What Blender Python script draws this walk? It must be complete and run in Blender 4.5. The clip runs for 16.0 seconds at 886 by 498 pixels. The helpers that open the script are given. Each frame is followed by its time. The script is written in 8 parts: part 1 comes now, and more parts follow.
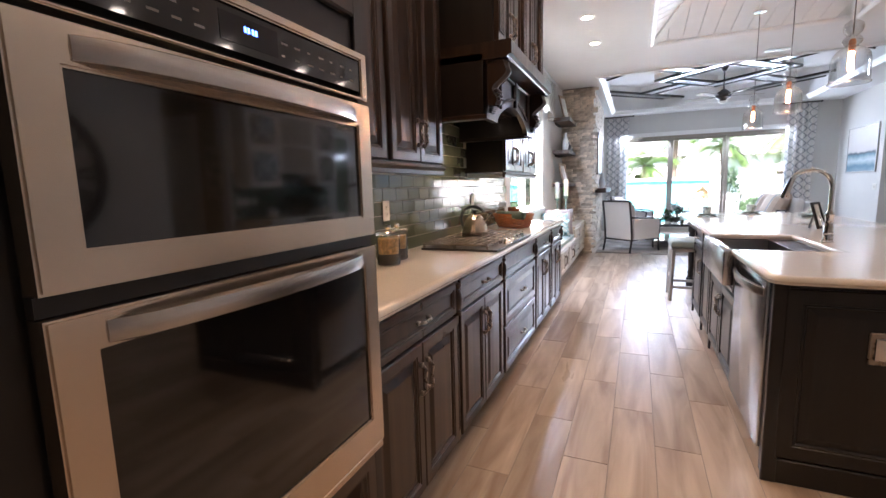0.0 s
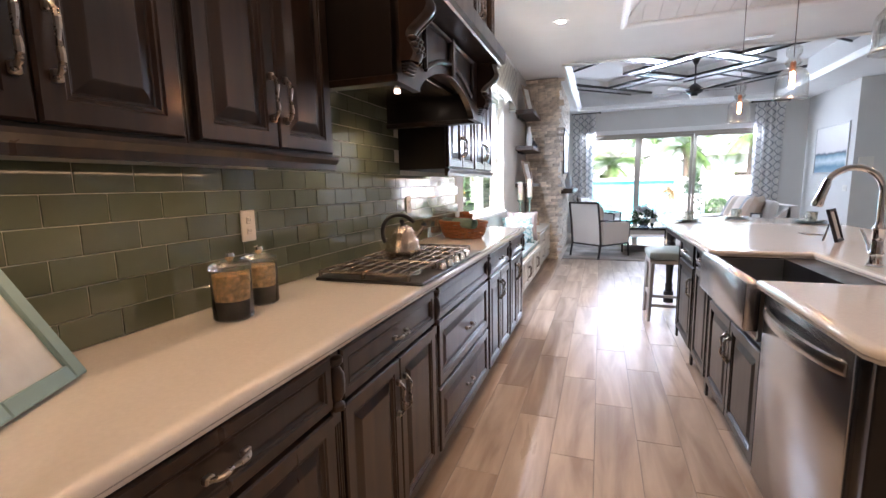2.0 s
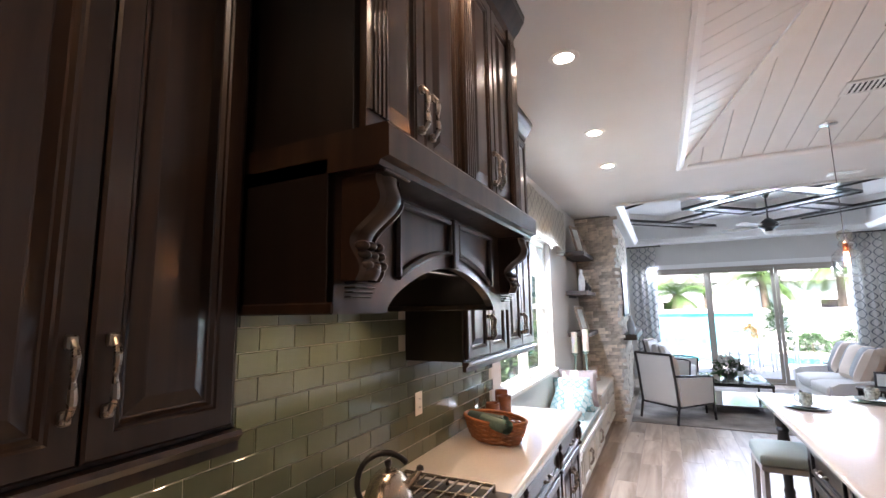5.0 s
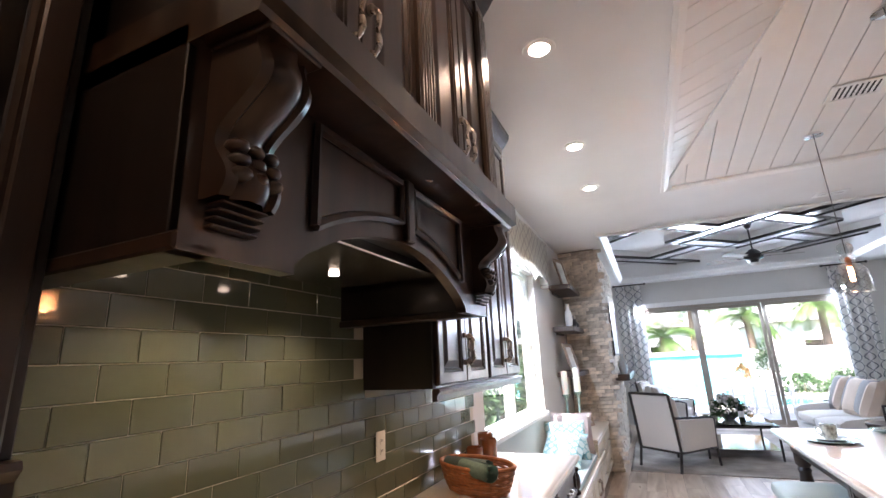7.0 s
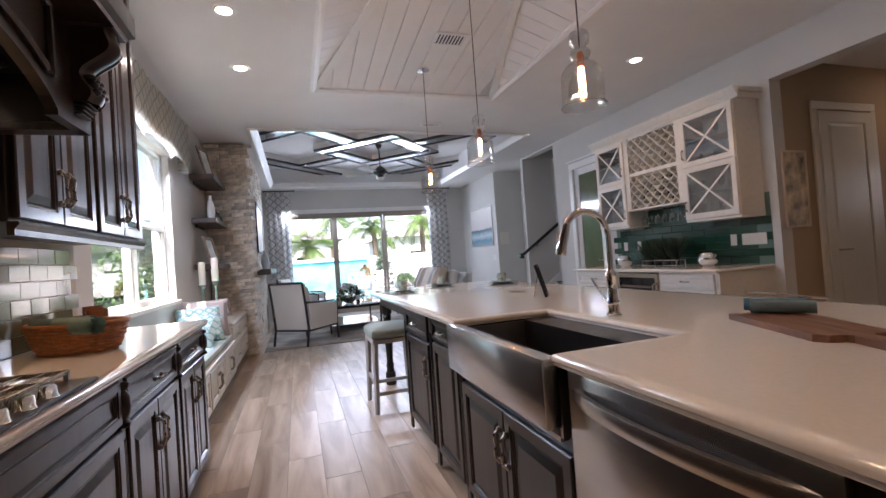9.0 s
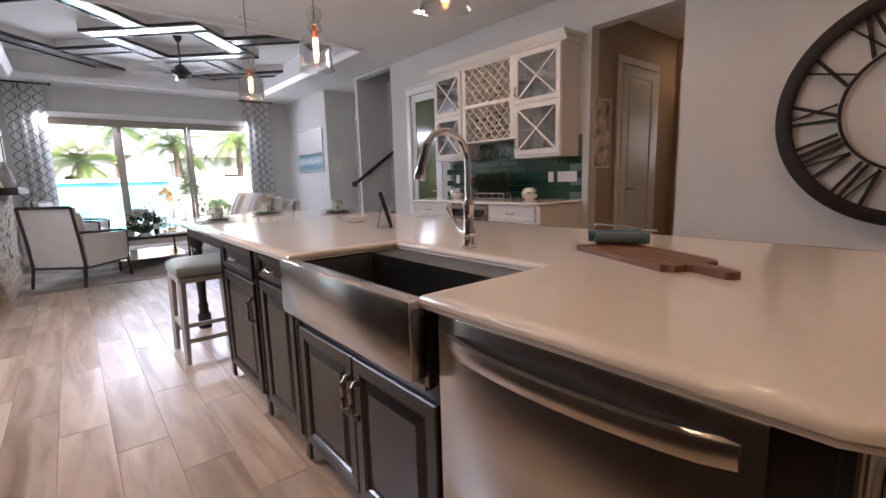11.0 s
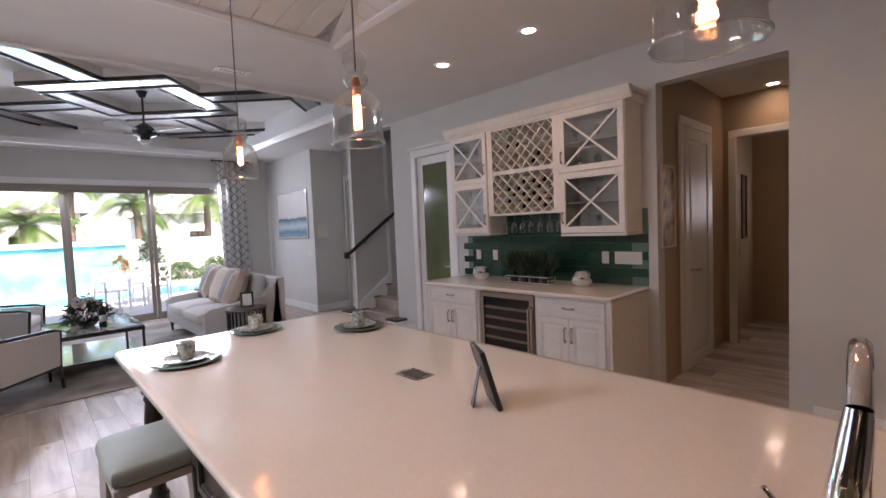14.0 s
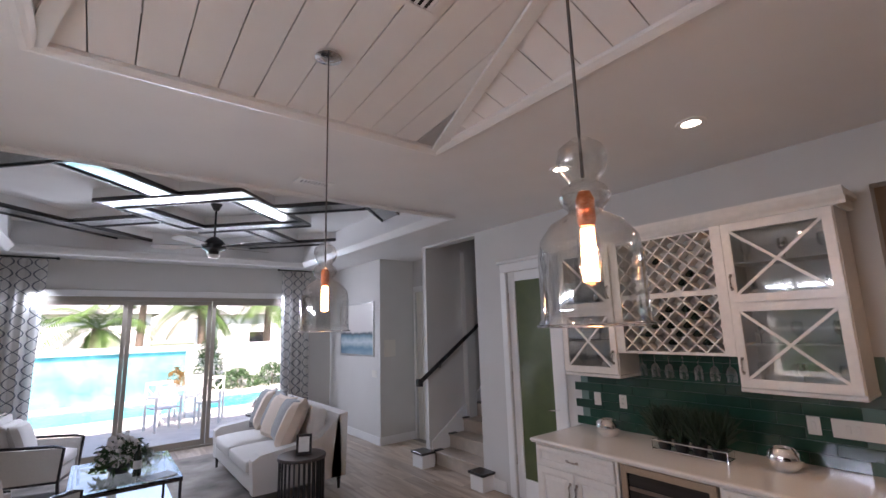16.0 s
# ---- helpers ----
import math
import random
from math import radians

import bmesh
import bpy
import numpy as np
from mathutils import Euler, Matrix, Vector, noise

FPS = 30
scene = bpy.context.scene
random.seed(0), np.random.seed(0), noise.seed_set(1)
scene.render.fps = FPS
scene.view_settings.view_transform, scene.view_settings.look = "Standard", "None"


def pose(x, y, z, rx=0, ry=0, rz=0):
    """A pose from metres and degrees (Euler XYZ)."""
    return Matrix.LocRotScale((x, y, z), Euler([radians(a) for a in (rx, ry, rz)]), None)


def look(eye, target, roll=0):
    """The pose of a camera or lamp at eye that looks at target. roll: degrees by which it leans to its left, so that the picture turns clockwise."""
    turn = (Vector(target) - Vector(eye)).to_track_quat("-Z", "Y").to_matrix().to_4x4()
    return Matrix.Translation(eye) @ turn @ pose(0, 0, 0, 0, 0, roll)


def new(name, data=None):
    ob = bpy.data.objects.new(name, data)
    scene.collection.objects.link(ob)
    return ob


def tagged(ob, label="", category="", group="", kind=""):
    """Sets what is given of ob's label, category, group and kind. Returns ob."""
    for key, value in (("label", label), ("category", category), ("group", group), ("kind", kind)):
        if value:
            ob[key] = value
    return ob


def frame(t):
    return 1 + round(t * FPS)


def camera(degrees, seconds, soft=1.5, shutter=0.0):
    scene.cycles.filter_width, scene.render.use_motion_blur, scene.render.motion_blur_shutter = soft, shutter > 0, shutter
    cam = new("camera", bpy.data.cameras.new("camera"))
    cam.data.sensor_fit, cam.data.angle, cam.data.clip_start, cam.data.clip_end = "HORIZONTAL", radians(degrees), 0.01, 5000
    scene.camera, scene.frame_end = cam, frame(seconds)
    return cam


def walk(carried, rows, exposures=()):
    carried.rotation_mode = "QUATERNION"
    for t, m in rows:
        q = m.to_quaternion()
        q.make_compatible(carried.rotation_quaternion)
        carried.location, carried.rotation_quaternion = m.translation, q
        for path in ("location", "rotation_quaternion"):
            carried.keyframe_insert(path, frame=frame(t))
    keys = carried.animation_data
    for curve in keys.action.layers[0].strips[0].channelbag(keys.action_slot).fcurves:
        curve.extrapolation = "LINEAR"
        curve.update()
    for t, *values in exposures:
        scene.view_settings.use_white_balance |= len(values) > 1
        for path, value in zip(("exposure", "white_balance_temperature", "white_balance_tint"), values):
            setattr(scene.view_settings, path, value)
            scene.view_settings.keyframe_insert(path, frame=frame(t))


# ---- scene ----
cam = camera(89.9, 16.0)
PATH = [
    (0, (0.696, 1.664, 1.301), (-0.098, 3.479, 1.03), -1.5),
    (0.5, (0.631, 1.834, 1.291), (-0.157, 3.652, 1.016), -1.2),
    (1, (0.583, 2.054, 1.28), (-0.165, 3.888, 1.007), -1.3),
    (1.5, (0.607, 2.326, 1.289), (-0.076, 4.185, 1.012), -1.4),
    (2, (0.603, 2.575, 1.31), (-0.058, 4.442, 1.03), -1.2),
    (2.5, (0.586, 2.831, 1.362), (-0.114, 4.684, 1.079), -1.2),
    (3, (0.614, 3.06, 1.414), (-0.137, 4.893, 1.136), -1.4),
    (3.5, (0.612, 3.187, 1.485), (-0.182, 5.01, 1.271), -1.2),
    (4, (0.584, 3.261, 1.561), (-0.246, 5.079, 1.491), -1.0),
    (4.5, (0.57, 3.275, 1.638), (-0.289, 5.078, 1.747), -1.0),
    (4.7, (0.567, 3.268, 1.672), (-0.299, 5.062, 1.852), -1.0),
    (6.8, (0.434, 3.629, 1.575), (-0.42, 5.369, 2.068), -2.2),
    (7, (0.453, 3.659, 1.518), (-0.33, 5.432, 2.012), -2.6),
    (7.5, (0.508, 3.713, 1.412), (-0.015, 5.579, 1.908), -3.5),
    (8, (0.513, 3.676, 1.335), (0.359, 5.61, 1.821), -4.0),
    (8.5, (0.511, 3.58, 1.286), (0.795, 5.544, 1.532), -4.4),
    (9, (0.534, 3.51, 1.21), (1.16, 5.409, 1.246), -4.1),
    (9.5, (0.56, 3.473, 1.17), (1.439, 5.264, 1.03), -3.2),
    (10, (0.564, 3.518, 1.164), (1.661, 5.167, 0.888), -2.0),
    (10.2, (0.567, 3.551, 1.17), (1.732, 5.15, 0.874), -1.5),
    (12.5, (0.683, 4.368, 1.265), (2.018, 5.825, 0.954), -1.8),
    (13, (0.744, 4.52, 1.366), (2.144, 5.913, 1.052), -1.8),
    (13.5, (0.826, 4.761, 1.453), (2.243, 6.138, 1.142), -1.7),
    (14, (0.865, 5.004, 1.539), (2.244, 6.449, 1.434), -2.4),
    (14.5, (0.942, 5.244, 1.642), (2.264, 6.734, 1.824), -2.6),
    (15, (1.077, 5.499, 1.721), (2.381, 6.983, 2.033), -2.6),
    (15.5, (1.127, 5.739, 1.808), (2.39, 7.251, 2.152), -2.2),
    (16, (1.131, 6.019, 1.883), (2.332, 7.581, 2.226), -1.7),
]
walk(cam, [(t, look(e, g, r)) for t, e, g, r in PATH], [(0.0, 2.6, 6400, 23), (4.5, 2.45, 6400, 22), (7.0, 2.45, 6450, 23), (9.0, 1.8, 6600, 25), (10.0, 1.9, 6900, 28), (12.5, 2.05, 7100, 29), (14.0, 1.7, 7100, 31), (16.0, 1.62, 6850, 30)])

# ---- light ----
world = bpy.data.worlds.new("world")
scene.world = world
world.use_nodes = True
wn = world.node_tree
sky = wn.nodes.new("ShaderNodeTexSky")
sky.sky_type, sky.sun_disc = "NISHITA", False
SUN_EL, SUN_ROT = radians(52), radians(200)
sky.sun_elevation, sky.sun_rotation = SUN_EL, SUN_ROT
wn.links.new(sky.outputs[0], wn.nodes["Background"].inputs[0])
wn.nodes["Background"].inputs[1].default_value = 0.15



def lamp(name, kind, energy, m, color=(1, 1, 1), size=0.1, size_y=None, spread=None):
    d = bpy.data.lights.new(name, kind)
    d.energy, d.color = energy * (1 if kind == "SUN" else 0.33), color
    if kind == "AREA":
        d.size = size
        if size_y:
            d.shape, d.size_y = "RECTANGLE", size_y
        if spread:
            d.spread = spread
    elif kind == "SPOT":
        d.shadow_soft_size, d.spot_size, d.spot_blend = size, radians(spread or 120), 0.6
    elif kind == "SUN":
        d.angle = size
    else:
        d.shadow_soft_size = size
    ob = new(name, d)
    ob.matrix_world = m
    return ob


sun_dir = Vector((math.sin(SUN_ROT) * math.cos(SUN_EL), math.cos(SUN_ROT) * math.cos(SUN_EL), math.sin(SUN_EL)))
lamp("sun", "SUN", 5.0, look(sun_dir * 30, (0, 0, 0)), (1, 0.95, 0.87), 0.009)

# ---- plan ----
CEIL = 3.07
XL = -0.64          # left wall face
XR = 4.93
YF = 14.82
CT = 0.915          # worktop height
XI = 1.2
YI0, YI1 = 3.8, 8.06
XIB = 2.6
WARM = (1.0, 0.74, 0.5)


# ---- materials ----
def mat(name, color, rough=0.5, metal=0.0, var=0.06, scale=6.0, bump=0.0, bscale=80.0, coat=0.0, **extra):
    m = bpy.data.materials.new(name)
    m.use_nodes = True
    nt = m.node_tree
    b = nt.nodes["Principled BSDF"]
    b.inputs["Roughness"].default_value = rough
    b.inputs["Metallic"].default_value = metal
    b.inputs["Coat Weight"].default_value = coat
    b.inputs["Coat Roughness"].default_value = 0.1
    for k, v in extra.items():
        b.inputs[k.replace("_", " ")].default_value = v
    tc = nt.nodes.new("ShaderNodeTexCoord")
    if var:
        n = nt.nodes.new("ShaderNodeTexNoise")
        n.inputs["Scale"].default_value = scale
        n.inputs["Detail"].default_value = 6
        nt.links.new(tc.outputs["Object"], n.inputs["Vector"])
        r = nt.nodes.new("ShaderNodeValToRGB")
        c = Vector(color)
        r.color_ramp.elements[0].position, r.color_ramp.elements[1].position = 0.3, 0.7
        r.color_ramp.elements[0].color = (*(c * (1 - var)), 1)
        r.color_ramp.elements[1].color = (*[min(1, v * (1 + var)) for v in c], 1)
        nt.links.new(n.outputs["Fac"], r.inputs[0])
        nt.links.new(r.outputs[0], b.inputs["Base Color"])
        rr = nt.nodes.new("ShaderNodeMapRange")
        rr.inputs[3].default_value, rr.inputs[4].default_value = max(0, rough * 0.85), min(1, rough * 1.15)
        nt.links.new(n.outputs["Fac"], rr.inputs[0])
        nt.links.new(rr.outputs[0], b.inputs["Roughness"])
    else:
        b.inputs["Base Color"].default_value = (*color, 1)
    if bump:
        n2 = nt.nodes.new("ShaderNodeTexNoise")
        n2.inputs["Scale"].default_value = bscale
        n2.inputs["Detail"].default_value = 4
        nt.links.new(tc.outputs["Object"], n2.inputs["Vector"])
        bp = nt.nodes.new("ShaderNodeBump")
        bp.inputs["Strength"].default_value = bump
        bp.inputs["Distance"].default_value = 0.004
        nt.links.new(n2.outputs["Fac"], bp.inputs["Height"])
        nt.links.new(bp.outputs[0], b.inputs["Normal"])
    return m


def random_tint(m, lo, hi, amount=1.0):
    """Multiplies the base colour by a value that differs from object to object."""
    nt = m.node_tree
    b = nt.nodes["Principled BSDF"]
    info = nt.nodes.new("ShaderNodeObjectInfo")
    mr = nt.nodes.new("ShaderNodeMapRange")
    mr.inputs[3].default_value, mr.inputs[4].default_value = lo, hi
    nt.links.new(info.outputs["Random"], mr.inputs[0])
    mix = nt.nodes.new("ShaderNodeVectorMath")
    mix.operation = "SCALE"
    src = b.inputs["Base Color"]
    if src.is_linked:
        nt.links.new(src.links[0].from_socket, mix.inputs[0])
    else:
        mix.inputs[0].default_value = src.default_value[:3]
    nt.links.new(mr.outputs[0], mix.inputs["Scale"])
    nt.links.new(mix.outputs[0], src)
    return m


def grained(name, c1, c2, stretch=(14, 0.9, 14), rough=0.35, tint=None, coat=0.0, bump=0.15, scale=1.0, pos=(0.35, 0.7), shift=True):
    """Wood or wood-look surface, with the grain along y by default; every object gets its own stretch of grain."""
    m = bpy.data.materials.new(name)
    m.use_nodes = True
    nt = m.node_tree
    b = nt.nodes["Principled BSDF"]
    b.inputs["Coat Weight"].default_value = coat
    b.inputs["Coat Roughness"].default_value = 0.12
    tc = nt.nodes.new("ShaderNodeTexCoord")
    mp = nt.nodes.new("ShaderNodeMapping")
    mp.inputs["Scale"].default_value = stretch
    nt.links.new(tc.outputs["Object"], mp.inputs[0])
    if shift:
        info = nt.nodes.new("ShaderNodeObjectInfo")
        mul = nt.nodes.new("ShaderNodeMath")
        mul.operation = "MULTIPLY"
        mul.inputs[1].default_value = 60
        nt.links.new(info.outputs["Random"], mul.inputs[0])
        nt.links.new(mul.outputs[0], mp.inputs["Location"])
    n = nt.nodes.new("ShaderNodeTexNoise")
    n.inputs["Scale"].default_value, n.inputs["Detail"].default_value, n.inputs["Distortion"].default_value = scale, 8, 0.6
    nt.links.new(mp.outputs[0], n.inputs["Vector"])
    r = nt.nodes.new("ShaderNodeValToRGB")
    r.color_ramp.elements[0].position, r.color_ramp.elements[1].position = pos
    r.color_ramp.elements[0].color, r.color_ramp.elements[1].color = (*c1, 1), (*c2, 1)
    nt.links.new(n.outputs["Fac"], r.inputs[0])
    nt.links.new(r.outputs[0], b.inputs["Base Color"])
    rr = nt.nodes.new("ShaderNodeMapRange")
    rr.inputs[3].default_value, rr.inputs[4].default_value = rough * 1.2, rough * 0.8
    nt.links.new(n.outputs["Fac"], rr.inputs[0])
    nt.links.new(rr.outputs[0], b.inputs["Roughness"])
    bp = nt.nodes.new("ShaderNodeBump")
    bp.inputs["Strength"].default_value, bp.inputs["Distance"].default_value = bump, 0.002
    nt.links.new(n.outputs["Fac"], bp.inputs["Height"])
    nt.links.new(bp.outputs[0], b.inputs["Normal"])
    if tint:
        random_tint(m, *tint)
    return m


def glass(name, color=(1, 1, 1), rough=0.0, ior=1.45):
    m = bpy.data.materials.new(name)
    m.use_nodes = True
    b = m.node_tree.nodes["Principled BSDF"]
    b.inputs["Base Color"].default_value = (*color, 1)
    b.inputs["Roughness"].default_value = rough
    b.inputs["Transmission Weight"].default_value = 1
    b.inputs["IOR"].default_value = ior
    return m


def glow(name, color, strength):
    m = bpy.data.materials.new(name)
    m.use_nodes = True
    b = m.node_tree.nodes["Principled BSDF"]
    b.inputs["Base Color"].default_value = (*color, 1)
    b.inputs["Emission Color"].default_value = (*color, 1)
    b.inputs["Emission Strength"].default_value = strength
    return m


def lattice_mat(name, base, line, sx, sz, axis="x", width=0.13):
    """Fabric with a woven trellis pattern of waving bands."""
    m = bpy.data.materials.new(name)
    m.use_nodes = True
    nt = m.node_tree
    b = nt.nodes["Principled BSDF"]
    b.inputs["Roughness"].default_value = 0.9
    tc = nt.nodes.new("ShaderNodeTexCoord")
    sp = nt.nodes.new("ShaderNodeSeparateXYZ")
    nt.links.new(tc.outputs["Object"], sp.inputs[0])

    def op(kind, a, c=None):
        n = nt.nodes.new("ShaderNodeMath")
        n.operation = kind
        for i, v in enumerate((a, c)):
            if v is None:
                continue
            if isinstance(v, (int, float)):
                n.inputs[i].default_value = v
            else:
                nt.links.new(v, n.inputs[i])
        return n.outputs[0]
    u = op("MULTIPLY", sp.outputs["XYZ".index(axis.upper())], math.pi / sx)
    v = op("MULTIPLY", sp.outputs[2], 2 * math.pi / sz)
    w = op("MULTIPLY", op("SINE", v), 1.25)
    a = op("ABSOLUTE", op("SINE", op("ADD", u, w)))
    c = op("ABSOLUTE", op("SINE", op("SUBTRACT", u, w)))
    f = op("LESS_THAN", op("MINIMUM", a, c), width * 1.6)
    mix = nt.nodes.new("ShaderNodeMix")
    mix.data_type = "RGBA"
    mix.inputs["A"].default_value, mix.inputs["B"].default_value = (*base, 1), (*line, 1)
    nt.links.new(f, mix.inputs["Factor"])
    nt.links.new(mix.outputs["Result"], b.inputs["Base Color"])
    return m


PAINT = mat("wall_paint", (0.62, 0.61, 0.58), 0.75, var=0.02, scale=3, bump=0.12, bscale=220)
CEILING = mat("ceiling_paint", (0.8, 0.8, 0.79), 0.8, var=0.02, scale=3, bump=0.15, bscale=160)
TRIM = mat("white_trim", (0.82, 0.82, 0.8), 0.35, var=0.015)
WHITE_CAB = mat("glazed_white_paint", (0.78, 0.74, 0.68), 0.35, var=0.04, scale=20, coat=0.2)
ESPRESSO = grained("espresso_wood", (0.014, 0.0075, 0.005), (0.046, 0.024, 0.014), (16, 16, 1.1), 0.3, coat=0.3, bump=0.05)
# darker copy of the espresso wood: shade put into bodies and side faces
ESPRESSO_SHADED = grained("espresso_wood_shaded", (0.007, 0.004, 0.003), (0.015, 0.009, 0.0065), (16, 16, 1.1), 0.38, coat=0.15, bump=0.05)
ISLAND_WOOD = grained("black_brown_wood", (0.004, 0.004, 0.005), (0.010, 0.009, 0.010), (16, 16, 1.1), 0.32, coat=0.3, bump=0.05)
DARK_BEAM = grained("beam_wood", (0.012, 0.010, 0.010), (0.035, 0.026, 0.022), (2, 2, 20), 0.25, coat=1.0, bump=0.08)
QUARTZ = mat("cream_quartz", (0.74, 0.70, 0.64), 0.12, var=0.03, scale=90, coat=0.3)


def brushed(name, color, rough, stretch):
    """Metal with fine brush marks along one axis."""
    m = grained(name, tuple(v * 0.93 for v in color), color, stretch, rough, bump=0.02, scale=1.0, shift=False)
    m.node_tree.nodes["Principled BSDF"].inputs["Metallic"].default_value = 1.0
    return m


STEEL_COOL = brushed("cool_brushed_steel", (0.62, 0.63, 0.65), 0.2, (300, 1.5, 300))
STEEL = brushed("brushed_steel_level", (0.60, 0.58, 0.56), 0.24, (14, 3, 420))
CHROME = mat("chrome", (0.85, 0.85, 0.85), 0.06, 1.0, var=0)
NICKEL = mat("antique_nickel", (0.42, 0.37, 0.32), 0.28, 1.0, var=0.12, scale=60)
BLACK_GLASS = mat("black_oven_glass", (0.008, 0.008, 0.009), 0.05, var=0, coat=0.5)
BLACK = mat("black_enamel", (0.012, 0.012, 0.013), 0.35, var=0.1)
IRON = mat("cast_iron", (0.30, 0.26, 0.22), 0.26, 0.8, var=0.2, scale=40, bump=0.3, bscale=200)
TILE_GREEN = random_tint(mat("sage_glass_tile", (0.105, 0.122, 0.082), 0.06, var=0.06, scale=12, coat=0.6, bump=0.1, bscale=14), 0.86, 1.14)
TILE_DEEP = random_tint(mat("deep_green_tile", (0.015, 0.058, 0.038), 0.07, var=0.06, scale=12, coat=0.6, bump=0.12, bscale=14), 0.8, 1.25)
GROUT = mat("pale_grout", (0.5, 0.48, 0.4), 0.8, var=0.05)
GROUT_F = mat("floor_grout", (0.3, 0.27, 0.24), 0.85, var=0.05)
PLANK = grained("wood_look_tile", (0.33, 0.245, 0.18), (0.62, 0.53, 0.44), (9, 1.1, 9), 0.3, tint=(0.82, 1.12), bump=0.1, scale=1.0)
STONE = random_tint(mat("ledger_stone", (0.60, 0.53, 0.44), 0.8, var=0.3, scale=14, bump=0.6, bscale=60), 0.65, 1.25)
STONE_BACK = mat("stone_mortar", (0.2, 0.18, 0.16), 0.9)
FABRIC_WHITE = mat("cream_linen", (0.68, 0.66, 0.63), 0.9, var=0.04, scale=80, bump=0.3, bscale=500, Sheen_Weight=0.2)
FABRIC_SAGE = mat("sage_leather", (0.30, 0.36, 0.34), 0.5, var=0.06, bump=0.2, bscale=260)
GREY_PAINT_WOOD = mat("greige_painted_wood", (0.42, 0.40, 0.38), 0.45, var=0.06)
GLASS = glass("clear_glass")
BULB = glow("filament", (1.0, 0.42, 0.16), 30)
CAN = glow("downlight_lens", (1.0, 0.88, 0.72), 14)


# ---- mesh helpers ----
def bm_box(bm, x0, x1, y0, y1, z0, z1, bevel=0.0, seg=1):
    r = bmesh.ops.create_cube(bm, size=1, matrix=Matrix.Translation(((x0 + x1) / 2, (y0 + y1) / 2, (z0 + z1) / 2)) @ Matrix.Diagonal((abs(x1 - x0), abs(y1 - y0), abs(z1 - z0), 1)))
    if bevel:
        es = list({e for v in r["verts"] for e in v.link_edges})
        bmesh.ops.bevel(bm, geom=es, offset=bevel, segments=seg, profile=0.5, affect="EDGES")
    return bm


def box(x0, x1, y0, y1, z0, z1, bevel=0.0, seg=1):
    return bm_box(bmesh.new(), x0, x1, y0, y1, z0, z1, bevel, seg)


def bm_cyl(bm, p, q, r0, r1=None, n=16, caps=True):
    p, q = Vector(p), Vector(q)
    d = q - p
    m = Matrix.Translation((p + q) / 2) @ d.to_track_quat("Z", "Y").to_matrix().to_4x4()
    bmesh.ops.create_cone(bm, cap_ends=caps, segments=n, radius1=r0, radius2=r0 if r1 is None else r1, depth=d.length, matrix=m)
    return bm


def cyl(p, q, r0, r1=None, n=16):
    return bm_cyl(bmesh.new(), p, q, r0, r1, n)


def bm_lathe(bm, prof, c=(0, 0, 0), n=24, closed=False):
    """Revolves (radius, height) pairs about the vertical through c."""
    rings = []
    for r, z in prof:
        rings.append([bm.verts.new((c[0] + r * math.cos(2 * math.pi * i / n), c[1] + r * math.sin(2 * math.pi * i / n), c[2] + z)) for i in range(n)])
    for a, b in zip(rings, rings[1:]):
        for i in range(n):
            bm.faces.new((a[i], a[(i + 1) % n], b[(i + 1) % n], b[i]))
    if not closed:
        if prof[0][0] > 1e-4:
            bm.faces.new(rings[0][::-1])
        if prof[-1][0] > 1e-4:
            bm.faces.new(rings[-1])
    bmesh.ops.remove_doubles(bm, verts=bm.verts[:], dist=1e-5)
    return bm


def lathe(prof, c=(0, 0, 0), n=24, closed=False):
    return bm_lathe(bmesh.new(), prof, c, n, closed)


def bm_tube(bm, pts, r, n=8):
    """A round tube along points; r is one radius or one for each point."""
    pts = [Vector(p) for p in pts]
    rs = r if isinstance(r, (list, tuple)) else [r] * len(pts)
    rings, up = [], Vector((0.13, 0.37, 0.92))
    for i, p in enumerate(pts):
        d = (pts[min(i + 1, len(pts) - 1)] - pts[max(i - 1, 0)]).normalized()
        if abs(d.dot(up)) > 0.97:
            up = Vector((1, 0.1, 0))
        s = d.cross(up).normalized()
        u = s.cross(d)
        up = u
        rings.append([bm.verts.new(p + rs[i] * (math.cos(a) * s + math.sin(a) * u)) for a in [2 * math.pi * k / n for k in range(n)]])
    for a, b in zip(rings, rings[1:]):
        for i in range(n):
            bm.faces.new((a[i], a[(i + 1) % n], b[(i + 1) % n], b[i]))
    bm.faces.new(rings[0][::-1])
    bm.faces.new(rings[-1])
    return bm


def tube(pts, r, n=8):
    return bm_tube(bmesh.new(), pts, r, n)


def prism(bm, outline, y0, y1, place=lambda u, y, v: (u, y, v)):
    """Pushes a flat outline of (u, v) pairs from y0 to y1."""
    a = [bm.verts.new(place(u, y0, v)) for u, v in outline]
    b = [bm.verts.new(place(u, y1, v)) for u, v in outline]
    bm.faces.new(a)
    bm.faces.new(b[::-1])
    for i in range(len(a)):
        j = (i + 1) % len(a)
        bm.faces.new((a[j], a[i], b[i], b[j]))
    return bm


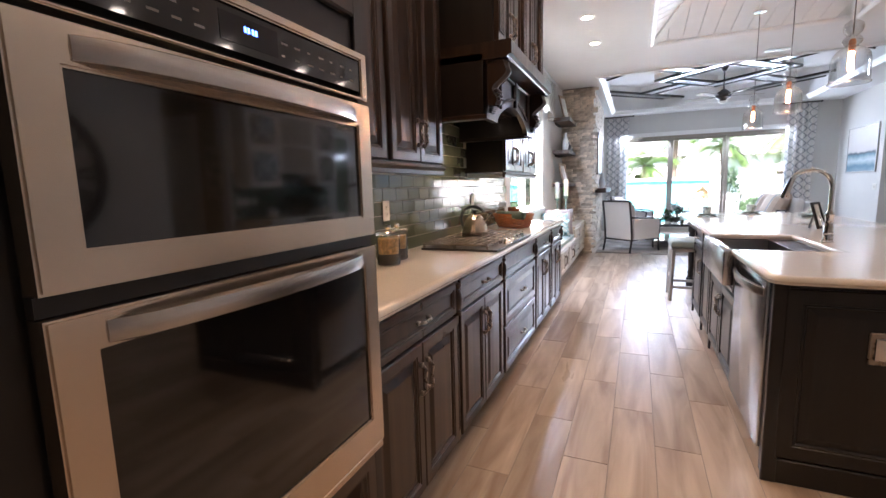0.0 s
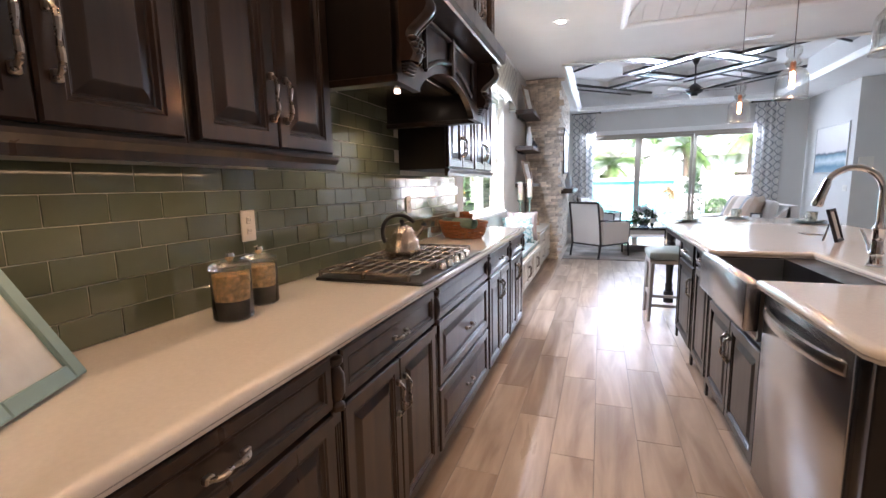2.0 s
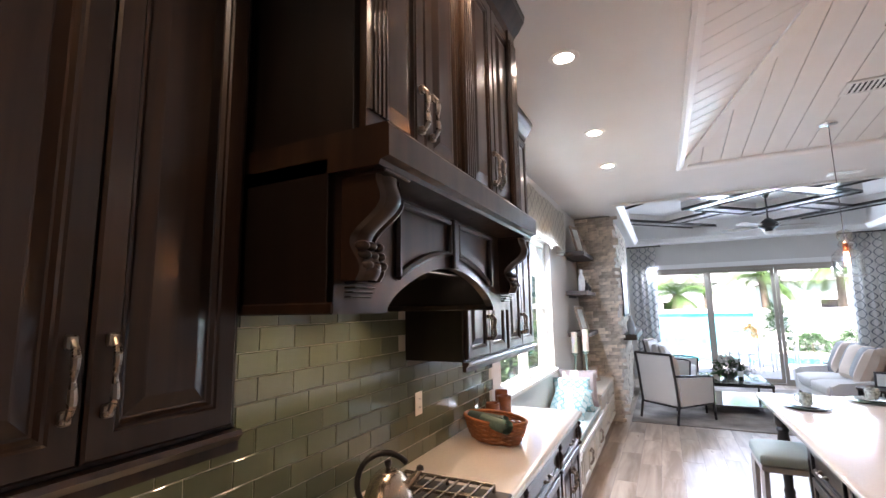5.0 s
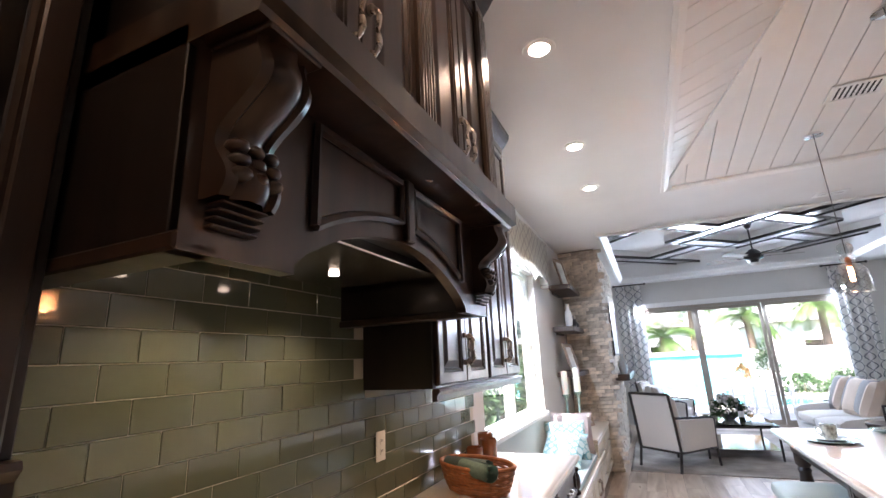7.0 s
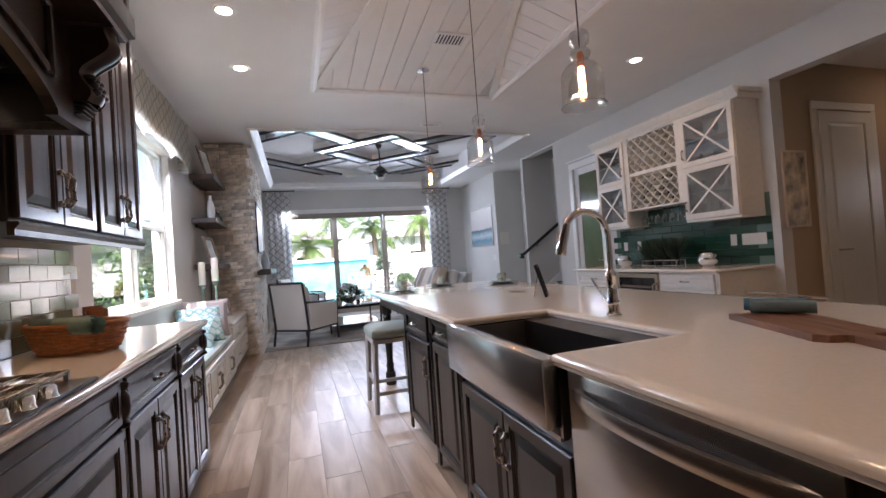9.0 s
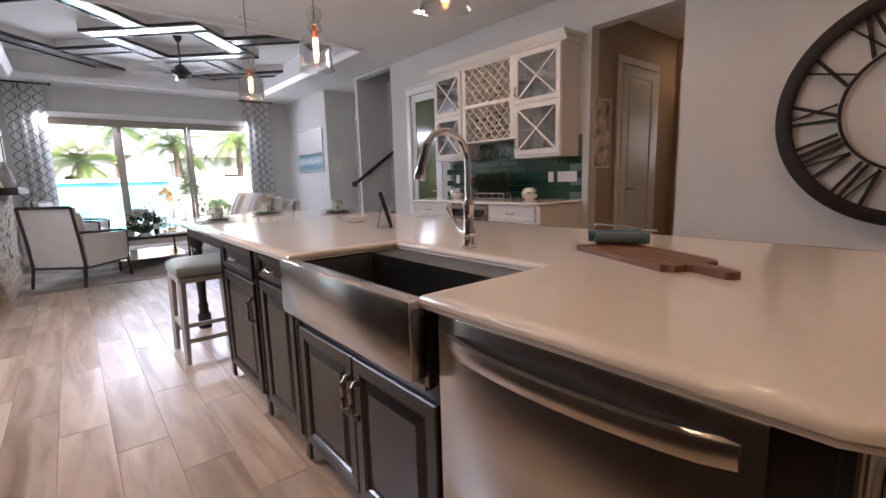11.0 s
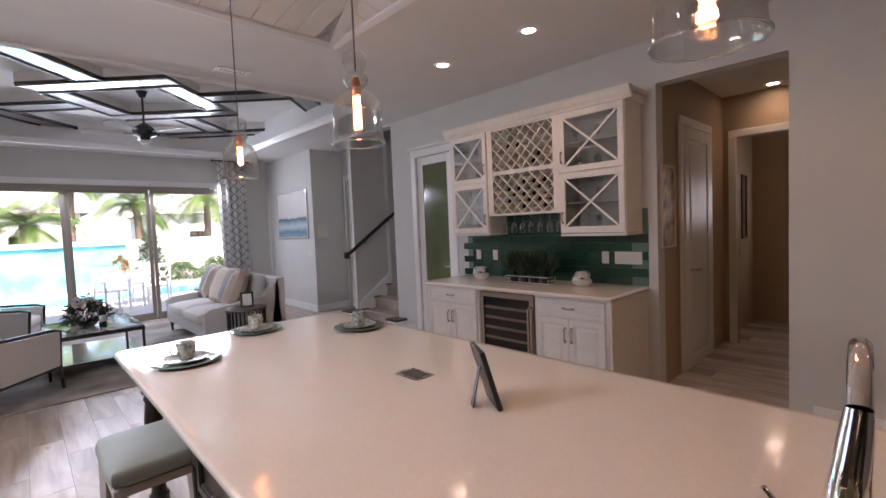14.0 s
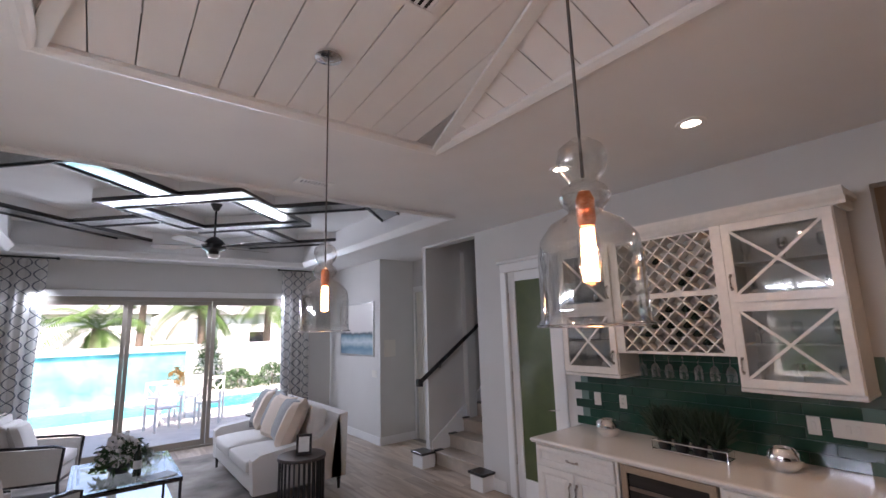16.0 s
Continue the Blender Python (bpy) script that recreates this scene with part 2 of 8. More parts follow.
def soft_pad(x0, x1, y0, y1, z0, z1, r=0.04, puff=0.0, n=6):
    """A cushion: a rounded block that swells."""
    bm = bmesh.new()
    bmesh.ops.create_cube(bm, size=2)
    bmesh.ops.subdivide_edges(bm, edges=bm.edges[:], cuts=n, use_grid_fill=True)
    hx, hy, hz = (x1 - x0) / 2, (y1 - y0) / 2, (z1 - z0) / 2
    c = Vector(((x0 + x1) / 2, (y0 + y1) / 2, (z0 + z1) / 2))
    for v in bm.verts:
        u = v.co.copy()
        p = Vector((u.x * hx, u.y * hy, u.z * hz))
        rr = min(r, hx, hy, hz)
        inner = Vector((max(-hx + rr, min(hx - rr, p.x)), max(-hy + rr, min(hy - rr, p.y)), max(-hz + rr, min(hz - rr, p.z))))
        d = p - inner
        if d.length > 1e-6:
            p = inner + d.normalized() * rr
        p.z += puff * (1 - u.x ** 2) * (1 - u.y ** 2) * (1 if u.z > 0 else -0.2) * abs(u.z)
        v.co = c + p
    return bm


def pillow_bm(w, h, d, n=10):
    """A throw pillow standing in the xz plane, with pinched corners."""
    bm = bmesh.new()
    grid = {}
    for s in (1, -1):
        for i in range(n + 1):
            for j in range(n + 1):
                u, v = 2 * i / n - 1, 2 * j / n - 1
                edge = i in (0, n) or j in (0, n)
                if s == -1 and edge:
                    grid[s, i, j] = grid[1, i, j]
                    continue
                pinch = 1 - 0.07 * (1 - abs(u) ** 2) * abs(v) ** 4 - 0.0
                pinch2 = 1 - 0.07 * (1 - abs(v) ** 2) * abs(u) ** 4
                th = d / 2 * ((1 - u ** 4) * (1 - v ** 4)) ** 0.5
                grid[s, i, j] = bm.verts.new((u * w / 2 * pinch2, s * th, h / 2 + v * h / 2 * pinch))
    for s in (1, -1):
        for i in range(n):
            for j in range(n):
                q = (grid[s, i, j], grid[s, i + 1, j], grid[s, i + 1, j + 1], grid[s, i, j + 1])
                bm.faces.new(q if s == -1 else q[::-1])
    return bm


def part(name, bm, material, parent=None, label="", smooth=False, kind="", m=None):
    if m is not None:
        bmesh.ops.transform(bm, matrix=m, verts=bm.verts[:])
    bmesh.ops.recalc_face_normals(bm, faces=bm.faces[:])
    me = bpy.data.meshes.new(name)
    bm.to_mesh(me)
    bm.free()
    me.materials.append(material)
    if smooth:
        me.shade_smooth()
        me.set_sharp_from_angle(angle=radians(40))
    ob = new(name, me)
    if parent:
        ob.parent = parent
    if label or kind:
        tagged(ob, label, kind=kind)
    return ob


def thing(name, label, category, group="", at=None):
    ob = new(name)
    ob.empty_display_size = 0.1
    if at is not None:
        ob.matrix_world = at if isinstance(at, Matrix) else Matrix.Translation(at)
    return tagged(ob, label, category, group)


def structure(name, bm, material, label="", smooth=False):
    ob = part(name, bm, material, None, label, smooth)
    return tagged(ob, label or name.replace("_", " "), kind="structure")


def wall(name, material, axis, face, back, a0, a1, z1, holes=(), label=""):
    """A wall with thickness along y (axis 'y', its face at x = face) or along x (axis 'x'). holes: (a0, a1, z0, z1)."""
    bm = bmesh.new()
    cuts = sorted({a0, a1, *[h[0] for h in holes], *[h[1] for h in holes]})
    for p, q in zip(cuts, cuts[1:]):
        inside = sorted([(h[2], h[3]) for h in holes if h[0] <= p and h[1] >= q])
        z = 0.0
        for lo, hi in inside + [(z1, z1)]:
            if lo - z > 1e-4:
                if axis == "y":
                    bm_box(bm, min(face, back), max(face, back), p, q, z, lo)
                else:
                    bm_box(bm, p, q, min(face, back), max(face, back), z, lo)
            z = hi
    bmesh.ops.remove_doubles(bm, verts=bm.verts[:], dist=1e-5)
    return structure(name, bm, material, label)

# ---- structure ----
HALL = (5.6, 6.52, 0, 2.69)
PANTRY = (9.06, 9.74, 0, 2.49)
STAIR = (10.28, 11.4, 0, 3.04)
WIN = (6.74, 8.66, 0.97, 2.44)
SLIDE = (0.25, 4.0, 0, 2.5)
TRAY = (0.07, 4.1, 9.78, 14.2)
VAULT = (0.82, 2.87, 3.4, 8.33)
structure("ground", box(-60, 60, -30, 120, -0.4, -0.16), mat("lawn", (0.10, 0.14, 0.05), 0.9, var=0.4, scale=3))
structure("floor_bed", box(-0.83, 9.2, -2.2, YF + 0.2, -0.12, -0.003), GROUT_F, "pale grout bed under wood-look floor tiles")
wall("wall_west", PAINT, "y", XL - 0.012, XL - 0.2, -2.2, YF + 0.2, 3.6, [WIN])
wall("wall_east", PAINT, "y", XR, XR + 0.15, -2.2, 11.48, CEIL, [HALL, PANTRY, STAIR])
wall("wall_north", PAINT, "x", YF, YF + 0.2, XL - 0.012, 6.6, 3.6, [SLIDE])
wall("wall_south", PAINT, "x", -2.0, -2.2, XL - 0.012, 9.0, CEIL)
wall("wall_art", PAINT, "y", XR - 0.02, XR + 0.2, 12.75, YF, CEIL)
wall("wall_niche", PAINT, "y", 5.6, 5.75, 11.3, 12.75, CEIL, [(12.0, 12.7, 0, 2.5)])
structure("wall_niche_end", box(XR + 0.2, 5.6, 12.75, 12.87, 0, CEIL), PAINT)
structure("wall_niche_back", box(5.75, 6.4, 11.9, 12.87, 0, CEIL), PAINT)
# stairwell
structure("wall_stair_north", box(XR + 0.15, 8.2, 11.4, 11.52, 0, 5.2), PAINT)
structure("wall_stair_south", box(XR + 0.15, 8.2, 10.1, 10.22, 0, 5.2), PAINT)
structure("wall_stair_end", box(8.2, 8.35, 10.1, 11.52, 0, 5.2), PAINT)
structure("stair_ceiling", box(XR + 0.15, 8.35, 10.1, 11.52, 5.2, 5.3), CEILING)
structure("wall_stair_top", box(XR, XR + 0.15, 10.1, 11.52, CEIL, 5.2), PAINT)
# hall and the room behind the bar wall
# browner than the wall paint: the hall's dim, warm light put into the colour
HALL_WALL_DIM = mat("hall_wall_dim_warm", (0.42, 0.31, 0.2), 0.75, var=0.02, scale=3)
structure("wall_hall_north", box(XR + 0.15, 8.4, 6.52, 6.64, 0, CEIL), HALL_WALL_DIM)
structure("wall_hall_end", box(8.4, 8.55, 3.6, 6.6, 0, CEIL), HALL_WALL_DIM)
structure("wall_hall_south", box(XR + 0.15, 8.55, 4.9, 5.02, 0, CEIL), HALL_WALL_DIM)
structure("wall_pantry_back", box(6.6, 6.75, 8.2, 10.1, 0, CEIL), mat("pantry_wall", (0.35, 0.5, 0.22), 0.8))
structure("wall_pantry_side", box(XR + 0.15, 6.75, 8.1, 8.2, 0, CEIL), PAINT)
structure("ceiling_back_rooms", box(XR + 0.15, 9.0, 3.5, 10.1, 2.9, 3.05), CEILING)


def slab_with_holes(name, x0, x1, y0, y1, z0, z1, holes, material):
    bm = bmesh.new()
    xs = sorted({x0, x1, *[h[0] for h in holes], *[h[1] for h in holes]})
    for a, b in zip(xs, xs[1:]):
        y = y0
        for h in sorted([h for h in holes if h[0] <= a and h[1] >= b], key=lambda h: h[2]) + [(0, 0, y1, y1)]:
            if h[2] - y > 1e-4:
                bm_box(bm, a, b, y, h[2], z0, z1)
            y = h[3]
    return structure(name, bm, material)


slab_with_holes("ceiling", XL - 0.012, XR, -2.0, YF, CEIL, CEIL + 0.06, [VAULT, TRAY], CEILING)
structure("ceiling_niche", box(XR, 6.6, 11.52, YF, CEIL, CEIL + 0.06), CEILING)

# vaulted recess of painted boards over the island
vx0, vx1, vy0, vy1 = VAULT
VRISE, VIN = 0.24, 2.4
bm = bmesh.new()
VX_L, VX_R = 1.47, 2.12   # sides of the flat strip at the top of the vault
tops = [Vector((x, y, CEIL + 0.02 + VRISE)) for x, y in ((VX_L, vy0 + VIN), (VX_R, vy0 + VIN), (VX_R, vy1 - VIN), (VX_L, vy1 - VIN))]
VK_FAR, VK_L = VRISE / VIN, VRISE / (VX_L - vx0)
c = [Vector((vx0, vy0, CEIL + .02)), Vector((vx1, vy0, CEIL + .02)), Vector((vx1, vy1, CEIL + .02)), Vector((vx0, vy1, CEIL + .02))]
BOARD = 0.17


def vault_board(bm, a, b, p, q):
    """One sloping board between the eaves points a, b and the ridge points p, q, a little short of its joints."""
    n = (b - a).cross(p - a).normalized()
    if n.z < 0:
        n = -n
    w = (b - a).normalized() * 0.003
    vs = [a + w, b - w, q - w, p + w]
    lo = [bm.verts.new(v) for v in vs]
    hi = [bm.verts.new(v + n * 0.015) for v in vs]
    bm.faces.new(lo)
    bm.faces.new(hi[::-1])
    for i in range(4):
        bm.faces.new((lo[i], hi[i], hi[(i + 1) % 4], lo[(i + 1) % 4]))


def on_slope(s, corners):
    """The height line of a slope at the fraction s along its eaves: eaves point and the point where it meets the hip or the ridge."""
    a, b, ra, rb = corners
    e = a.lerp(b, s)
    along = (b - a)
    la, lb = (ra - a).dot(along) / along.length_squared, (rb - a).dot(along) / along.length_squared
    if s < la:
        return e, a.lerp(ra, s / la)
    if s > lb:
        return e, b.lerp(rb, (1 - s) / (1 - lb))
    return e, ra.lerp(rb, (s - la) / max(1e-6, lb - la))


for corners in ((c[3], c[0], tops[3], tops[0]), (c[1], c[2], tops[1], tops[2]), (c[0], c[1], tops[0], tops[1]), (c[2], c[3], tops[2], tops[3])):
    n = round((corners[1] - corners[0]).length / BOARD)
    for i in range(n):
        (a, p), (b, q) = on_slope(i / n, corners), on_slope((i + 1) / n, corners)
        vault_board(bm, a, b, p, q)
bm_box(bm, VX_L, VX_R, vy0 + VIN - 0.01, vy1 - VIN + 0.01, CEIL + 0.022 + VRISE, CEIL + 0.035 + VRISE)
structure("ceiling_vault_boards", bm, mat("painted_boards", (0.82, 0.81, 0.79), 0.4, var=0.02, coat=0.2), "white painted tongue and groove boards of the vaulted ceiling")
bm = bmesh.new()
for a, p in [*zip(c, tops), *((tops[i], tops[i - 1]) for i in range(4))]:
    d = (p - a)
    m4 = Matrix.Translation((a + p) / 2 + Vector((0, 0, -0.02))) @ d.to_track_quat("X", "Z").to_matrix().to_4x4()
    bmesh.ops.create_cube(bm, size=1, matrix=m4 @ Matrix.Diagonal((d.length, 0.07, 0.02, 1)))
structure("ceiling_vault_hips", bm, TRIM)
bm = bmesh.new()
bm_box(bm, vx0 - .1, vx1 + .1, vy0 - .1, vy1 + .1, CEIL + .31, CEIL + .36)
for s in (0, 1):
    bm_box(bm, [vx0 - .03, vx1][s], [vx0, vx1 + .03][s], vy0 - .03, vy1 + .03, CEIL + .0, CEIL + .3)
    bm_box(bm, vx0, vx1, [vy0 - .03, vy1][s], [vy0, vy1 + .03][s], CEIL + .0, CEIL + .3)
structure("ceiling_vault_back", bm, CEILING)


def frame_mould(name, x0, x1, y0, y1, z, prof, material):
    """A moulding round the inside of an opening in a ceiling; prof: pairs of inset and height."""
    bm = bmesh.new()
    rings = []
    for d, h in prof:
        rings.append([bm.verts.new(p) for p in ((x0 + d, y0 + d, z + h), (x1 - d, y0 + d, z + h), (x1 - d, y1 - d, z + h), (x0 + d, y1 - d, z + h))])
    for a, b in zip(rings, rings[1:]):
        for i in range(4):
            bm.faces.new((a[i], a[(i + 1) % 4], b[(i + 1) % 4], b[i]))
    return structure(name, bm, material)


frame_mould("trim_vault", vx0, vx1, vy0, vy1, CEIL, [(-0.045, -0.002), (-0.045, -0.014), (-0.02, -0.02), (0.0, -0.012), (0.02, 0.0), (0.02, 0.02), (-0.001, 0.03)], TRIM)
# tray over the sitting room
tx0, tx1, ty0, ty1 = TRAY
TRAY_TOP = CEIL + 0.40
bm = bmesh.new()
bm_box(bm, tx0 - .1, tx1 + .1, ty0 - .1, ty1 + .1, TRAY_TOP, TRAY_TOP + .06)
for s in (0, 1):
    bm_box(bm, [tx0 - .05, tx1][s], [tx0, tx1 + .05][s], ty0 - .05, ty1 + .05, CEIL + .061, TRAY_TOP)
    bm_box(bm, tx0, tx1, [ty0 - .05, ty1][s], [ty0, ty1 + .05][s], CEIL + .061, TRAY_TOP)
structure("ceiling_tray", bm, CEILING)
frame_mould("trim_tray", tx0, tx1, ty0, ty1, CEIL, [(-0.06, -0.002), (-0.06, -0.02), (-0.02, -0.03), (0.0, -0.02), (0.03, 0.02), (0.06, 0.05), (0.06, 0.075), (-0.001, 0.09)], TRIM)

# ---- lamps of the place ----
CANS = [(0.15, 5.69), (0.15, 6.92), (0.15, 7.88), (3.97, 5.84), (3.92, 7.11), (3.9, 8.08), (0.13, 4.4), (3.95, 4.6), (0.13, 3.0), (3.95, 3.3), (1.9, 2.2), (0.13, 1.4)]


def downlight(x, y, z, energy=13):
    t = thing("downlight", "white recessed round downlight, switched on, in the ceiling", "light fixture", "recessed downlights in the ceiling", (x, y, z))
    part("trim_ring", lathe([(0.052, -0.002), (0.055, -0.008), (0.082, -0.006), (0.085, -0.001), (0.085, 0.002)], n=28, closed=True), TRIM, t, smooth=True)
    part("lens", lathe([(0.0, -0.001), (0.054, -0.001), (0.054, 0.004)], n=24), CAN, t, smooth=True)
    lamp("downlight_lamp", "SPOT", energy, Matrix.Translation((x, y, z - 0.02)), (1, 0.66, 0.37), 0.05, spread=125)
    return t


for x, y in CANS:
    downlight(x, y, CEIL, 20 if y < 3.5 else 9 if x > 3 else 19)
downlight(6.75, 6.0, 2.9, 3.5)
downlight(7.7, 5.4, 2.9, 1.5)

# daylight through the glass doors and the kitchen window
lamp("sky_door", "AREA", 95, look((2.1, YF - 0.04, 2.46), (2.1, YF - 3.5, 0.3)), (0.68, 0.84, 1.0), 3.6, 0.06)
lamp("sky_window", "AREA", 50, look((XL + 0.03, 7.7, 2.36), (XL + 2.5, 7.7, 0.9)), (0.68, 0.84, 1.0), 1.8, 0.05)

# ---- cabinet work ----
def panel_front(w, h, t=0.02, flat=False, rail=0.055):
    """A door or drawer front in the xz plane, centred on x, from z = 0 up; its face looks along -y."""
    bm = bmesh.new()
    r = min(rail, h * 0.27)
    loops = [(0, 0), (0, -t * 0.75), (0.005, -t)]
    if not flat:
        loops += [(r - 0.012, -t), (r - 0.008, -t + 0.004), (r - 0.002, -t + 0.003), (r + 0.004, -t + 0.011), (r + 0.008, -t + 0.012)]
        if min(w, h) > 2 * r + 0.1:
            loops += [(r + 0.034, -t + 0.002), (r + 0.038, -t + 0.001)]
    rings = []
    for d, y in loops:
        rings.append([bm.verts.new(p) for p in ((-w / 2 + d, y, d), (w / 2 - d, y, d), (w / 2 - d, y, h - d), (-w / 2 + d, y, h - d))])
    for a, b in zip(rings, rings[1:]):
        for i in range(4):
            bm.faces.new((a[i], a[(i + 1) % 4], b[(i + 1) % 4], b[i]))
    bm.faces.new(rings[0])
    bm.faces.new(rings[-1])
    return bm


def pull(length=0.11, upright=True, r=0.0055):
    """An arched cabinet pull with spread feet, its face along -y, centred."""
    pts, rs = [], []
    n = 10
    for i in range(n + 1):
        u = i / n
        a = (u - 0.5) * length
        b = -0.012 - 0.016 * math.sin(math.pi * u) ** 0.7 - 0.004 * math.sin(3 * math.pi * u)
        pts.append((0, b, a) if upright else (a, b, 0))
        rs.append(r * (0.75 + 0.5 * abs(math.sin(2.0 * math.pi * u))))
    bm = tube(pts, rs, 8)
    for s in (-1, 1):
        e = s * (length / 2 - 0.004)
        if upright:
            bm_box(bm, -0.008, 0.008, -0.016, 0, e - 0.011, e + 0.011, 0.003)
        else:
            bm_box(bm, e - 0.011, e + 0.011, -0.016, 0, -0.008, 0.008, 0.003)
    return bm


EAST, WEST, SOUTH, NORTH = 90, -90, 0, 180   # the way a front faces: turn about z of a thing built to face -y


def cabinet(name, label, category, group, at, turn, w, d, z0, z1, fronts, wood, shaded_wood=None, kick=0.1, pulls=NICKEL, open_body=False):
    """A cabinet: at is the middle of its front edge; fronts: (kind, u0, u1, v0, v1, pull) in metres along and up the face."""
    t = thing(name, label, category, group, pose(at[0], at[1], 0, 0, 0, turn))
    k = kick if z0 < 0.01 else 0
    part("body", box(-w / 2, w / 2, 0, d, z0 + k, z1, 0.002), shaded_wood or wood, t)
    if k:
        part("toe_kick", box(-w / 2 + 0.002, w / 2 - 0.002, 0.06, d, 0, k), wood, t)
    for kind, u0, u1, v0, v1, grip in fronts:
        bm = panel_front(u1 - u0, v1 - v0, flat=(kind == "slab"))
        f = part({"d": "door", "w": "drawer", "slab": "panel", "p": "panel"}[kind], bm, wood, t)
        f.location = (-w / 2 + (u0 + u1) / 2, -0.001, v0)
        hw = (u1 - u0) / 2
        if grip:
            side, where = grip[0], grip[1:]
            if kind == "w":
                h = part("handle", pull(0.1, False), pulls, f)
                h.location = (0, -0.02, (v1 - v0) / 2)
            else:
                h = part("handle", pull(0.125, True), pulls, f)
                h.location = ((hw - 0.028) * (1 if side == "r" else -1), -0.02, 0.14 if where == "low" else (v1 - v0) - 0.14)
    return t


def pilaster(parent, u, z0, z1, wood, notch=True):
    """A narrow fluted post between two cabinets, with a carved block at the drawers."""
    bm = box(-0.022, 0.022, -0.012, 0.004, z0, z1, 0.003)
    for k in (-0.011, 0, 0.011):
        bm_box(bm, k - 0.003, k + 0.003, -0.015, -0.011, z0 + 0.06, z1 - 0.22, 0.001)
    p = part("pilaster", bm, wood, parent)
    p.location.x = u
    if notch:
        q = part("carved_block", lathe([(0.012, -0.08), (0.024, -0.074), (0.024, -0.06), (0.014, -0.05), (0.025, -0.03), (0.027, 0), (0.025, 0.03), (0.014, 0.05), (0.024, 0.06), (0.024, 0.074), (0.012, 0.08)], n=12), wood, parent, smooth=True)
        q.location = (u, -0.012, z1 - 0.1)
    return p


FX = -0.085     # face of the base cabinets
TOP = CT - 0.035
base_units = [(2.78, 3.57, 1), (3.57, 4.36, 1), (4.36, 5.34, 2), (5.34, 6.07, 1), (6.07, 6.71, 1)]
for a, b, kind in base_units:
    w = b - a
    m, g = w / 2, 0.026
    if kind == 1:
        fr = [("w", g, w - g, TOP - 0.165, TOP - 0.015, "c"), ("d", g, m - 0.002, 0.075, TOP - 0.18, "rhigh"), ("d", m + 0.002, w - g, 0.075, TOP - 0.18, "lhigh")]
        lab = "dark espresso wooden base cabinet, one drawer above two panelled doors"
    else:
        fr = [("w", g, w - g, TOP - 0.165, TOP - 0.015, ""), ("w", g, w - g, 0.395, TOP - 0.18, "c"), ("w", g, w - g, 0.075, 0.38, "c")]
        lab = "dark espresso wooden base cabinet with two deep drawers under the cooktop"
    t = cabinet("base_cabinet", lab, "cabinet", "base cabinets along the kitchen wall", (FX, (a + b) / 2), EAST, w, 0.54, 0, TOP - 0.002, fr, ESPRESSO, ESPRESSO_SHADED, kick=0.055)
    pilaster(t, w / 2, 0.055, TOP - 0.003, ESPRESSO)
# worktop with an eased, stepped edge
EDGE = [(0, 0), (0.028, 0), (0.036, -0.004), (0.04, -0.012), (0.04, -0.02), (0.034, -0.026), (0.034, -0.034), (0, -0.036)]


def worktop(name, label, x0, x1, y0, y1, material, hole=None, sides="nsew", z=CT):
    """A slab whose edges carry a moulded profile on the sides named; hole: (x0, x1, y0, y1)."""
    e = 0.04
    ix0, ix1 = x0 + (e if "w" in sides else 0), x1 - (e if "e" in sides else 0)
    iy0, iy1 = y0 + (e if "s" in sides else 0), y1 - (e if "n" in sides else 0)
    bm = bmesh.new()
    rings = []
    for d, h in EDGE:
        rings.append([bm.verts.new((ix0 - (d if "w" in sides else 0), iy0 - (d if "s" in sides else 0), z + h)), bm.verts.new((ix1 + (d if "e" in sides else 0), iy0 - (d if "s" in sides else 0), z + h)),
                      bm.verts.new((ix1 + (d if "e" in sides else 0), iy1 + (d if "n" in sides else 0), z + h)), bm.verts.new((ix0 - (d if "w" in sides else 0), iy1 + (d if "n" in sides else 0), z + h))])
    for a, b in zip(rings, rings[1:]):
        for i in range(4):
            bm.faces.new((a[i], a[(i + 1) % 4], b[(i + 1) % 4], b[i]))
    if not hole:
        bm.faces.new(rings[0])
        bm.faces.new(rings[-1])
    else:
        hx0, hx1, hy0, hy1 = hole
        for ring, h in ((rings[0], 0), (rings[-1], -0.036)):
            g = [bm.verts.new((hx, hy, z + h)) for hx, hy in ((hx0, hy0), (hx1, hy0), (hx1, hy1), (hx0, hy1))]
            for i in range(4):
                bm.faces.new((ring[i], ring[(i + 1) % 4], g[(i + 1) % 4], g[i]))
            if h == 0:
                top = g
        for i in range(4):
            bm.faces.new((top[i], top[(i + 1) % 4], g[(i + 1) % 4], g[i]))
    ob = part(name, bm, material, None, smooth=True)
    return tagged(ob, label, "worktop")


worktop("worktop", "cream quartz worktop with a moulded edge on dark base cabinets", XL, -0.045, 2.777, 6.77, QUARTZ, sides="en")

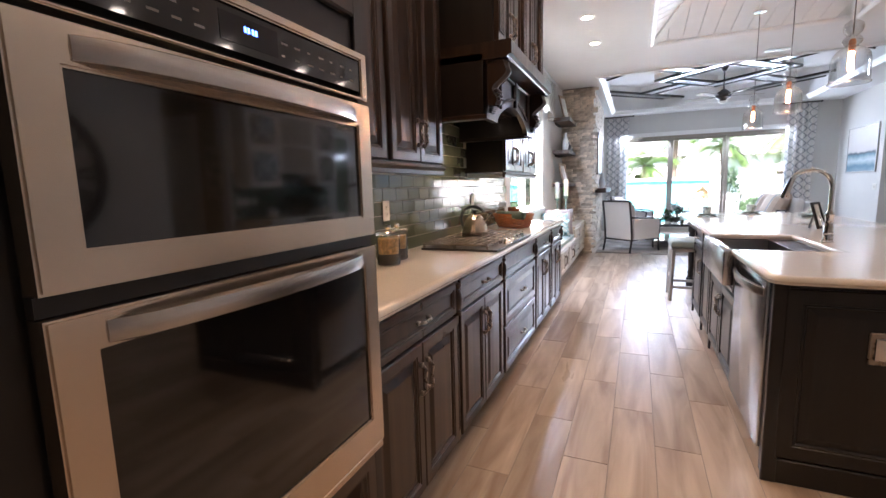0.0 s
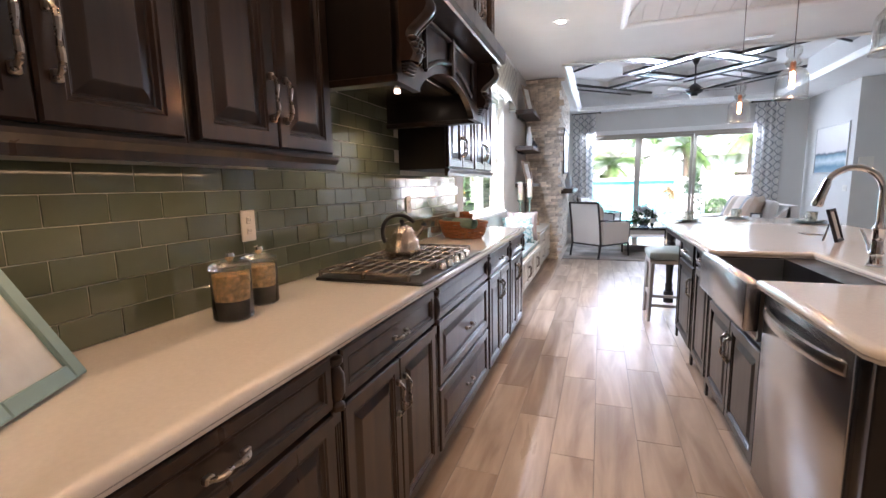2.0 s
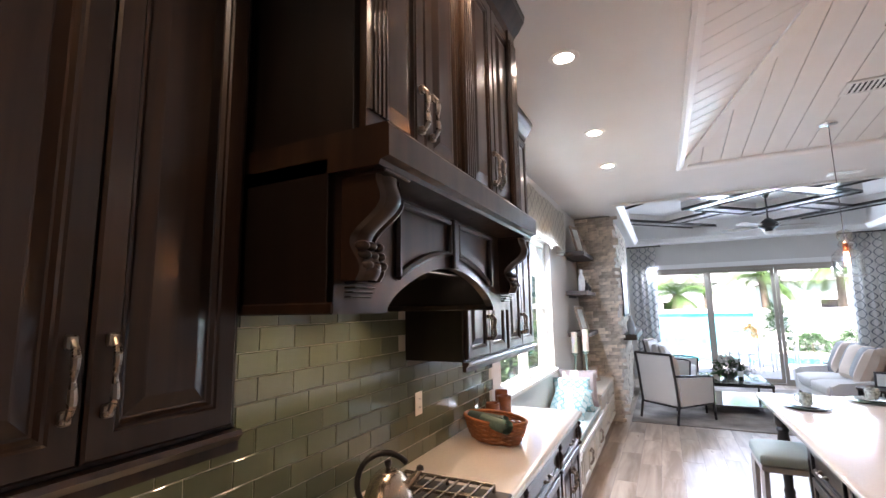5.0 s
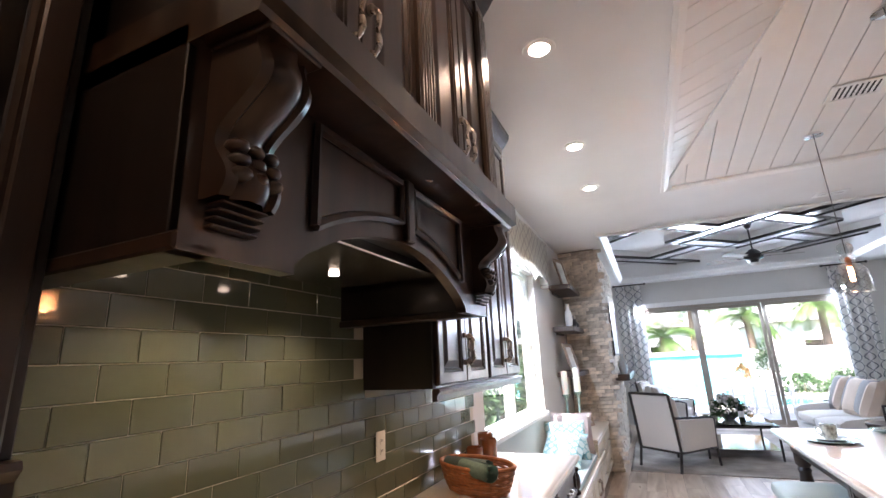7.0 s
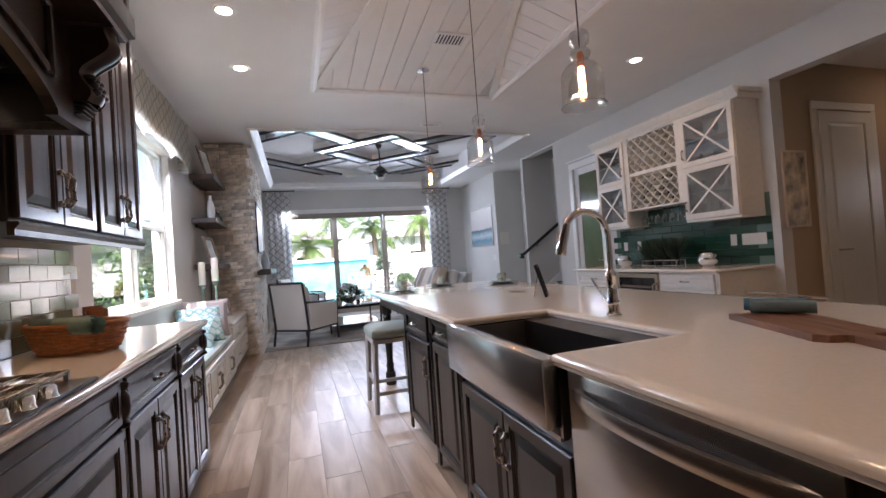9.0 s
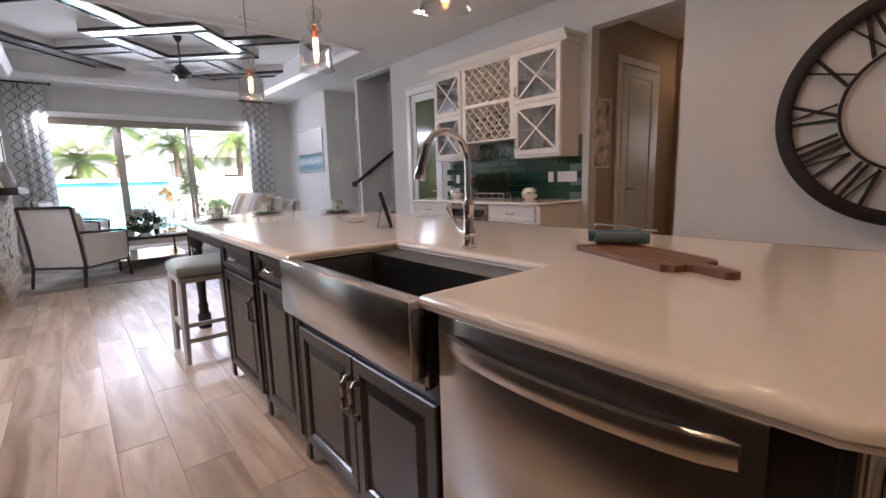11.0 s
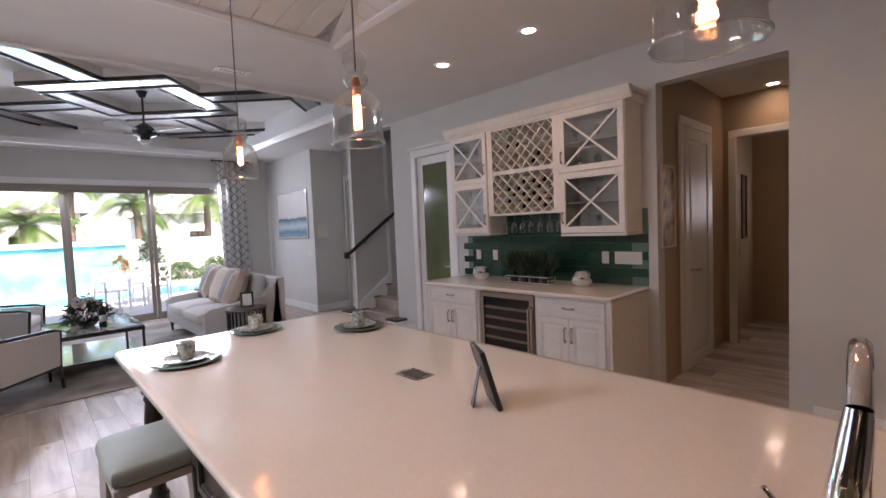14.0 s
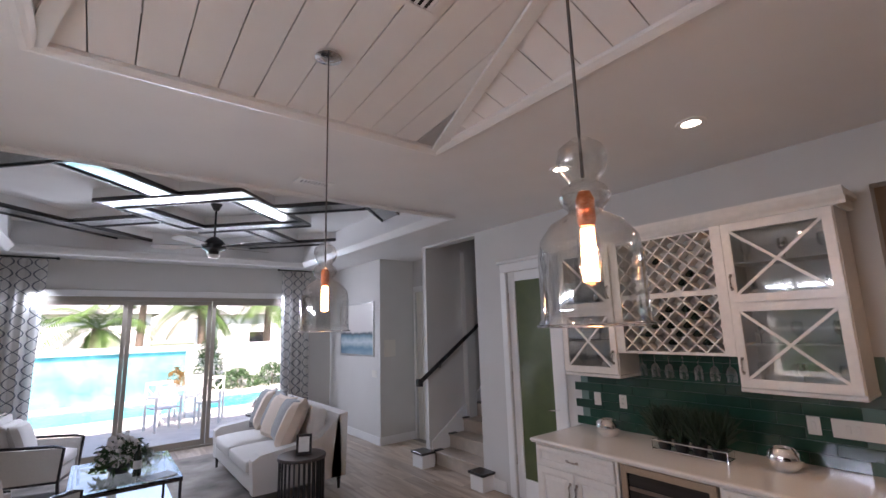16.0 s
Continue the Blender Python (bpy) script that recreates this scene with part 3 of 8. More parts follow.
# oven tower
OY0, OY1 = 1.957, 2.735
tower = thing("oven_tower", "tall dark espresso cabinet that holds the built-in double oven", "cabinet", "", (0, 0, 0))
part("side_panel", box(XL, -0.02, 2.737, 2.775, 0, 2.98, 0.003), ESPRESSO_SHADED, tower)
part("side_panel", box(XL, -0.02, 1.86, 1.898, 0, 2.98, 0.003), ESPRESSO_SHADED, tower)
part("body", box(XL, -0.03, 1.9, 2.736, 0.1, 2.98), BLACK, tower)
part("toe_kick", box(XL, -0.09, 1.9, 2.736, 0, 0.098), ESPRESSO, tower)
for y0, y1, z0, z1, nm in ((1.91, 2.725, 0.12, 0.52, "drawer"), (1.91, 2.315, 1.76, 2.85, "door"), (2.32, 2.725, 1.76, 2.85, "door")):
    f = part(nm, panel_front(y1 - y0, z1 - z0), ESPRESSO, tower)
    f.matrix_local = pose(-0.028, (y0 + y1) / 2, z0, 0, 0, EAST)
part("crown", prism(bmesh.new(), [(0, 2.94), (0.03, 2.94), (0.05, 3.0), (0.09, 3.04), (0.09, 3.068), (0, 3.068)], 1.86, 2.79, lambda u, y, v: (-0.03 + u, y, v)), ESPRESSO, tower)
oven = thing("double_oven", "stainless steel double oven, doors shut, in a dark cabinet", "oven", "", (0, 0, 0))
STEEL_V = brushed("brushed_steel_door", (0.68, 0.58, 0.48), 0.25, (300, 1.5, 300))


def ring_frame(x0, x1, y0, y1, z0, z1, b, bt=None, bb=None, bevel=0.004):
    """A frame in the yz plane with borders b; one mesh."""
    bt, bb = b if bt is None else bt, b if bb is None else bb
    bm = bmesh.new()
    outer = [(y0, z0), (y1, z0), (y1, z1), (y0, z1)]
    r = 0.03
    inner = [(y0 + b, z0 + bb), (y1 - b, z0 + bb), (y1 - b, z1 - bt), (y0 + b, z1 - bt)]
    for x, flip in ((x1, 0), (x0, 1)):
        o = [bm.verts.new((x, *p)) for p in outer]
        i_ = [bm.verts.new((x, *p)) for p in inner]
        for k in range(4):
            bm.faces.new((o[k], o[(k + 1) % 4], i_[(k + 1) % 4], i_[k]))
        if not flip:
            o1, i1 = o, i_
    for k in range(4):
        bm.faces.new((o1[k], o[k], o[(k + 1) % 4], o1[(k + 1) % 4]))
        bm.faces.new((i1[k], i_[k], i_[(k + 1) % 4], i1[(k + 1) % 4]))
    es = [bm.edges.get((v[k], v[(k + 1) % 4])) for v in (o1, i1) for k in range(4)]
    bmesh.ops.recalc_face_normals(bm, faces=bm.faces[:])
    bmesh.ops.bevel(bm, geom=es, offset=bevel, segments=2, affect="EDGES")
    return bm


part("control_panel", box(-0.02, 0.012, OY0 + 0.05, OY1 - 0.035, 1.56, 1.635), BLACK_GLASS, oven, "black glass control panel")
part("panel_frame", ring_frame(-0.02, 0.016, OY0, OY1, 1.54, 1.66, 0.03, 0.02, 0.006), STEEL_V, oven, smooth=True)
part("display", box(0.012, 0.0128, 2.27, 2.41, 1.575, 1.625), mat("display_black", (0.004, 0.004, 0.006), 0.08, var=0), oven)
bm = bmesh.new()
for k, y in enumerate((2.325, 2.333, 2.343, 2.351)):
    bm_box(bm, 0.0128, 0.0134, y, y + 0.005, 1.6, 1.61)
part("digits", bm, glow("blue_digits", (0.05, 0.15, 1.0), 3), oven, "lit blue digits")
bm = bmesh.new()
rng = random.Random(5)
for k in range(34):
    y, z = 2.02 + (k % 17) * 0.04, 1.58 + (k // 17) * 0.025
    if not 2.24 < y < 2.42:
        bm_box(bm, 0.012, 0.0125, y, y + rng.uniform(0.008, 0.02), z, z + 0.004)
part("key_marks", bm, mat("printed_grey", (0.25, 0.24, 0.22), 0.5, var=0), oven, kind="stuff")
for z0, z1, bt, bb in ((1.178, 1.527, 0.06, 0.055), (0.56, 1.146, 0.055, 0.09)):
    d = part("door", ring_frame(-0.02, 0.02, OY0, OY1, z0, z1, 0.06, bt, bb), STEEL_V, oven, smooth=True)
    part("glass", box(-0.01, 0.012, OY0 + 0.058, OY1 - 0.058, z0 + bb - 0.002, z1 - bt + 0.002), BLACK_GLASS, d, "black glass oven window")
    n = 14
    bm = bmesh.new()
    hz = z1 - bt / 2 - 0.004
    rings = []
    for i in range(n + 1):
        u = i / n
        y = OY0 + 0.07 + u * (OY1 - OY0 - 0.14)
        x = 0.018 + 0.042 * math.sin(math.pi * u) ** 0.5
        rings.append([bm.verts.new((x - 0.006, y, hz - 0.02)), bm.verts.new((x + 0.004, y, hz - 0.016)), bm.verts.new((x + 0.006, y, hz)), bm.verts.new((x + 0.004, y, hz + 0.016)), bm.verts.new((x - 0.006, y, hz + 0.02))])
    for a, b in zip(rings, rings[1:]):
        for i in range(5):
            bm.faces.new((a[i], a[(i + 1) % 5], b[(i + 1) % 5], b[i]))
    bm.faces.new(rings[0])
    bm.faces.new(rings[-1])
    part("handle", bm, STEEL, d, smooth=True)
part("vent_gap", box(-0.02, 0.0, OY0, OY1, 1.148, 1.176), BLACK, oven)
part("base_trim", box(-0.02, 0.015, OY0, OY1, 0.535, 0.557, 0.003), STEEL_V, oven)

# pantry cabinet beyond the ovens, behind the start of the walk
cabinet("pantry_cabinet", "tall dark espresso pantry cabinet beside the ovens", "cabinet", "", (-0.03, 1.46), EAST, 0.78, 0.6, 0, 2.98,
        [("d", 0.02, 0.388, 0.12, 1.9, "rhigh"), ("d", 0.392, 0.76, 0.12, 1.9, "lhigh"), ("d", 0.02, 0.388, 1.92, 2.9, ""), ("d", 0.392, 0.76, 1.92, 2.9, "")], ESPRESSO, ESPRESSO_SHADED)

# wall cabinets
UX, UZ0, UZ1 = -0.32, 1.42, 2.93


def crown_along(y0, y1, x, parent, z=2.93, ends=True):
    prof = [(0, z), (0.012, z), (0.02, z + 0.03), (0.045, z + 0.06), (0.07, z + 0.12), (0.075, z + 0.15), (0, z + 0.15)]
    bm = prism(bmesh.new(), prof, y0, y1 + (0.05 if ends else 0), lambda u, y, v: (x + u, y, v))
    return part("crown", bm, ESPRESSO, parent)


def wall_cabinet(a, b, doors=2, x=UX, z0=UZ0, z1=UZ1, rail=True, lab="dark espresso wooden wall cabinet with two raised-panel doors", low=True):
    w = b - a
    fr = []
    for i in range(doors):
        u0, u1 = 0.018 + i * (w - 0.036) / doors + 0.002, 0.018 + (i + 1) * (w - 0.036) / doors - 0.002
        fr.append(("d", u0, u1, z0 + 0.012, z1 - 0.02, ("r" if i % 2 == 0 else "l") + "low"))
    t = cabinet("wall_cabinet", lab, "cabinet", "wall cabinets along the kitchen wall", (x, (a + b) / 2), EAST, w, abs(XL - x) - 0.001, z0, z1, fr, ESPRESSO, ESPRESSO_SHADED)
    if rail:
        part("light_rail", prism(bmesh.new(), [(0, z0), (-0.03, z0), (-0.034, z0 - 0.01), (-0.02, z0 - 0.025), (-0.02, z0 - 0.045), (0, z0 - 0.045)], -w / 2, w / 2, lambda u, y, v: (y, u + 0.004, v)), ESPRESSO, t)
    return t


for a, b in ((2.778, 3.39), (3.39, 3.995), (5.255, 5.88), (5.88, 6.49)):
    t = wall_cabinet(a, b)
    part("crown", prism(bmesh.new(), [(0, 2.93), (-0.012, 2.93), (-0.02, 2.96), (-0.045, 2.99), (-0.07, 3.03), (-0.075, 3.06), (0, 3.06)], -(b - a) / 2, (b - a) / 2, lambda u, y, v: (y, u, v)), ESPRESSO, t)

# range hood of dark wood
HY0, HY1, HX = 4.0, 5.15, -0.05
hood = thing("range_hood", "dark espresso wooden mantel hood with carved arch above the cooktop", "range hood", "", (0, 0, 0))
part("side", box(XL, HX - 0.02, HY0, HY0 + 0.05, 1.685, 2.0, 0.002), ESPRESSO_SHADED, hood)
part("side", box(XL, HX - 0.02, HY1 - 0.05, HY1, 1.685, 2.0, 0.002), ESPRESSO_SHADED, hood)
part("side_rail", box(XL, HX, HY0 - 0.004, HY0 + 0.06, 1.665, 1.69, 0.004), ESPRESSO, hood)
part("side_rail", box(XL, HX, HY1 - 0.06, HY1 + 0.004, 1.665, 1.69, 0.004), ESPRESSO, hood)
N = 24
arch = [(HY0, 1.665), (HY0 + 0.2, 1.665)] + [(HY0 + 0.2 + (HY1 - HY0 - 0.4) * i / N, 1.68 + 0.12 * math.sin(math.pi * i / N) ** 0.75) for i in range(N + 1)] + [(HY1 - 0.2, 1.665), (HY1, 1.665), (HY1, 2.0), (HY0, 2.0)]
bm = bmesh.new()
front, back = [], []
for x, lst in ((HX, front), (HX - 0.03, back)):
    for y, z in arch[:-2]:
        lst.append((bm.verts.new((x, y, z)), bm.verts.new((x, y, 2.0))))
for lst in (front, back):
    for (a, b), (c2, d) in zip(lst, lst[1:]):
        if (a.co - c2.co).length > 1e-5:
            bm.faces.new((a, c2, d, b))
for (a, b), (c2, d) in zip(zip([f[0] for f in front], [f[0] for f in back]), list(zip([f[0] for f in front], [f[0] for f in back]))[1:]):
    if (a.co - c2.co).length > 1e-5:
        bm.faces.new((a, c2, d, b))
part("arch_board", bm, ESPRESSO, hood)


def arch_moulding(y0, y1, side):
    """A raised frame that follows the arch below, upright at its sides and level above."""
    pts = []
    for i in range(13):
        y = y0 + (y1 - y0) * i / 12
        u = (y - HY0 - 0.2) / (HY1 - HY0 - 0.4)
        pts.append((HX + 0.006, y, 1.68 + 0.12 * math.sin(math.pi * min(1, max(0, u))) ** 0.75 + 0.045))
    pts += [(HX + 0.006, y1, 1.945), (HX + 0.006, y0, 1.945), pts[0]]
    return tube(pts, 0.011, 6)


ym = (HY0 + HY1) / 2
part("panel_moulding", arch_moulding(HY0 + 0.24, ym - 0.03, 0), ESPRESSO, hood, smooth=True)
part("panel_moulding", arch_moulding(ym + 0.03, HY1 - 0.24, 1), ESPRESSO, hood, smooth=True)
part("keystone", box(HX, HX + 0.02, ym - 0.018, ym + 0.018, 1.8, 1.96, 0.004), ESPRESSO, hood)
part("underside", box(XL + 0.002, HX - 0.031, HY0 + 0.05, HY1 - 0.05, 1.83, 1.86), BLACK, hood)
part("liner", box(XL + 0.06, HX - 0.12, HY0 + 0.16, HY1 - 0.16, 1.80, 1.83, 0.004), STEEL, hood)
# added fill, not fixtures of the hood: small glowing discs and spots brighten the tiles
for y in (HY0 + 0.4, HY1 - 0.4):
    part("hood_fill_disc", cyl((-0.4, y, 1.792), (-0.4, y, 1.80), 0.016), glow("fill_disc_glow", (1.0, 0.8, 0.6), 2), hood)
    lamp("hood_fill_lamp", "SPOT", 5, Matrix.Translation((-0.4, y, 1.785)), (1, 0.72, 0.42), 0.03, spread=130)
part("mantel", prism(bmesh.new(), [(XL, 1.965), (0.06, 1.965), (0.065, 1.975), (0.085, 1.98), (0.085, 2.045), (0.08, 2.052), (XL, 2.052)], HY0, HY1 + 0.0, lambda u, y, v: (u, y, v)), ESPRESSO, hood)


def corbel():
    """A carved scroll bracket, 0.3 high, standing on z = 0, its back on x = 0."""
    prof = []
    for i in range(25):
        u = i / 24
        z = 0.0 + 0.31 * u
        prof.append((0.02 + 0.07 * u ** 1.6 + 0.018 * math.sin(u * 3.2 * math.pi + 0.6), z))
    bm = bmesh.new()
    strips = [(-0.05, 0.0), (-0.036, 0.006), (-0.03, -0.002), (-0.012, 0.012), (0.012, 0.012), (0.03, -0.002), (0.036, 0.006), (0.05, 0.0)]
    cols = [[bm.verts.new((x + dx, y, z)) for x, z in prof] for y, dx in strips]
    for a, b in zip(cols, cols[1:]):
        for i in range(24):
            bm.faces.new((a[i], b[i], b[i + 1], a[i + 1]))
    for s in (0, -1):
        lo = [bm.verts.new((0, strips[s][0], z)) for x, z in prof]
        for i in range(24):
            bm.faces.new((cols[s][i], cols[s][i + 1], lo[i + 1], lo[i]))
    return bm


for y in (HY0 + 0.07, HY1 - 0.07):
    cb = part("corbel", corbel(), ESPRESSO, hood, "carved scroll corbel", smooth=True)
    cb.location, cb.scale = (HX, y, 1.735), (1.2, 0.95, 0.71)
    part("corbel_cap", box(0, 0.095, -0.055, 0.055, 0.31, 0.322, 0.003), ESPRESSO, cb)
    for k, z in enumerate((0.045, 0.075, 0.105)):
        for dy in (-0.028, 0, 0.028):
            bead = bmesh.new()
            bmesh.ops.create_icosphere(bead, subdivisions=2, radius=0.016, matrix=Matrix.Translation((0.04 - 0.004 * k, dy, z)))
            part("carved_bead", bead, ESPRESSO, cb, smooth=True)
    for k in range(4):
        part("corbel_step", box(0, 0.03 - k * 0.005, -0.04, 0.04, -0.008 - k * 0.014, -0.002 - k * 0.014, 0.002), ESPRESSO, cb)
# cabinets over the hood
for a, b in ((4.02, 4.6), (4.6, 5.18)):
    t = wall_cabinet(a, b, 2, -0.02, 2.054, 2.93, False, "dark espresso wooden cabinet with two doors above the range hood")
    part("crown", prism(bmesh.new(), [(0, 2.93), (-0.012, 2.93), (-0.02, 2.96), (-0.045, 2.99), (-0.07, 3.03), (-0.075, 3.06), (0, 3.06)], -(b - a) / 2 - (0.0 if a > 4 else 0.05), (b - a) / 2 + (0.05 if a > 4 else 0), lambda u, y, v: (y, u, v)), ESPRESSO, t)
for y0 in (4.022, 4.558, 5.09):
    pl = thing("fluted_pilaster", "dark espresso fluted wooden pilaster beside the cabinets above the hood", "pilaster", "fluted pilasters above the hood", (0.0, y0, 2.054))
    part("back_board", box(0, 0.012, 0, 0.085, 0, 0.87), ESPRESSO, pl)
    for k in range(5):
        part("reed", prism(bmesh.new(), [(0.012, 0.002 + k * 0.0165), (0.02, 0.005 + k * 0.0165), (0.02, 0.0135 + k * 0.0165), (0.012, 0.0165 + k * 0.0165)], 0.05, 0.82, lambda u, y, v: (u, v, y)), ESPRESSO, pl)
# lamps under the wall cabinets
for y0, y1 in ((2.9, 3.9), (5.35, 6.4)):
    lamp("under_cabinet_lamp", "AREA", 0.8, Matrix.Translation((-0.45, (y0 + y1) / 2, 1.37)), (1, 0.66, 0.36), 0.05, y1 - y0)

# ---- island ----
IFX = XI + 0.05
island = thing("kitchen_island", "long black-brown wooden kitchen island with panelled doors", "kitchen island", "", (0, 0, 0))
BX1 = 2.25
part("body", box(IFX + 0.0, BX1, 5.5, 6.66, 0.1, TOP), ISLAND_WOOD, island)
part("body", box(1.56, BX1, 3.86, 5.5, 0.1, TOP - 0.001), ISLAND_WOOD, island)
part("body", box(IFX, 1.56, 4.59, 5.5, 0.1, 0.69), ISLAND_WOOD, island)
part("end_post", box(IFX - 0.01, 1.56, 3.86, 3.945, 0.0, TOP, 0.003), ISLAND_WOOD, island)
part("toe_kick", box(IFX + 0.07, BX1 - 0.05, 4.6, 6.64, 0, 0.099), ISLAND_WOOD, island)
part("toe_kick", box(1.57, BX1 - 0.05, 3.95, 4.56, 0, 0.098), ISLAND_WOOD, island)


def island_front(kind, y0, y1, z0, z1, grip=""):
    f = part("door" if kind == "d" else "drawer", panel_front(y1 - y0, z1 - z0), ISLAND_WOOD, island)
    f.matrix_local = pose(IFX - 0.001, (y0 + y1) / 2, z0, 0, 0, WEST)
    if grip:
        h = part("handle", pull(0.125 if kind == "d" else 0.1, kind == "d"), NICKEL, f)
        hw = (y1 - y0) / 2 - 0.028
        h.location = (0 if kind != "d" else (hw if grip == "r" else -hw), -0.02, (z1 - z0) / 2 if kind != "d" else z1 - z0 - 0.14)


# seen from the aisle the fronts face west, so their left end is the far one
island_front("d", 4.61, 5.045, 0.115, 0.62, "l")
island_front("d", 5.05, 5.485, 0.115, 0.62, "r")
island_front("w", 5.54, 5.94, TOP - 0.13, TOP - 0.012, "c")
island_front("d", 5.54, 5.94, 0.115, TOP - 0.145, "")
island_front("w", 6.04, 6.58, TOP - 0.165, TOP - 0.012, "c")
island_front("d", 6.04, 6.58, 0.115, TOP - 0.18, "r")
for y in (5.51, 5.99, 6.63):
    bm = box(IFX - 0.014, IFX + 0.002, y - 0.024, y + 0.024, 0.02, TOP - 0.003, 0.004)
    for k in (-0.012, 0, 0.012):
        bm_box(bm, IFX - 0.018, IFX - 0.013, y + k - 0.003, y + k + 0.003, 0.12, TOP - 0.1, 0.001)
    part("pilaster", bm, ISLAND_WOOD, island)
# end panels facing the camera's start
for x0, x1 in ((1.27, 1.9), (1.97, 2.25)):
    f = part("end_panel", panel_front(x1 - x0, TOP - 0.14, rail=0.07), ISLAND_WOOD, island)
    f.matrix_local = pose((x0 + x1) / 2, 3.859, 0.12, 0, 0, SOUTH)
part("base_moulding", box(1.24, 2.27, 3.845, 3.86, 0.0, 0.11, 0.004), ISLAND_WOOD, island)
for x in (1.255, 1.935, 2.275):
    part("pilaster", box(x - 0.028, x + 0.028, 3.842, 3.862, 0.0, TOP - 0.002, 0.004), ISLAND_WOOD, island)
for lx, ly in ((1.34, 7.87), (2.42, 7.87), (2.42, 4.05)):
    part("leg", lathe([(0.05, 0), (0.05, 0.12), (0.04, 0.125), (0.034, 0.16), (0.04, 0.19), (0.03, 0.22), (0.033, 0.3), (0.046, 0.55), (0.036, 0.64), (0.044, 0.66), (0.036, 0.68), (0.05, 0.7), (0.05, TOP - 0.001)], (lx, ly, 0), 16), ISLAND_WOOD, island, smooth=True)
part("apron", box(1.29, 1.33, 6.662, 7.91, TOP - 0.1, TOP - 0.001), ISLAND_WOOD, island)
part("apron", box(1.33, 2.45, 7.87, 7.91, TOP - 0.1, TOP - 0.001), ISLAND_WOOD, island)
part("apron", box(2.41, 2.45, 3.95, 7.869, TOP - 0.1, TOP - 0.001), ISLAND_WOOD, island)

SX0, SX1, SY0, SY1 = XI - 0.0, 1.695, 4.625, 5.455
# worktop in three slabs round the sink front
bm = bmesh.new()


def edge_loop_top(bm, outline, z=CT):
    """A slab with the moulded edge round an outline given counter-clockwise."""
    n = len(outline)
    P = [Vector((*p, 0)) for p in outline]
    rings = []
    for d, h in [(-0.04, 0)] + [(a - 0.04, b) for a, b in EDGE[1:]] :
        ring = []
        for i in range(n):
            a, b, c3 = P[i - 1], P[i], P[(i + 1) % n]
            n1 = Vector(((b - a).y, -(b - a).x, 0)).normalized()
            n2 = Vector(((c3 - b).y, -(c3 - b).x, 0)).normalized()
            v = (n1 + n2)
            v = v / max(0.3, v.length_squared / 2)
            ring.append(bm.verts.new(b + v * d + Vector((0, 0, z + h))))
        rings.append(ring)
    for a, b in zip(rings, rings[1:]):
        for i in range(n):
            bm.faces.new((a[i], a[(i + 1) % n], b[(i + 1) % n], b[i]))
    f1, f2 = bm.faces.new(rings[0]), bm.faces.new(rings[-1])
    bmesh.ops.triangulate(bm, faces=[f1, f2])
    return bm


r = 0.06
outline = [(XI, YI0 + r), (XI + r * 0.3, YI0 + r * 0.3), (XI + r, YI0), (XIB - r, YI0), (XIB - r * 0.3, YI0 + r * 0.3), (XIB, YI0 + r), (XIB, YI1 - r), (XIB - r * .3, YI1 - r * .3), (XIB - r, YI1), (XI + r, YI1), (XI + r * .3, YI1 - r * .3), (XI, YI1 - r),
           (XI, SY1), (SX1, SY1), (SX1, SY0), (XI, SY0)]
edge_loop_top(bm, outline)
tagged(part("island_worktop", bm, QUARTZ, None, smooth=True), "cream quartz island worktop with a moulded edge around an apron sink", "worktop")
sink = thing("farmhouse_sink", "stainless steel apron-front sink set in the island worktop", "sink", "", (0, 0, 0))
bm = bmesh.new()
sx0 = XI - 0.035
bm_box(bm, sx0, sx0 + 0.055, SY0 - 0.005, SY1 + 0.005, 0.70, CT - 0.012, 0.006, 2)
part("apron", bm, STEEL_COOL, sink, smooth=True)
SINK_IN = mat("sink_steel", (0.36, 0.34, 0.33), 0.33, 1.0, var=0.05, scale=6)
bm = bmesh.new()
bm_box(bm, sx0 + 0.055, SX1 + 0.02, SY0 - 0.004, SY0 + 0.012, 0.67, CT - 0.04)
bm_box(bm, sx0 + 0.055, SX1 + 0.02, SY1 - 0.012, SY1 + 0.004, 0.67, CT - 0.04)
bm_box(bm, SX1 + 0.004, SX1 + 0.02, SY0 + 0.012, SY1 - 0.012, 0.67, CT - 0.04)
bm_box(bm, sx0 + 0.055, SX1 + 0.02, SY0 + 0.012, SY1 - 0.012, 0.655, 0.67)
part("basin", bm, SINK_IN, sink)
part("drain", lathe([(0.0, 0.0), (0.035, 0.001), (0.056, 0.005), (0.056, 0.0)], (1.5, 5.04, 0.671), 20), CHROME, sink, smooth=True)
rack = thing("sink_rack", "thin steel wire rack lying in the bottom of the sink", "sink rack", "", (0, 0, 0))
bm = bmesh.new()
RX0, RX1, RY0, RY1 = 1.24, 1.66, 4.69, 5.37
bm_tube(bm, [(RX0, RY0, 0.692), (RX1, RY0, 0.692), (RX1, RY1, 0.692), (RX0, RY1, 0.692), (RX0, RY0, 0.692)], 0.0035, 6)
bm_tube(bm, [(1.5 + 0.075 * math.cos(a), 5.04 + 0.075 * math.sin(a), 0.692) for a in [k * math.pi / 10 for k in range(21)]], 0.003, 6)
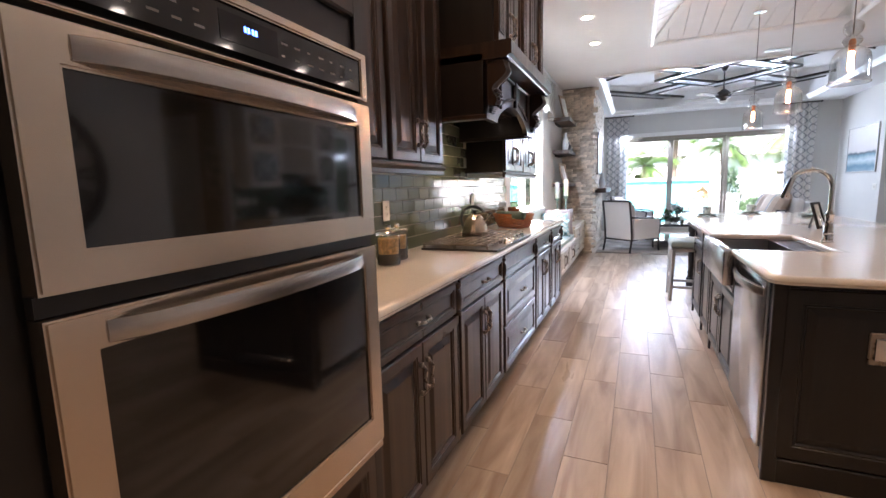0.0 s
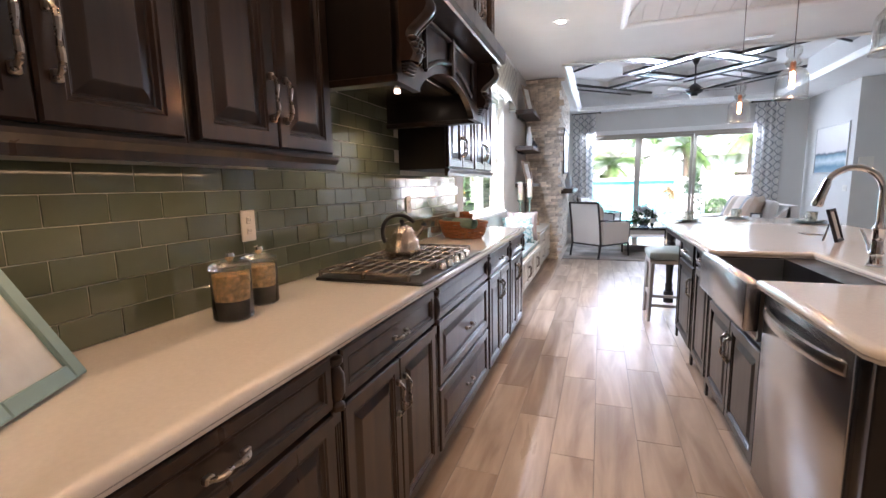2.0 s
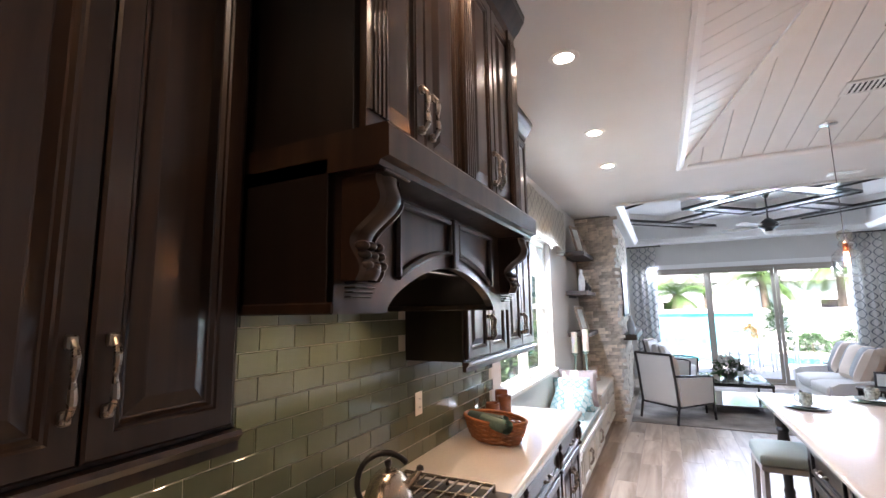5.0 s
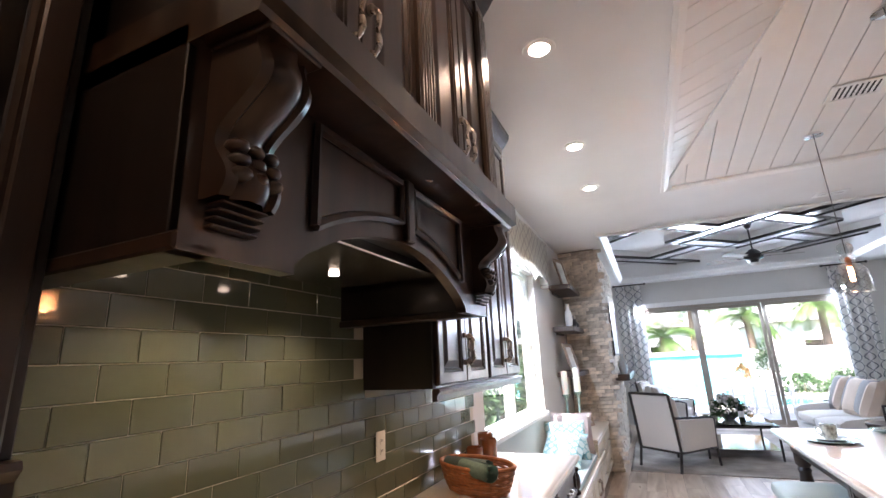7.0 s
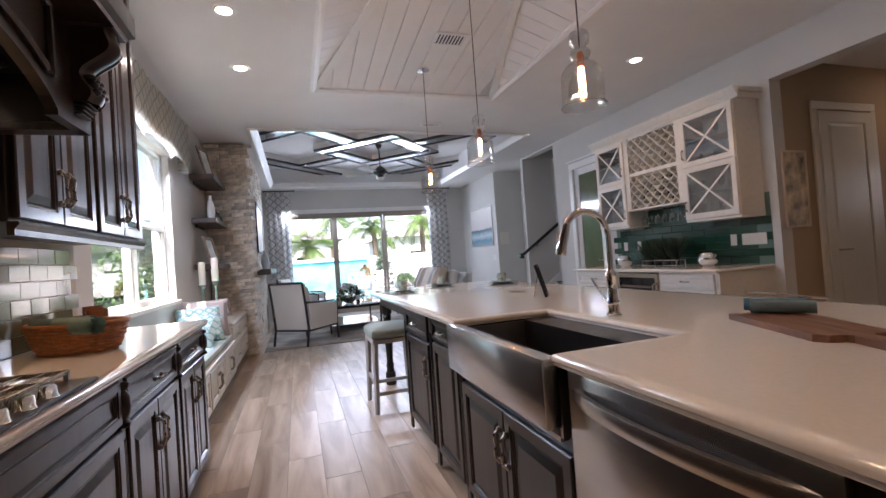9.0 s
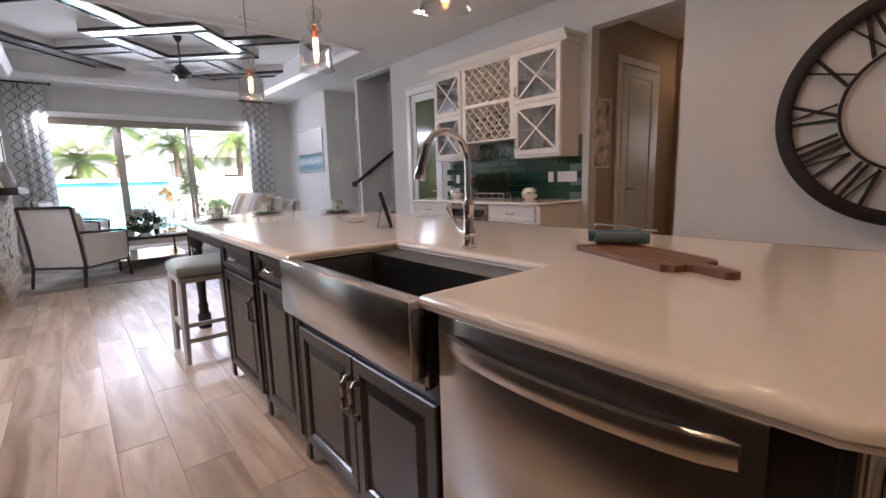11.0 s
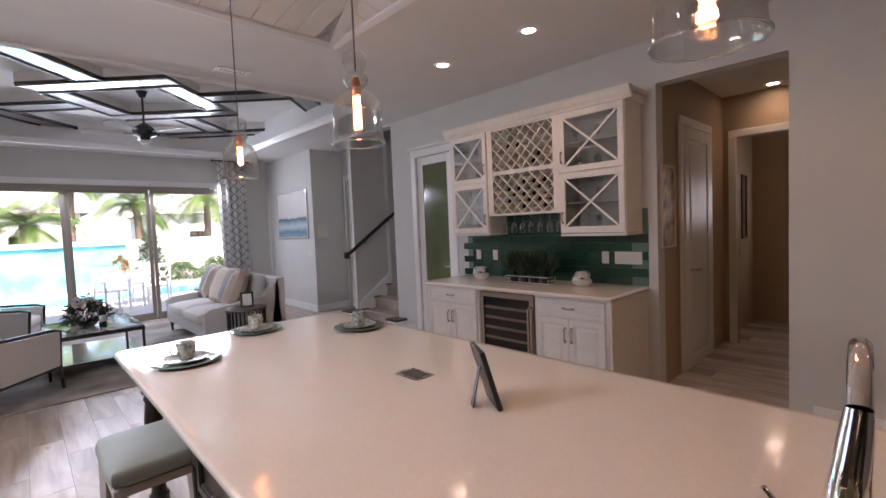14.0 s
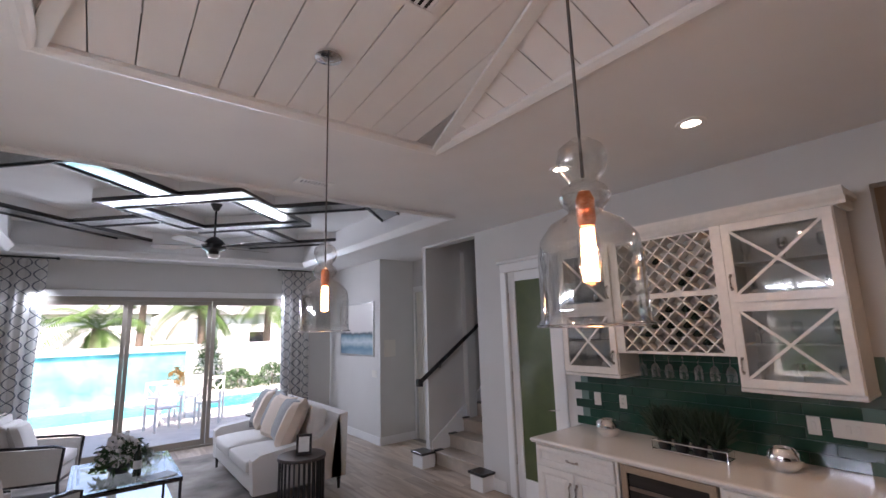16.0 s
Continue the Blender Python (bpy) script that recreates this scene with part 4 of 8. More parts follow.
for x, y in ((RX0, RY0), (RX1, RY0), (RX0, RY1), (RX1, RY1)):
    way = Vector((x - 1.5, y - 5.04, 0)).normalized() * 0.075
    bm_tube(bm, [(1.5 + way.x, 5.04 + way.y, 0.692), (x, y, 0.692)], 0.003, 6)
    bm_tube(bm, [(x * 0.9 + 0.15, y * 0.9 + 0.504, 0.671), (x * 0.9 + 0.15, y * 0.9 + 0.504, 0.7)], 0.006, 8)
for k in range(1, 7):
    y = 5.37 - k * 0.03
    bm_tube(bm, [(RX0, y, 0.688), (RX1, y, 0.688)], 0.0018, 5)
part("wires", bm, CHROME, rack, smooth=True)
faucet = thing("kitchen_faucet", "tall polished chrome gooseneck faucet behind the island sink", "faucet", "", (1.767, 5.05, CT))
part("base", lathe([(0.032, 0), (0.032, 0.006), (0.026, 0.012), (0.024, 0.05), (0.028, 0.055), (0.028, 0.062), (0.022, 0.07), (0.02, 0.16), (0.024, 0.165), (0.024, 0.175), (0.016, 0.185), (0.013, 0.2)], n=20), CHROME, faucet, smooth=True)
pts = [(0, 0, 0.19), (0, 0, 0.27)] + [(-0.11 + 0.11 * math.cos(a), -0.01 * (1 - math.cos(a)) / 2, 0.33 + 0.11 * math.sin(a)) for a in np.linspace(0, math.pi * 0.82, 14)]
part("neck", tube(pts, 0.013, 12), CHROME, faucet, smooth=True)
e = Vector(pts[-1])
part("spray_head", bm_tube(bmesh.new(), [e, e + Vector((-0.006, 0.002, -0.03)), e + Vector((-0.018, 0.006, -0.07)), e + Vector((-0.028, 0.009, -0.11)), e + Vector((-0.03, 0.01, -0.12))], [0.014, 0.017, 0.019, 0.023, 0.02], 14), CHROME, faucet, smooth=True)
part("lever", bm_tube(bmesh.new(), [(0, 0.02, 0.06), (0, 0.05, 0.065), (0, 0.08, 0.1), (-0.01, 0.12, 0.155)], [0.014, 0.011, 0.006, 0.005], 10), CHROME, faucet, smooth=True)
dw = thing("dishwasher", "stainless steel dishwasher with a curved bar handle, built into the island", "dishwasher", "", (0, 0, 0))
DY0, DY1 = 3.925, 4.58
part("door", box(IFX - 0.03, IFX + 0.02, DY0, DY1, 0.11, TOP - 0.006, 0.004, 2), STEEL_COOL, dw, smooth=True)
part("body", box(IFX + 0.021, 1.558, DY0, DY1 - 0.075, 0.05, TOP - 0.01), BLACK, dw)
part("toe_panel", box(IFX + 0.05, 1.5, DY0 + .01, DY1 - .08, 0.0, 0.049), BLACK, dw)
bm = bmesh.new()
rings = []
for i in range(15):
    u = i / 14
    y = DY0 + 0.03 + u * (DY1 - DY0 - 0.06)
    x = IFX - 0.032 - 0.045 * math.sin(math.pi * u) ** 0.6
    z = 0.815
    rings.append([bm.verts.new(p) for p in ((x, y, z - 0.02), (x + 0.01, y, z - 0.022), (x + 0.012, y, z + 0.02), (x, y, z + 0.018), (x - 0.005, y, z))])
for a, b in zip(rings, rings[1:]):
    for i in range(5):
        bm.faces.new((a[i], a[(i + 1) % 5], b[(i + 1) % 5], b[i]))
bm.faces.new(rings[0])
bm.faces.new(rings[-1])
part("handle", bm, STEEL, dw, smooth=True)

# ---- kitchen things ----
OUTLET = mat("ivory_plastic", (0.72, 0.69, 0.62), 0.4, var=0)


def outlet(m, gangs=1, switch=False):
    """A wall plate facing -y."""
    t = thing("wall_outlet" if not switch else "light_switch", "ivory plastic outlet plate on the glass tiles" if not switch else "ivory plastic switch plate on the wall", "outlet" if not switch else "switch", "", m)
    w = 0.036 + 0.023 * (gangs - 1) * 2
    part("plate", box(-w, w, -0.005, 0, -0.058, 0.058, 0.003), OUTLET, t)
    for g in range(gangs):
        u = (g - (gangs - 1) / 2) * 0.046
        for s in (-1, 1):
            if switch and s == 1:
                continue
            zz = 0 if switch else s * 0.02
            part("rocker" if switch else "socket", box(u - 0.012, u + 0.012, -0.009, -0.004, zz - (0.026 if switch else 0.013), zz + (0.026 if switch else 0.013), 0.003), OUTLET, t)
            if not switch:
                bm = bmesh.new()
                for k in (-0.005, 0.005):
                    bm_box(bm, u + k - 0.001, u + k + 0.001, -0.0096, -0.008, zz - 0.003, zz + 0.006)
                part("slots", bm, BLACK, t)
    return t


outlet(pose(XL + 0.009, 3.888, 1.18, 0, 0, EAST))
outlet(pose(XL + 0.009, 5.37, 1.19, 0, 0, EAST))

ct = thing("gas_cooktop", "black gas cooktop with iron grates and chrome knobs", "cooktop", "", (0.018, 0.055, 0))
part("base", box(-0.575, -0.07, 4.12, 5.06, CT + 0.001, CT + 0.014, 0.005), BLACK, ct)
for g in range(3):
    y0 = 4.132 + g * 0.306
    bm = bmesh.new()
    z = CT + 0.045
    xe = -0.14
    for k in range(9):
        x = -0.56 + k * (xe + 0.56) / 8
        bm_box(bm, x - 0.004, x + 0.004, y0, y0 + 0.3, z - 0.012, z, 0.002)
    for y in (y0 + 0.005, y0 + 0.15, y0 + 0.295):
        bm_box(bm, -0.565, xe + 0.005, y - 0.005, y + 0.005, z - 0.013, z + 0.001, 0.002)
    for x in (-0.56, -0.35, xe):
        for y in (y0 + 0.01, y0 + 0.29):
            bm_box(bm, x - 0.006, x + 0.006, y - 0.006, y + 0.006, CT + 0.012, z - 0.008)
    part("grate", bm, IRON, ct)
for x, y in ((-0.46, 4.3), (-0.2, 4.3), (-0.36, 4.62), (-0.46, 4.93), (-0.24, 4.93)):
    part("burner", lathe([(0.0, 0.016), (0.03, 0.016), (0.034, 0.01), (0.045, 0.008), (0.048, 0)], (x, y, CT + 0.014), 20), IRON, ct, smooth=True)
for k in range(5):
    part("knob", lathe([(0.0, 0.03), (0.014, 0.03), (0.018, 0.026), (0.02, 0.006), (0.023, 0)], (-0.1, 4.44 + k * 0.1, CT + 0.014), 18), CHROME, ct, smooth=True)

kt = thing("tea_kettle", "ribbed stainless steel tea kettle with black handle on the cooktop grate", "kettle", "", (-0.37, 4.69, CT + 0.047))
bm = bmesh.new()
prof = [(0.0, 0.0), (0.085, 0.0), (0.092, 0.01), (0.09, 0.03), (0.082, 0.07), (0.066, 0.11), (0.048, 0.135), (0.036, 0.142), (0.036, 0.146), (0.0, 0.156)]
bm_lathe(bm, prof, n=48)
for v in bm.verts:
    a = math.atan2(v.co.y, v.co.x)
    rr = math.hypot(v.co.x, v.co.y)
    if rr > 0.04:
        s = 1 + 0.02 * math.cos(16 * a)
        v.co.x *= s
        v.co.y *= s
part("body", bm, STEEL_V, kt, smooth=True)
part("spout", tube([(0.06, 0.03, 0.09), (0.085, 0.045, 0.12), (0.1, 0.052, 0.145)], [0.018, 0.014, 0.011], 12), STEEL_V, kt, smooth=True)
part("spout_cap", lathe([(0, 0.018), (0.012, 0.012), (0.014, 0.0)], (0.1, 0.052, 0.145), 12), BLACK, kt, smooth=True)
part("handle", tube([(-0.07 * math.cos(a) - 0.02 * math.sin(a), -0.075 * math.cos(a) - 0.01, 0.1 + 0.105 * math.sin(a)) for a in np.linspace(-0.3, 2.5, 14)], 0.011, 10), BLACK, kt, "black curved handle", smooth=True)
part("knob", lathe([(0, 0.03), (0.012, 0.026), (0.014, 0.015), (0.007, 0.0)], (0, 0, 0.153), 14), BLACK, kt, smooth=True)

PASTA = mat("dried_pasta", (0.62, 0.42, 0.2), 0.7, var=0.5, scale=60, bump=1.0, bscale=90)
BEANS = mat("dark_beans", (0.02, 0.014, 0.012), 0.5, var=0.5, scale=120, bump=1.0, bscale=150)


def canister(x, y, h, r, low, mid):
    t = thing("storage_jar", "clear glass jar of dark beans and dry pasta on the worktop", "jar", "glass storage jars on the worktop", (x, y, CT))
    part("glass", lathe([(0.0, 0.003), (r - 0.008, 0.004), (r - 0.003, 0.01), (r - 0.003, h), (r, h), (r, 0.006), (r - 0.006, 0.0), (0.0, 0.0)], n=28, closed=True), GLASS, t, smooth=True)
    part("beans", lathe([(0, 0.005), (r - 0.006, 0.006), (r - 0.006, low), (0, low + 0.003)], n=24), BEANS, t, smooth=True)
    part("pasta", lathe([(0, low + 0.004), (r - 0.006, low + 0.001), (r - 0.006, mid), (0, mid + 0.006)], n=24), PASTA, t, smooth=True)
    lid = part("lid", lathe([(0, h + 0.026), (r * 0.7, h + 0.024), (r + 0.002, h + 0.014), (r + 0.002, h + 0.002), (r - 0.008, h + 0.001), (0, h + 0.001)], n=28), GLASS, t, smooth=True)
    part("knob", lathe([(0, 0.03), (0.014, 0.024), (0.016, 0.014), (0.008, 0.0)], (0, 0, h + 0.026), 14), CHROME, lid, smooth=True)
    return t


canister(-0.52, 3.81, 0.15, 0.058, 0.062, 0.135)
canister(-0.47, 3.63, 0.155, 0.06, 0.06, 0.14)


def picture_frame(name, label, w, h, m, frame_mat, pic_mat, b=0.025, mount=None, easel=False):
    """A framed picture standing in the xz plane, its face along -y."""
    t = thing(name, label, "picture frame", "", m)
    bm = bmesh.new()
    for x0, x1, z0, z1 in ((-w / 2, -w / 2 + b, 0, h), (w / 2 - b, w / 2, 0, h), (-w / 2 + b, w / 2 - b, 0, b), (-w / 2 + b, w / 2 - b, h - b, h)):
        bm_box(bm, x0, x1, -0.012, 0.006, z0, z1, 0.003)
    part("frame", bm, frame_mat, t)
    part("picture", box(-w / 2 + b, w / 2 - b, -0.002, 0.004, b, h - b), pic_mat, t)
    part("backing", box(-w / 2 + b, w / 2 - b, 0.0042, 0.0058, b, h - b), BLACK, t)
    if mount:
        mb = min(w, h) * 0.12
        bm = bmesh.new()
        for x0, x1, z0, z1 in ((-w / 2 + b, -w / 2 + b + mb, b, h - b), (w / 2 - b - mb, w / 2 - b, b, h - b), (-w / 2 + b + mb, w / 2 - b - mb, b, b + mb), (-w / 2 + b + mb, w / 2 - b - mb, h - b - mb, h - b)):
            bm_box(bm, x0, x1, -0.005, -0.002, z0, z1)
        part("mount", bm, mount, t)
    if easel:
        bm = bmesh.new()
        prism(bm, [(-0.02, 0.0), (0.02, 0.0), (0.012, h * 0.7), (-0.012, h * 0.7)], 0.0, 0.004, lambda u, y, v: (u, 0.004 + y + (h * 0.7 - v) * 0.55, v))
        part("easel_back", bm, frame_mat, t)
    return t


PAPER = mat("pale_print", (0.7, 0.72, 0.7), 0.5, var=0.25, scale=6)
AQUA_FRAME = mat("aqua_painted_frame", (0.25, 0.38, 0.36), 0.4, var=0.1)
picture_frame("photo_frame", "pale aqua photo frame leaning on the tiles beside the ovens", 0.24, 0.3, pose(-0.40, 3.08, CT + 0.004, -30, 0, 118), AQUA_FRAME, PAPER, 0.035)

WICKER = mat("orange_wicker", (0.36, 0.13, 0.045), 0.5, var=0.3, scale=40, bump=0.5, bscale=120)
bk = thing("wicker_basket", "oval orange-brown wicker basket holding rolled towels, on the worktop", "basket", "", pose(-0.39, 5.85, CT, 0, 0, 65))


def oval(rx, ry, z, n=40):
    return [(rx * math.cos(2 * math.pi * i / n), ry * math.sin(2 * math.pi * i / n), z) for i in range(n + 1)]


for k in range(9):
    f = 0.78 + 0.22 * (k / 8) ** 0.7
    pts = [(x, y, z + 0.003 * math.sin(i * math.pi / 2 + k * math.pi)) for i, (x, y, z) in enumerate(oval(0.125 * f, 0.215 * f, 0.008 + k * 0.0125))]
    part("weave", tube(pts, 0.0072, 6), WICKER, bk, smooth=True)
part("rim", tube(oval(0.127, 0.218, 0.122), 0.01, 8), WICKER, bk, smooth=True)
part("base", lathe([(0, 0.0), (0.08, 0.0), (0.08, 0.008), (0, 0.008)], n=24), WICKER, bk, m=Matrix.Diagonal((1.05, 1.8, 1, 1)))
TEAL = mat("dusty_teal_cloth", (0.16, 0.24, 0.24), 0.95, var=0.1, scale=60, bump=0.4, bscale=300)
MINT = mat("mint_cloth", (0.28, 0.42, 0.38), 0.95, var=0.1, scale=60, bump=0.4, bscale=300)


def rolled_towel(m, mtl, label, l=0.2, r=0.042):
    t = thing("rolled_towel", label, "towel", "", m)
    pts = []
    n = 60
    prof = [((r * (0.18 + 0.82 * i / n)) * math.cos(i * 0.33), (r * (0.18 + 0.82 * i / n)) * math.sin(i * 0.33)) for i in range(n)]
    bm = bmesh.new()
    a = [bm.verts.new((x, -l / 2, z + r)) for x, z in prof]
    b = [bm.verts.new((x, l / 2, z + r)) for x, z in prof]
    for i in range(n - 1):
        bm.faces.new((a[i], a[i + 1], b[i + 1], b[i]))
    bmesh.ops.solidify(bm, geom=bm.faces[:], thickness=0.005)
    part("cloth", bm, mtl, t, smooth=True)
    return t


rolled_towel(pose(-0.42, 5.80, CT + 0.075, 0, 8, 75), TEAL, "dusty teal cloth rolled up in the wicker basket", 0.24, 0.045)
rolled_towel(pose(-0.34, 5.73, CT + 0.08, 0, -6, 55), MINT, "mint green cloth rolled up in the wicker basket", 0.22, 0.042)
AMBER = mat("amber_candle_glass", (0.22, 0.07, 0.025), 0.12, var=0.2, scale=30, coat=0.6)
for x, y, h in ((-0.53, 6.2, 0.13), (-0.5, 6.36, 0.15), (-0.57, 6.5, 0.16)):
    t = thing("candle_jar", "amber brown glass candle jar on the worktop behind the basket", "candle", "amber candle jars on the worktop", (x, y, CT))
    part("glass", lathe([(0, 0), (0.045, 0), (0.048, 0.006), (0.048, h), (0.043, h), (0.043, h * 0.7), (0, h * 0.7)], n=24), AMBER, t, smooth=True)
    part("wick", cyl((0, 0, h * 0.7), (0, 0, h * 0.7 + 0.014), 0.0015, n=6), BLACK, t)

# island things
def place_setting(x, y, turn):
    sage = SAGE_CERAMIC
    c = thing("charger_plate", "sage green ceramic charger plate on the island worktop", "plate", "charger plates on the island", (x, y, CT))
    part("dish", lathe([(0, 0.004), (0.1, 0.004), (0.115, 0.008), (0.155, 0.014), (0.158, 0.017), (0.155, 0.018), (0.112, 0.012), (0, 0.009)], n=40, closed=True), sage, c, smooth=True)
    s = thing("salad_plate", "white plate with grey-green rim pattern on the charger plate", "plate", "salad plates on the island", (x, y, CT + 0.012))
    part("dish", lathe([(0, 0.0), (0.07, 0.0), (0.105, 0.012), (0.106, 0.015), (0.07, 0.005), (0, 0.005)], n=36, closed=True), PATTERNED, s, smooth=True)
    k = thing("coffee_cup", "patterned grey-green and white coffee cup on the salad plate", "cup", "coffee cups on the island", pose(x, y, CT + 0.019, 0, 0, turn))
    part("bowl", lathe([(0, 0), (0.03, 0), (0.033, 0.006), (0.04, 0.02), (0.043, 0.085), (0.039, 0.085), (0.036, 0.02), (0, 0.012)], n=28, closed=True), PATTERNED, k, smooth=True)
    part("handle", tube([(0.038, 0, 0.07), (0.06, 0, 0.068), (0.068, 0, 0.048), (0.058, 0, 0.028), (0.037, 0, 0.024)], 0.0055, 8), PATTERNED, k, smooth=True)


SAGE_CERAMIC = mat("sage_ceramic", (0.13, 0.2, 0.17), 0.15, var=0.12, scale=30, coat=0.5)
PATTERNED = mat("patterned_china", (0.42, 0.46, 0.42), 0.15, var=0.65, scale=55, coat=0.5)
for x, y, a in ((1.43, 7.47, 160), (1.925, 7.88, 30), (2.39, 7.4, 200)):
    place_setting(x, y, a)
picture_frame("easel_photo_frame", "small dark photo frame on an easel back on the island worktop", 0.15, 0.21, pose(2.02, 5.99, CT + 0.001, -16, 0, 56), BLACK, PAPER, 0.02, None, True)
t = thing("worktop_outlet", "flat dark bronze pop-up outlet plate set in the island worktop", "outlet", "", (2.04, 6.44, CT))
part("plate", box(-0.05, 0.05, -0.07, 0.07, 0, 0.003, 0.001), NICKEL, t)
part("lid_seam", box(-0.035, 0.035, -0.05, 0.05, 0.003, 0.0045, 0.0005), mat("bronze_lid", (0.15, 0.13, 0.11), 0.35, 0.8), t)
WALNUT = grained("board_wood", (0.13, 0.06, 0.035), (0.27, 0.13, 0.07), (3, 30, 10), 0.45)
bd = thing("cutting_board", "brown wooden cutting board with a handle on the island worktop", "cutting board", "", pose(1.975, 4.44, CT, 0, 0, 66))
bm = bmesh.new()
prism(bm, [(-0.25, -0.1), (0.16, -0.1), (0.185, -0.075), (0.185, -0.035), (0.2, -0.025), (0.3, -0.025), (0.31, -0.012), (0.31, 0.012), (0.3, 0.025), (0.2, 0.025), (0.185, 0.035), (0.185, 0.075), (0.16, 0.1), (-0.25, 0.1)], 0.0, 0.02, lambda u, y, v: (-u, v, y))
part("board", bm, WALNUT, bd)
t = rolled_towel(pose(2.12, 4.64, CT + 0.021, 0, 0, 36), mat("blue_grey_towel", (0.16, 0.33, 0.44), 0.95, var=0.12, scale=80, bump=0.5, bscale=300), "blue-grey towel rolled up on the cutting board", 0.18, 0.026)
t = rolled_towel(pose(2.085, 4.59, CT + 0.021, 0, 0, 36), mat("pale_blue_towel", (0.3, 0.42, 0.46), 0.95, var=0.12, scale=80, bump=0.5, bscale=300), "pale blue towel rolled up on the cutting board", 0.18, 0.026)
t = thing("serving_spoon", "polished steel serving spoon lying across the rolled towels", "spoon", "", pose(2.1, 4.6, CT + 0.082, 0, 8, -20))
part("handle", tube([(-0.12, 0, 0), (0, 0, 0.004), (0.09, 0, 0)], [0.006, 0.003, 0.003], 8), CHROME, t, smooth=True)
part("bowl", soft_pad(0.085, 0.15, -0.02, 0.02, -0.004, 0.004, 0.004), CHROME, t, smooth=True)

t = thing("island_outlet", "brown metal outlet cover on the wooden end panel of the island", "outlet", "", (1.575, 3.842, 0.64))
part("cover", box(-0.035, 0.035, -0.012, 0, -0.065, 0.065, 0.004), NICKEL, t)
part("flap", box(-0.02, 0.02, -0.018, -0.0125, -0.045, 0.045, 0.003), CHROME, t)

# counter stool
st = thing("counter_stool", "greige wooden counter stool with padded sage leather seat at the island", "stool", "", (1.245, 7.265, 0))
part("seat", soft_pad(-0.2, 0.2, -0.22, 0.22, 0.585, 0.675, 0.04, 0.012), FABRIC_SAGE, st, smooth=True)
part("seat_frame", box(-0.185, 0.185, -0.2, 0.2, 0.55, 0.586, 0.003), GREY_PAINT_WOOD, st)
for sx in (-1, 1):
    for sy in (-1, 1):
        part("leg", bm_tube(bmesh.new(), [(sx * 0.18, sy * 0.2, 0), (sx * 0.165, sy * 0.185, 0.56)], [0.02, 0.026], 4), GREY_PAINT_WOOD, st)
    part("stretcher", box(sx * 0.17 - 0.011, sx * 0.17 + 0.011, -0.18, 0.18, 0.22, 0.25, 0.003), GREY_PAINT_WOOD, st)
for sy in (-1, 1):
    part("stretcher", box(-0.165, 0.165, sy * 0.19 - 0.011, sy * 0.19 + 0.011, 0.14, 0.17, 0.003), GREY_PAINT_WOOD, st)


# pendants
COPPER = mat("copper_socket", (0.7, 0.25, 0.12), 0.3, 1.0, var=0.05)
CORD = mat("grey_cord", (0.12, 0.11, 0.1), 0.6, var=0)
THIN = bpy.data.materials.new("thin_blown_glass")
THIN.use_nodes = True
nt = THIN.node_tree
nt.nodes.clear()
out = nt.nodes.new("ShaderNodeOutputMaterial")
tr, gl, mx, fr = nt.nodes.new("ShaderNodeBsdfTransparent"), nt.nodes.new("ShaderNodeBsdfGlossy"), nt.nodes.new("ShaderNodeMixShader"), nt.nodes.new("ShaderNodeLayerWeight")
gl.inputs["Roughness"].default_value = 0.03
tr.inputs["Color"].default_value = (0.93, 0.95, 0.95, 1)
fr.inputs["Blend"].default_value = 0.42
sc = nt.nodes.new("ShaderNodeMapRange")
sc.inputs[3].default_value, sc.inputs[4].default_value = 0.11, 0.95
nt.links.new(fr.outputs["Facing"], sc.inputs[0])
nt.links.new(sc.outputs[0], mx.inputs[0])
nt.links.new(tr.outputs[0], mx.inputs[1])
nt.links.new(gl.outputs[0], mx.inputs[2])
nt.links.new(mx.outputs[0], out.inputs[0])


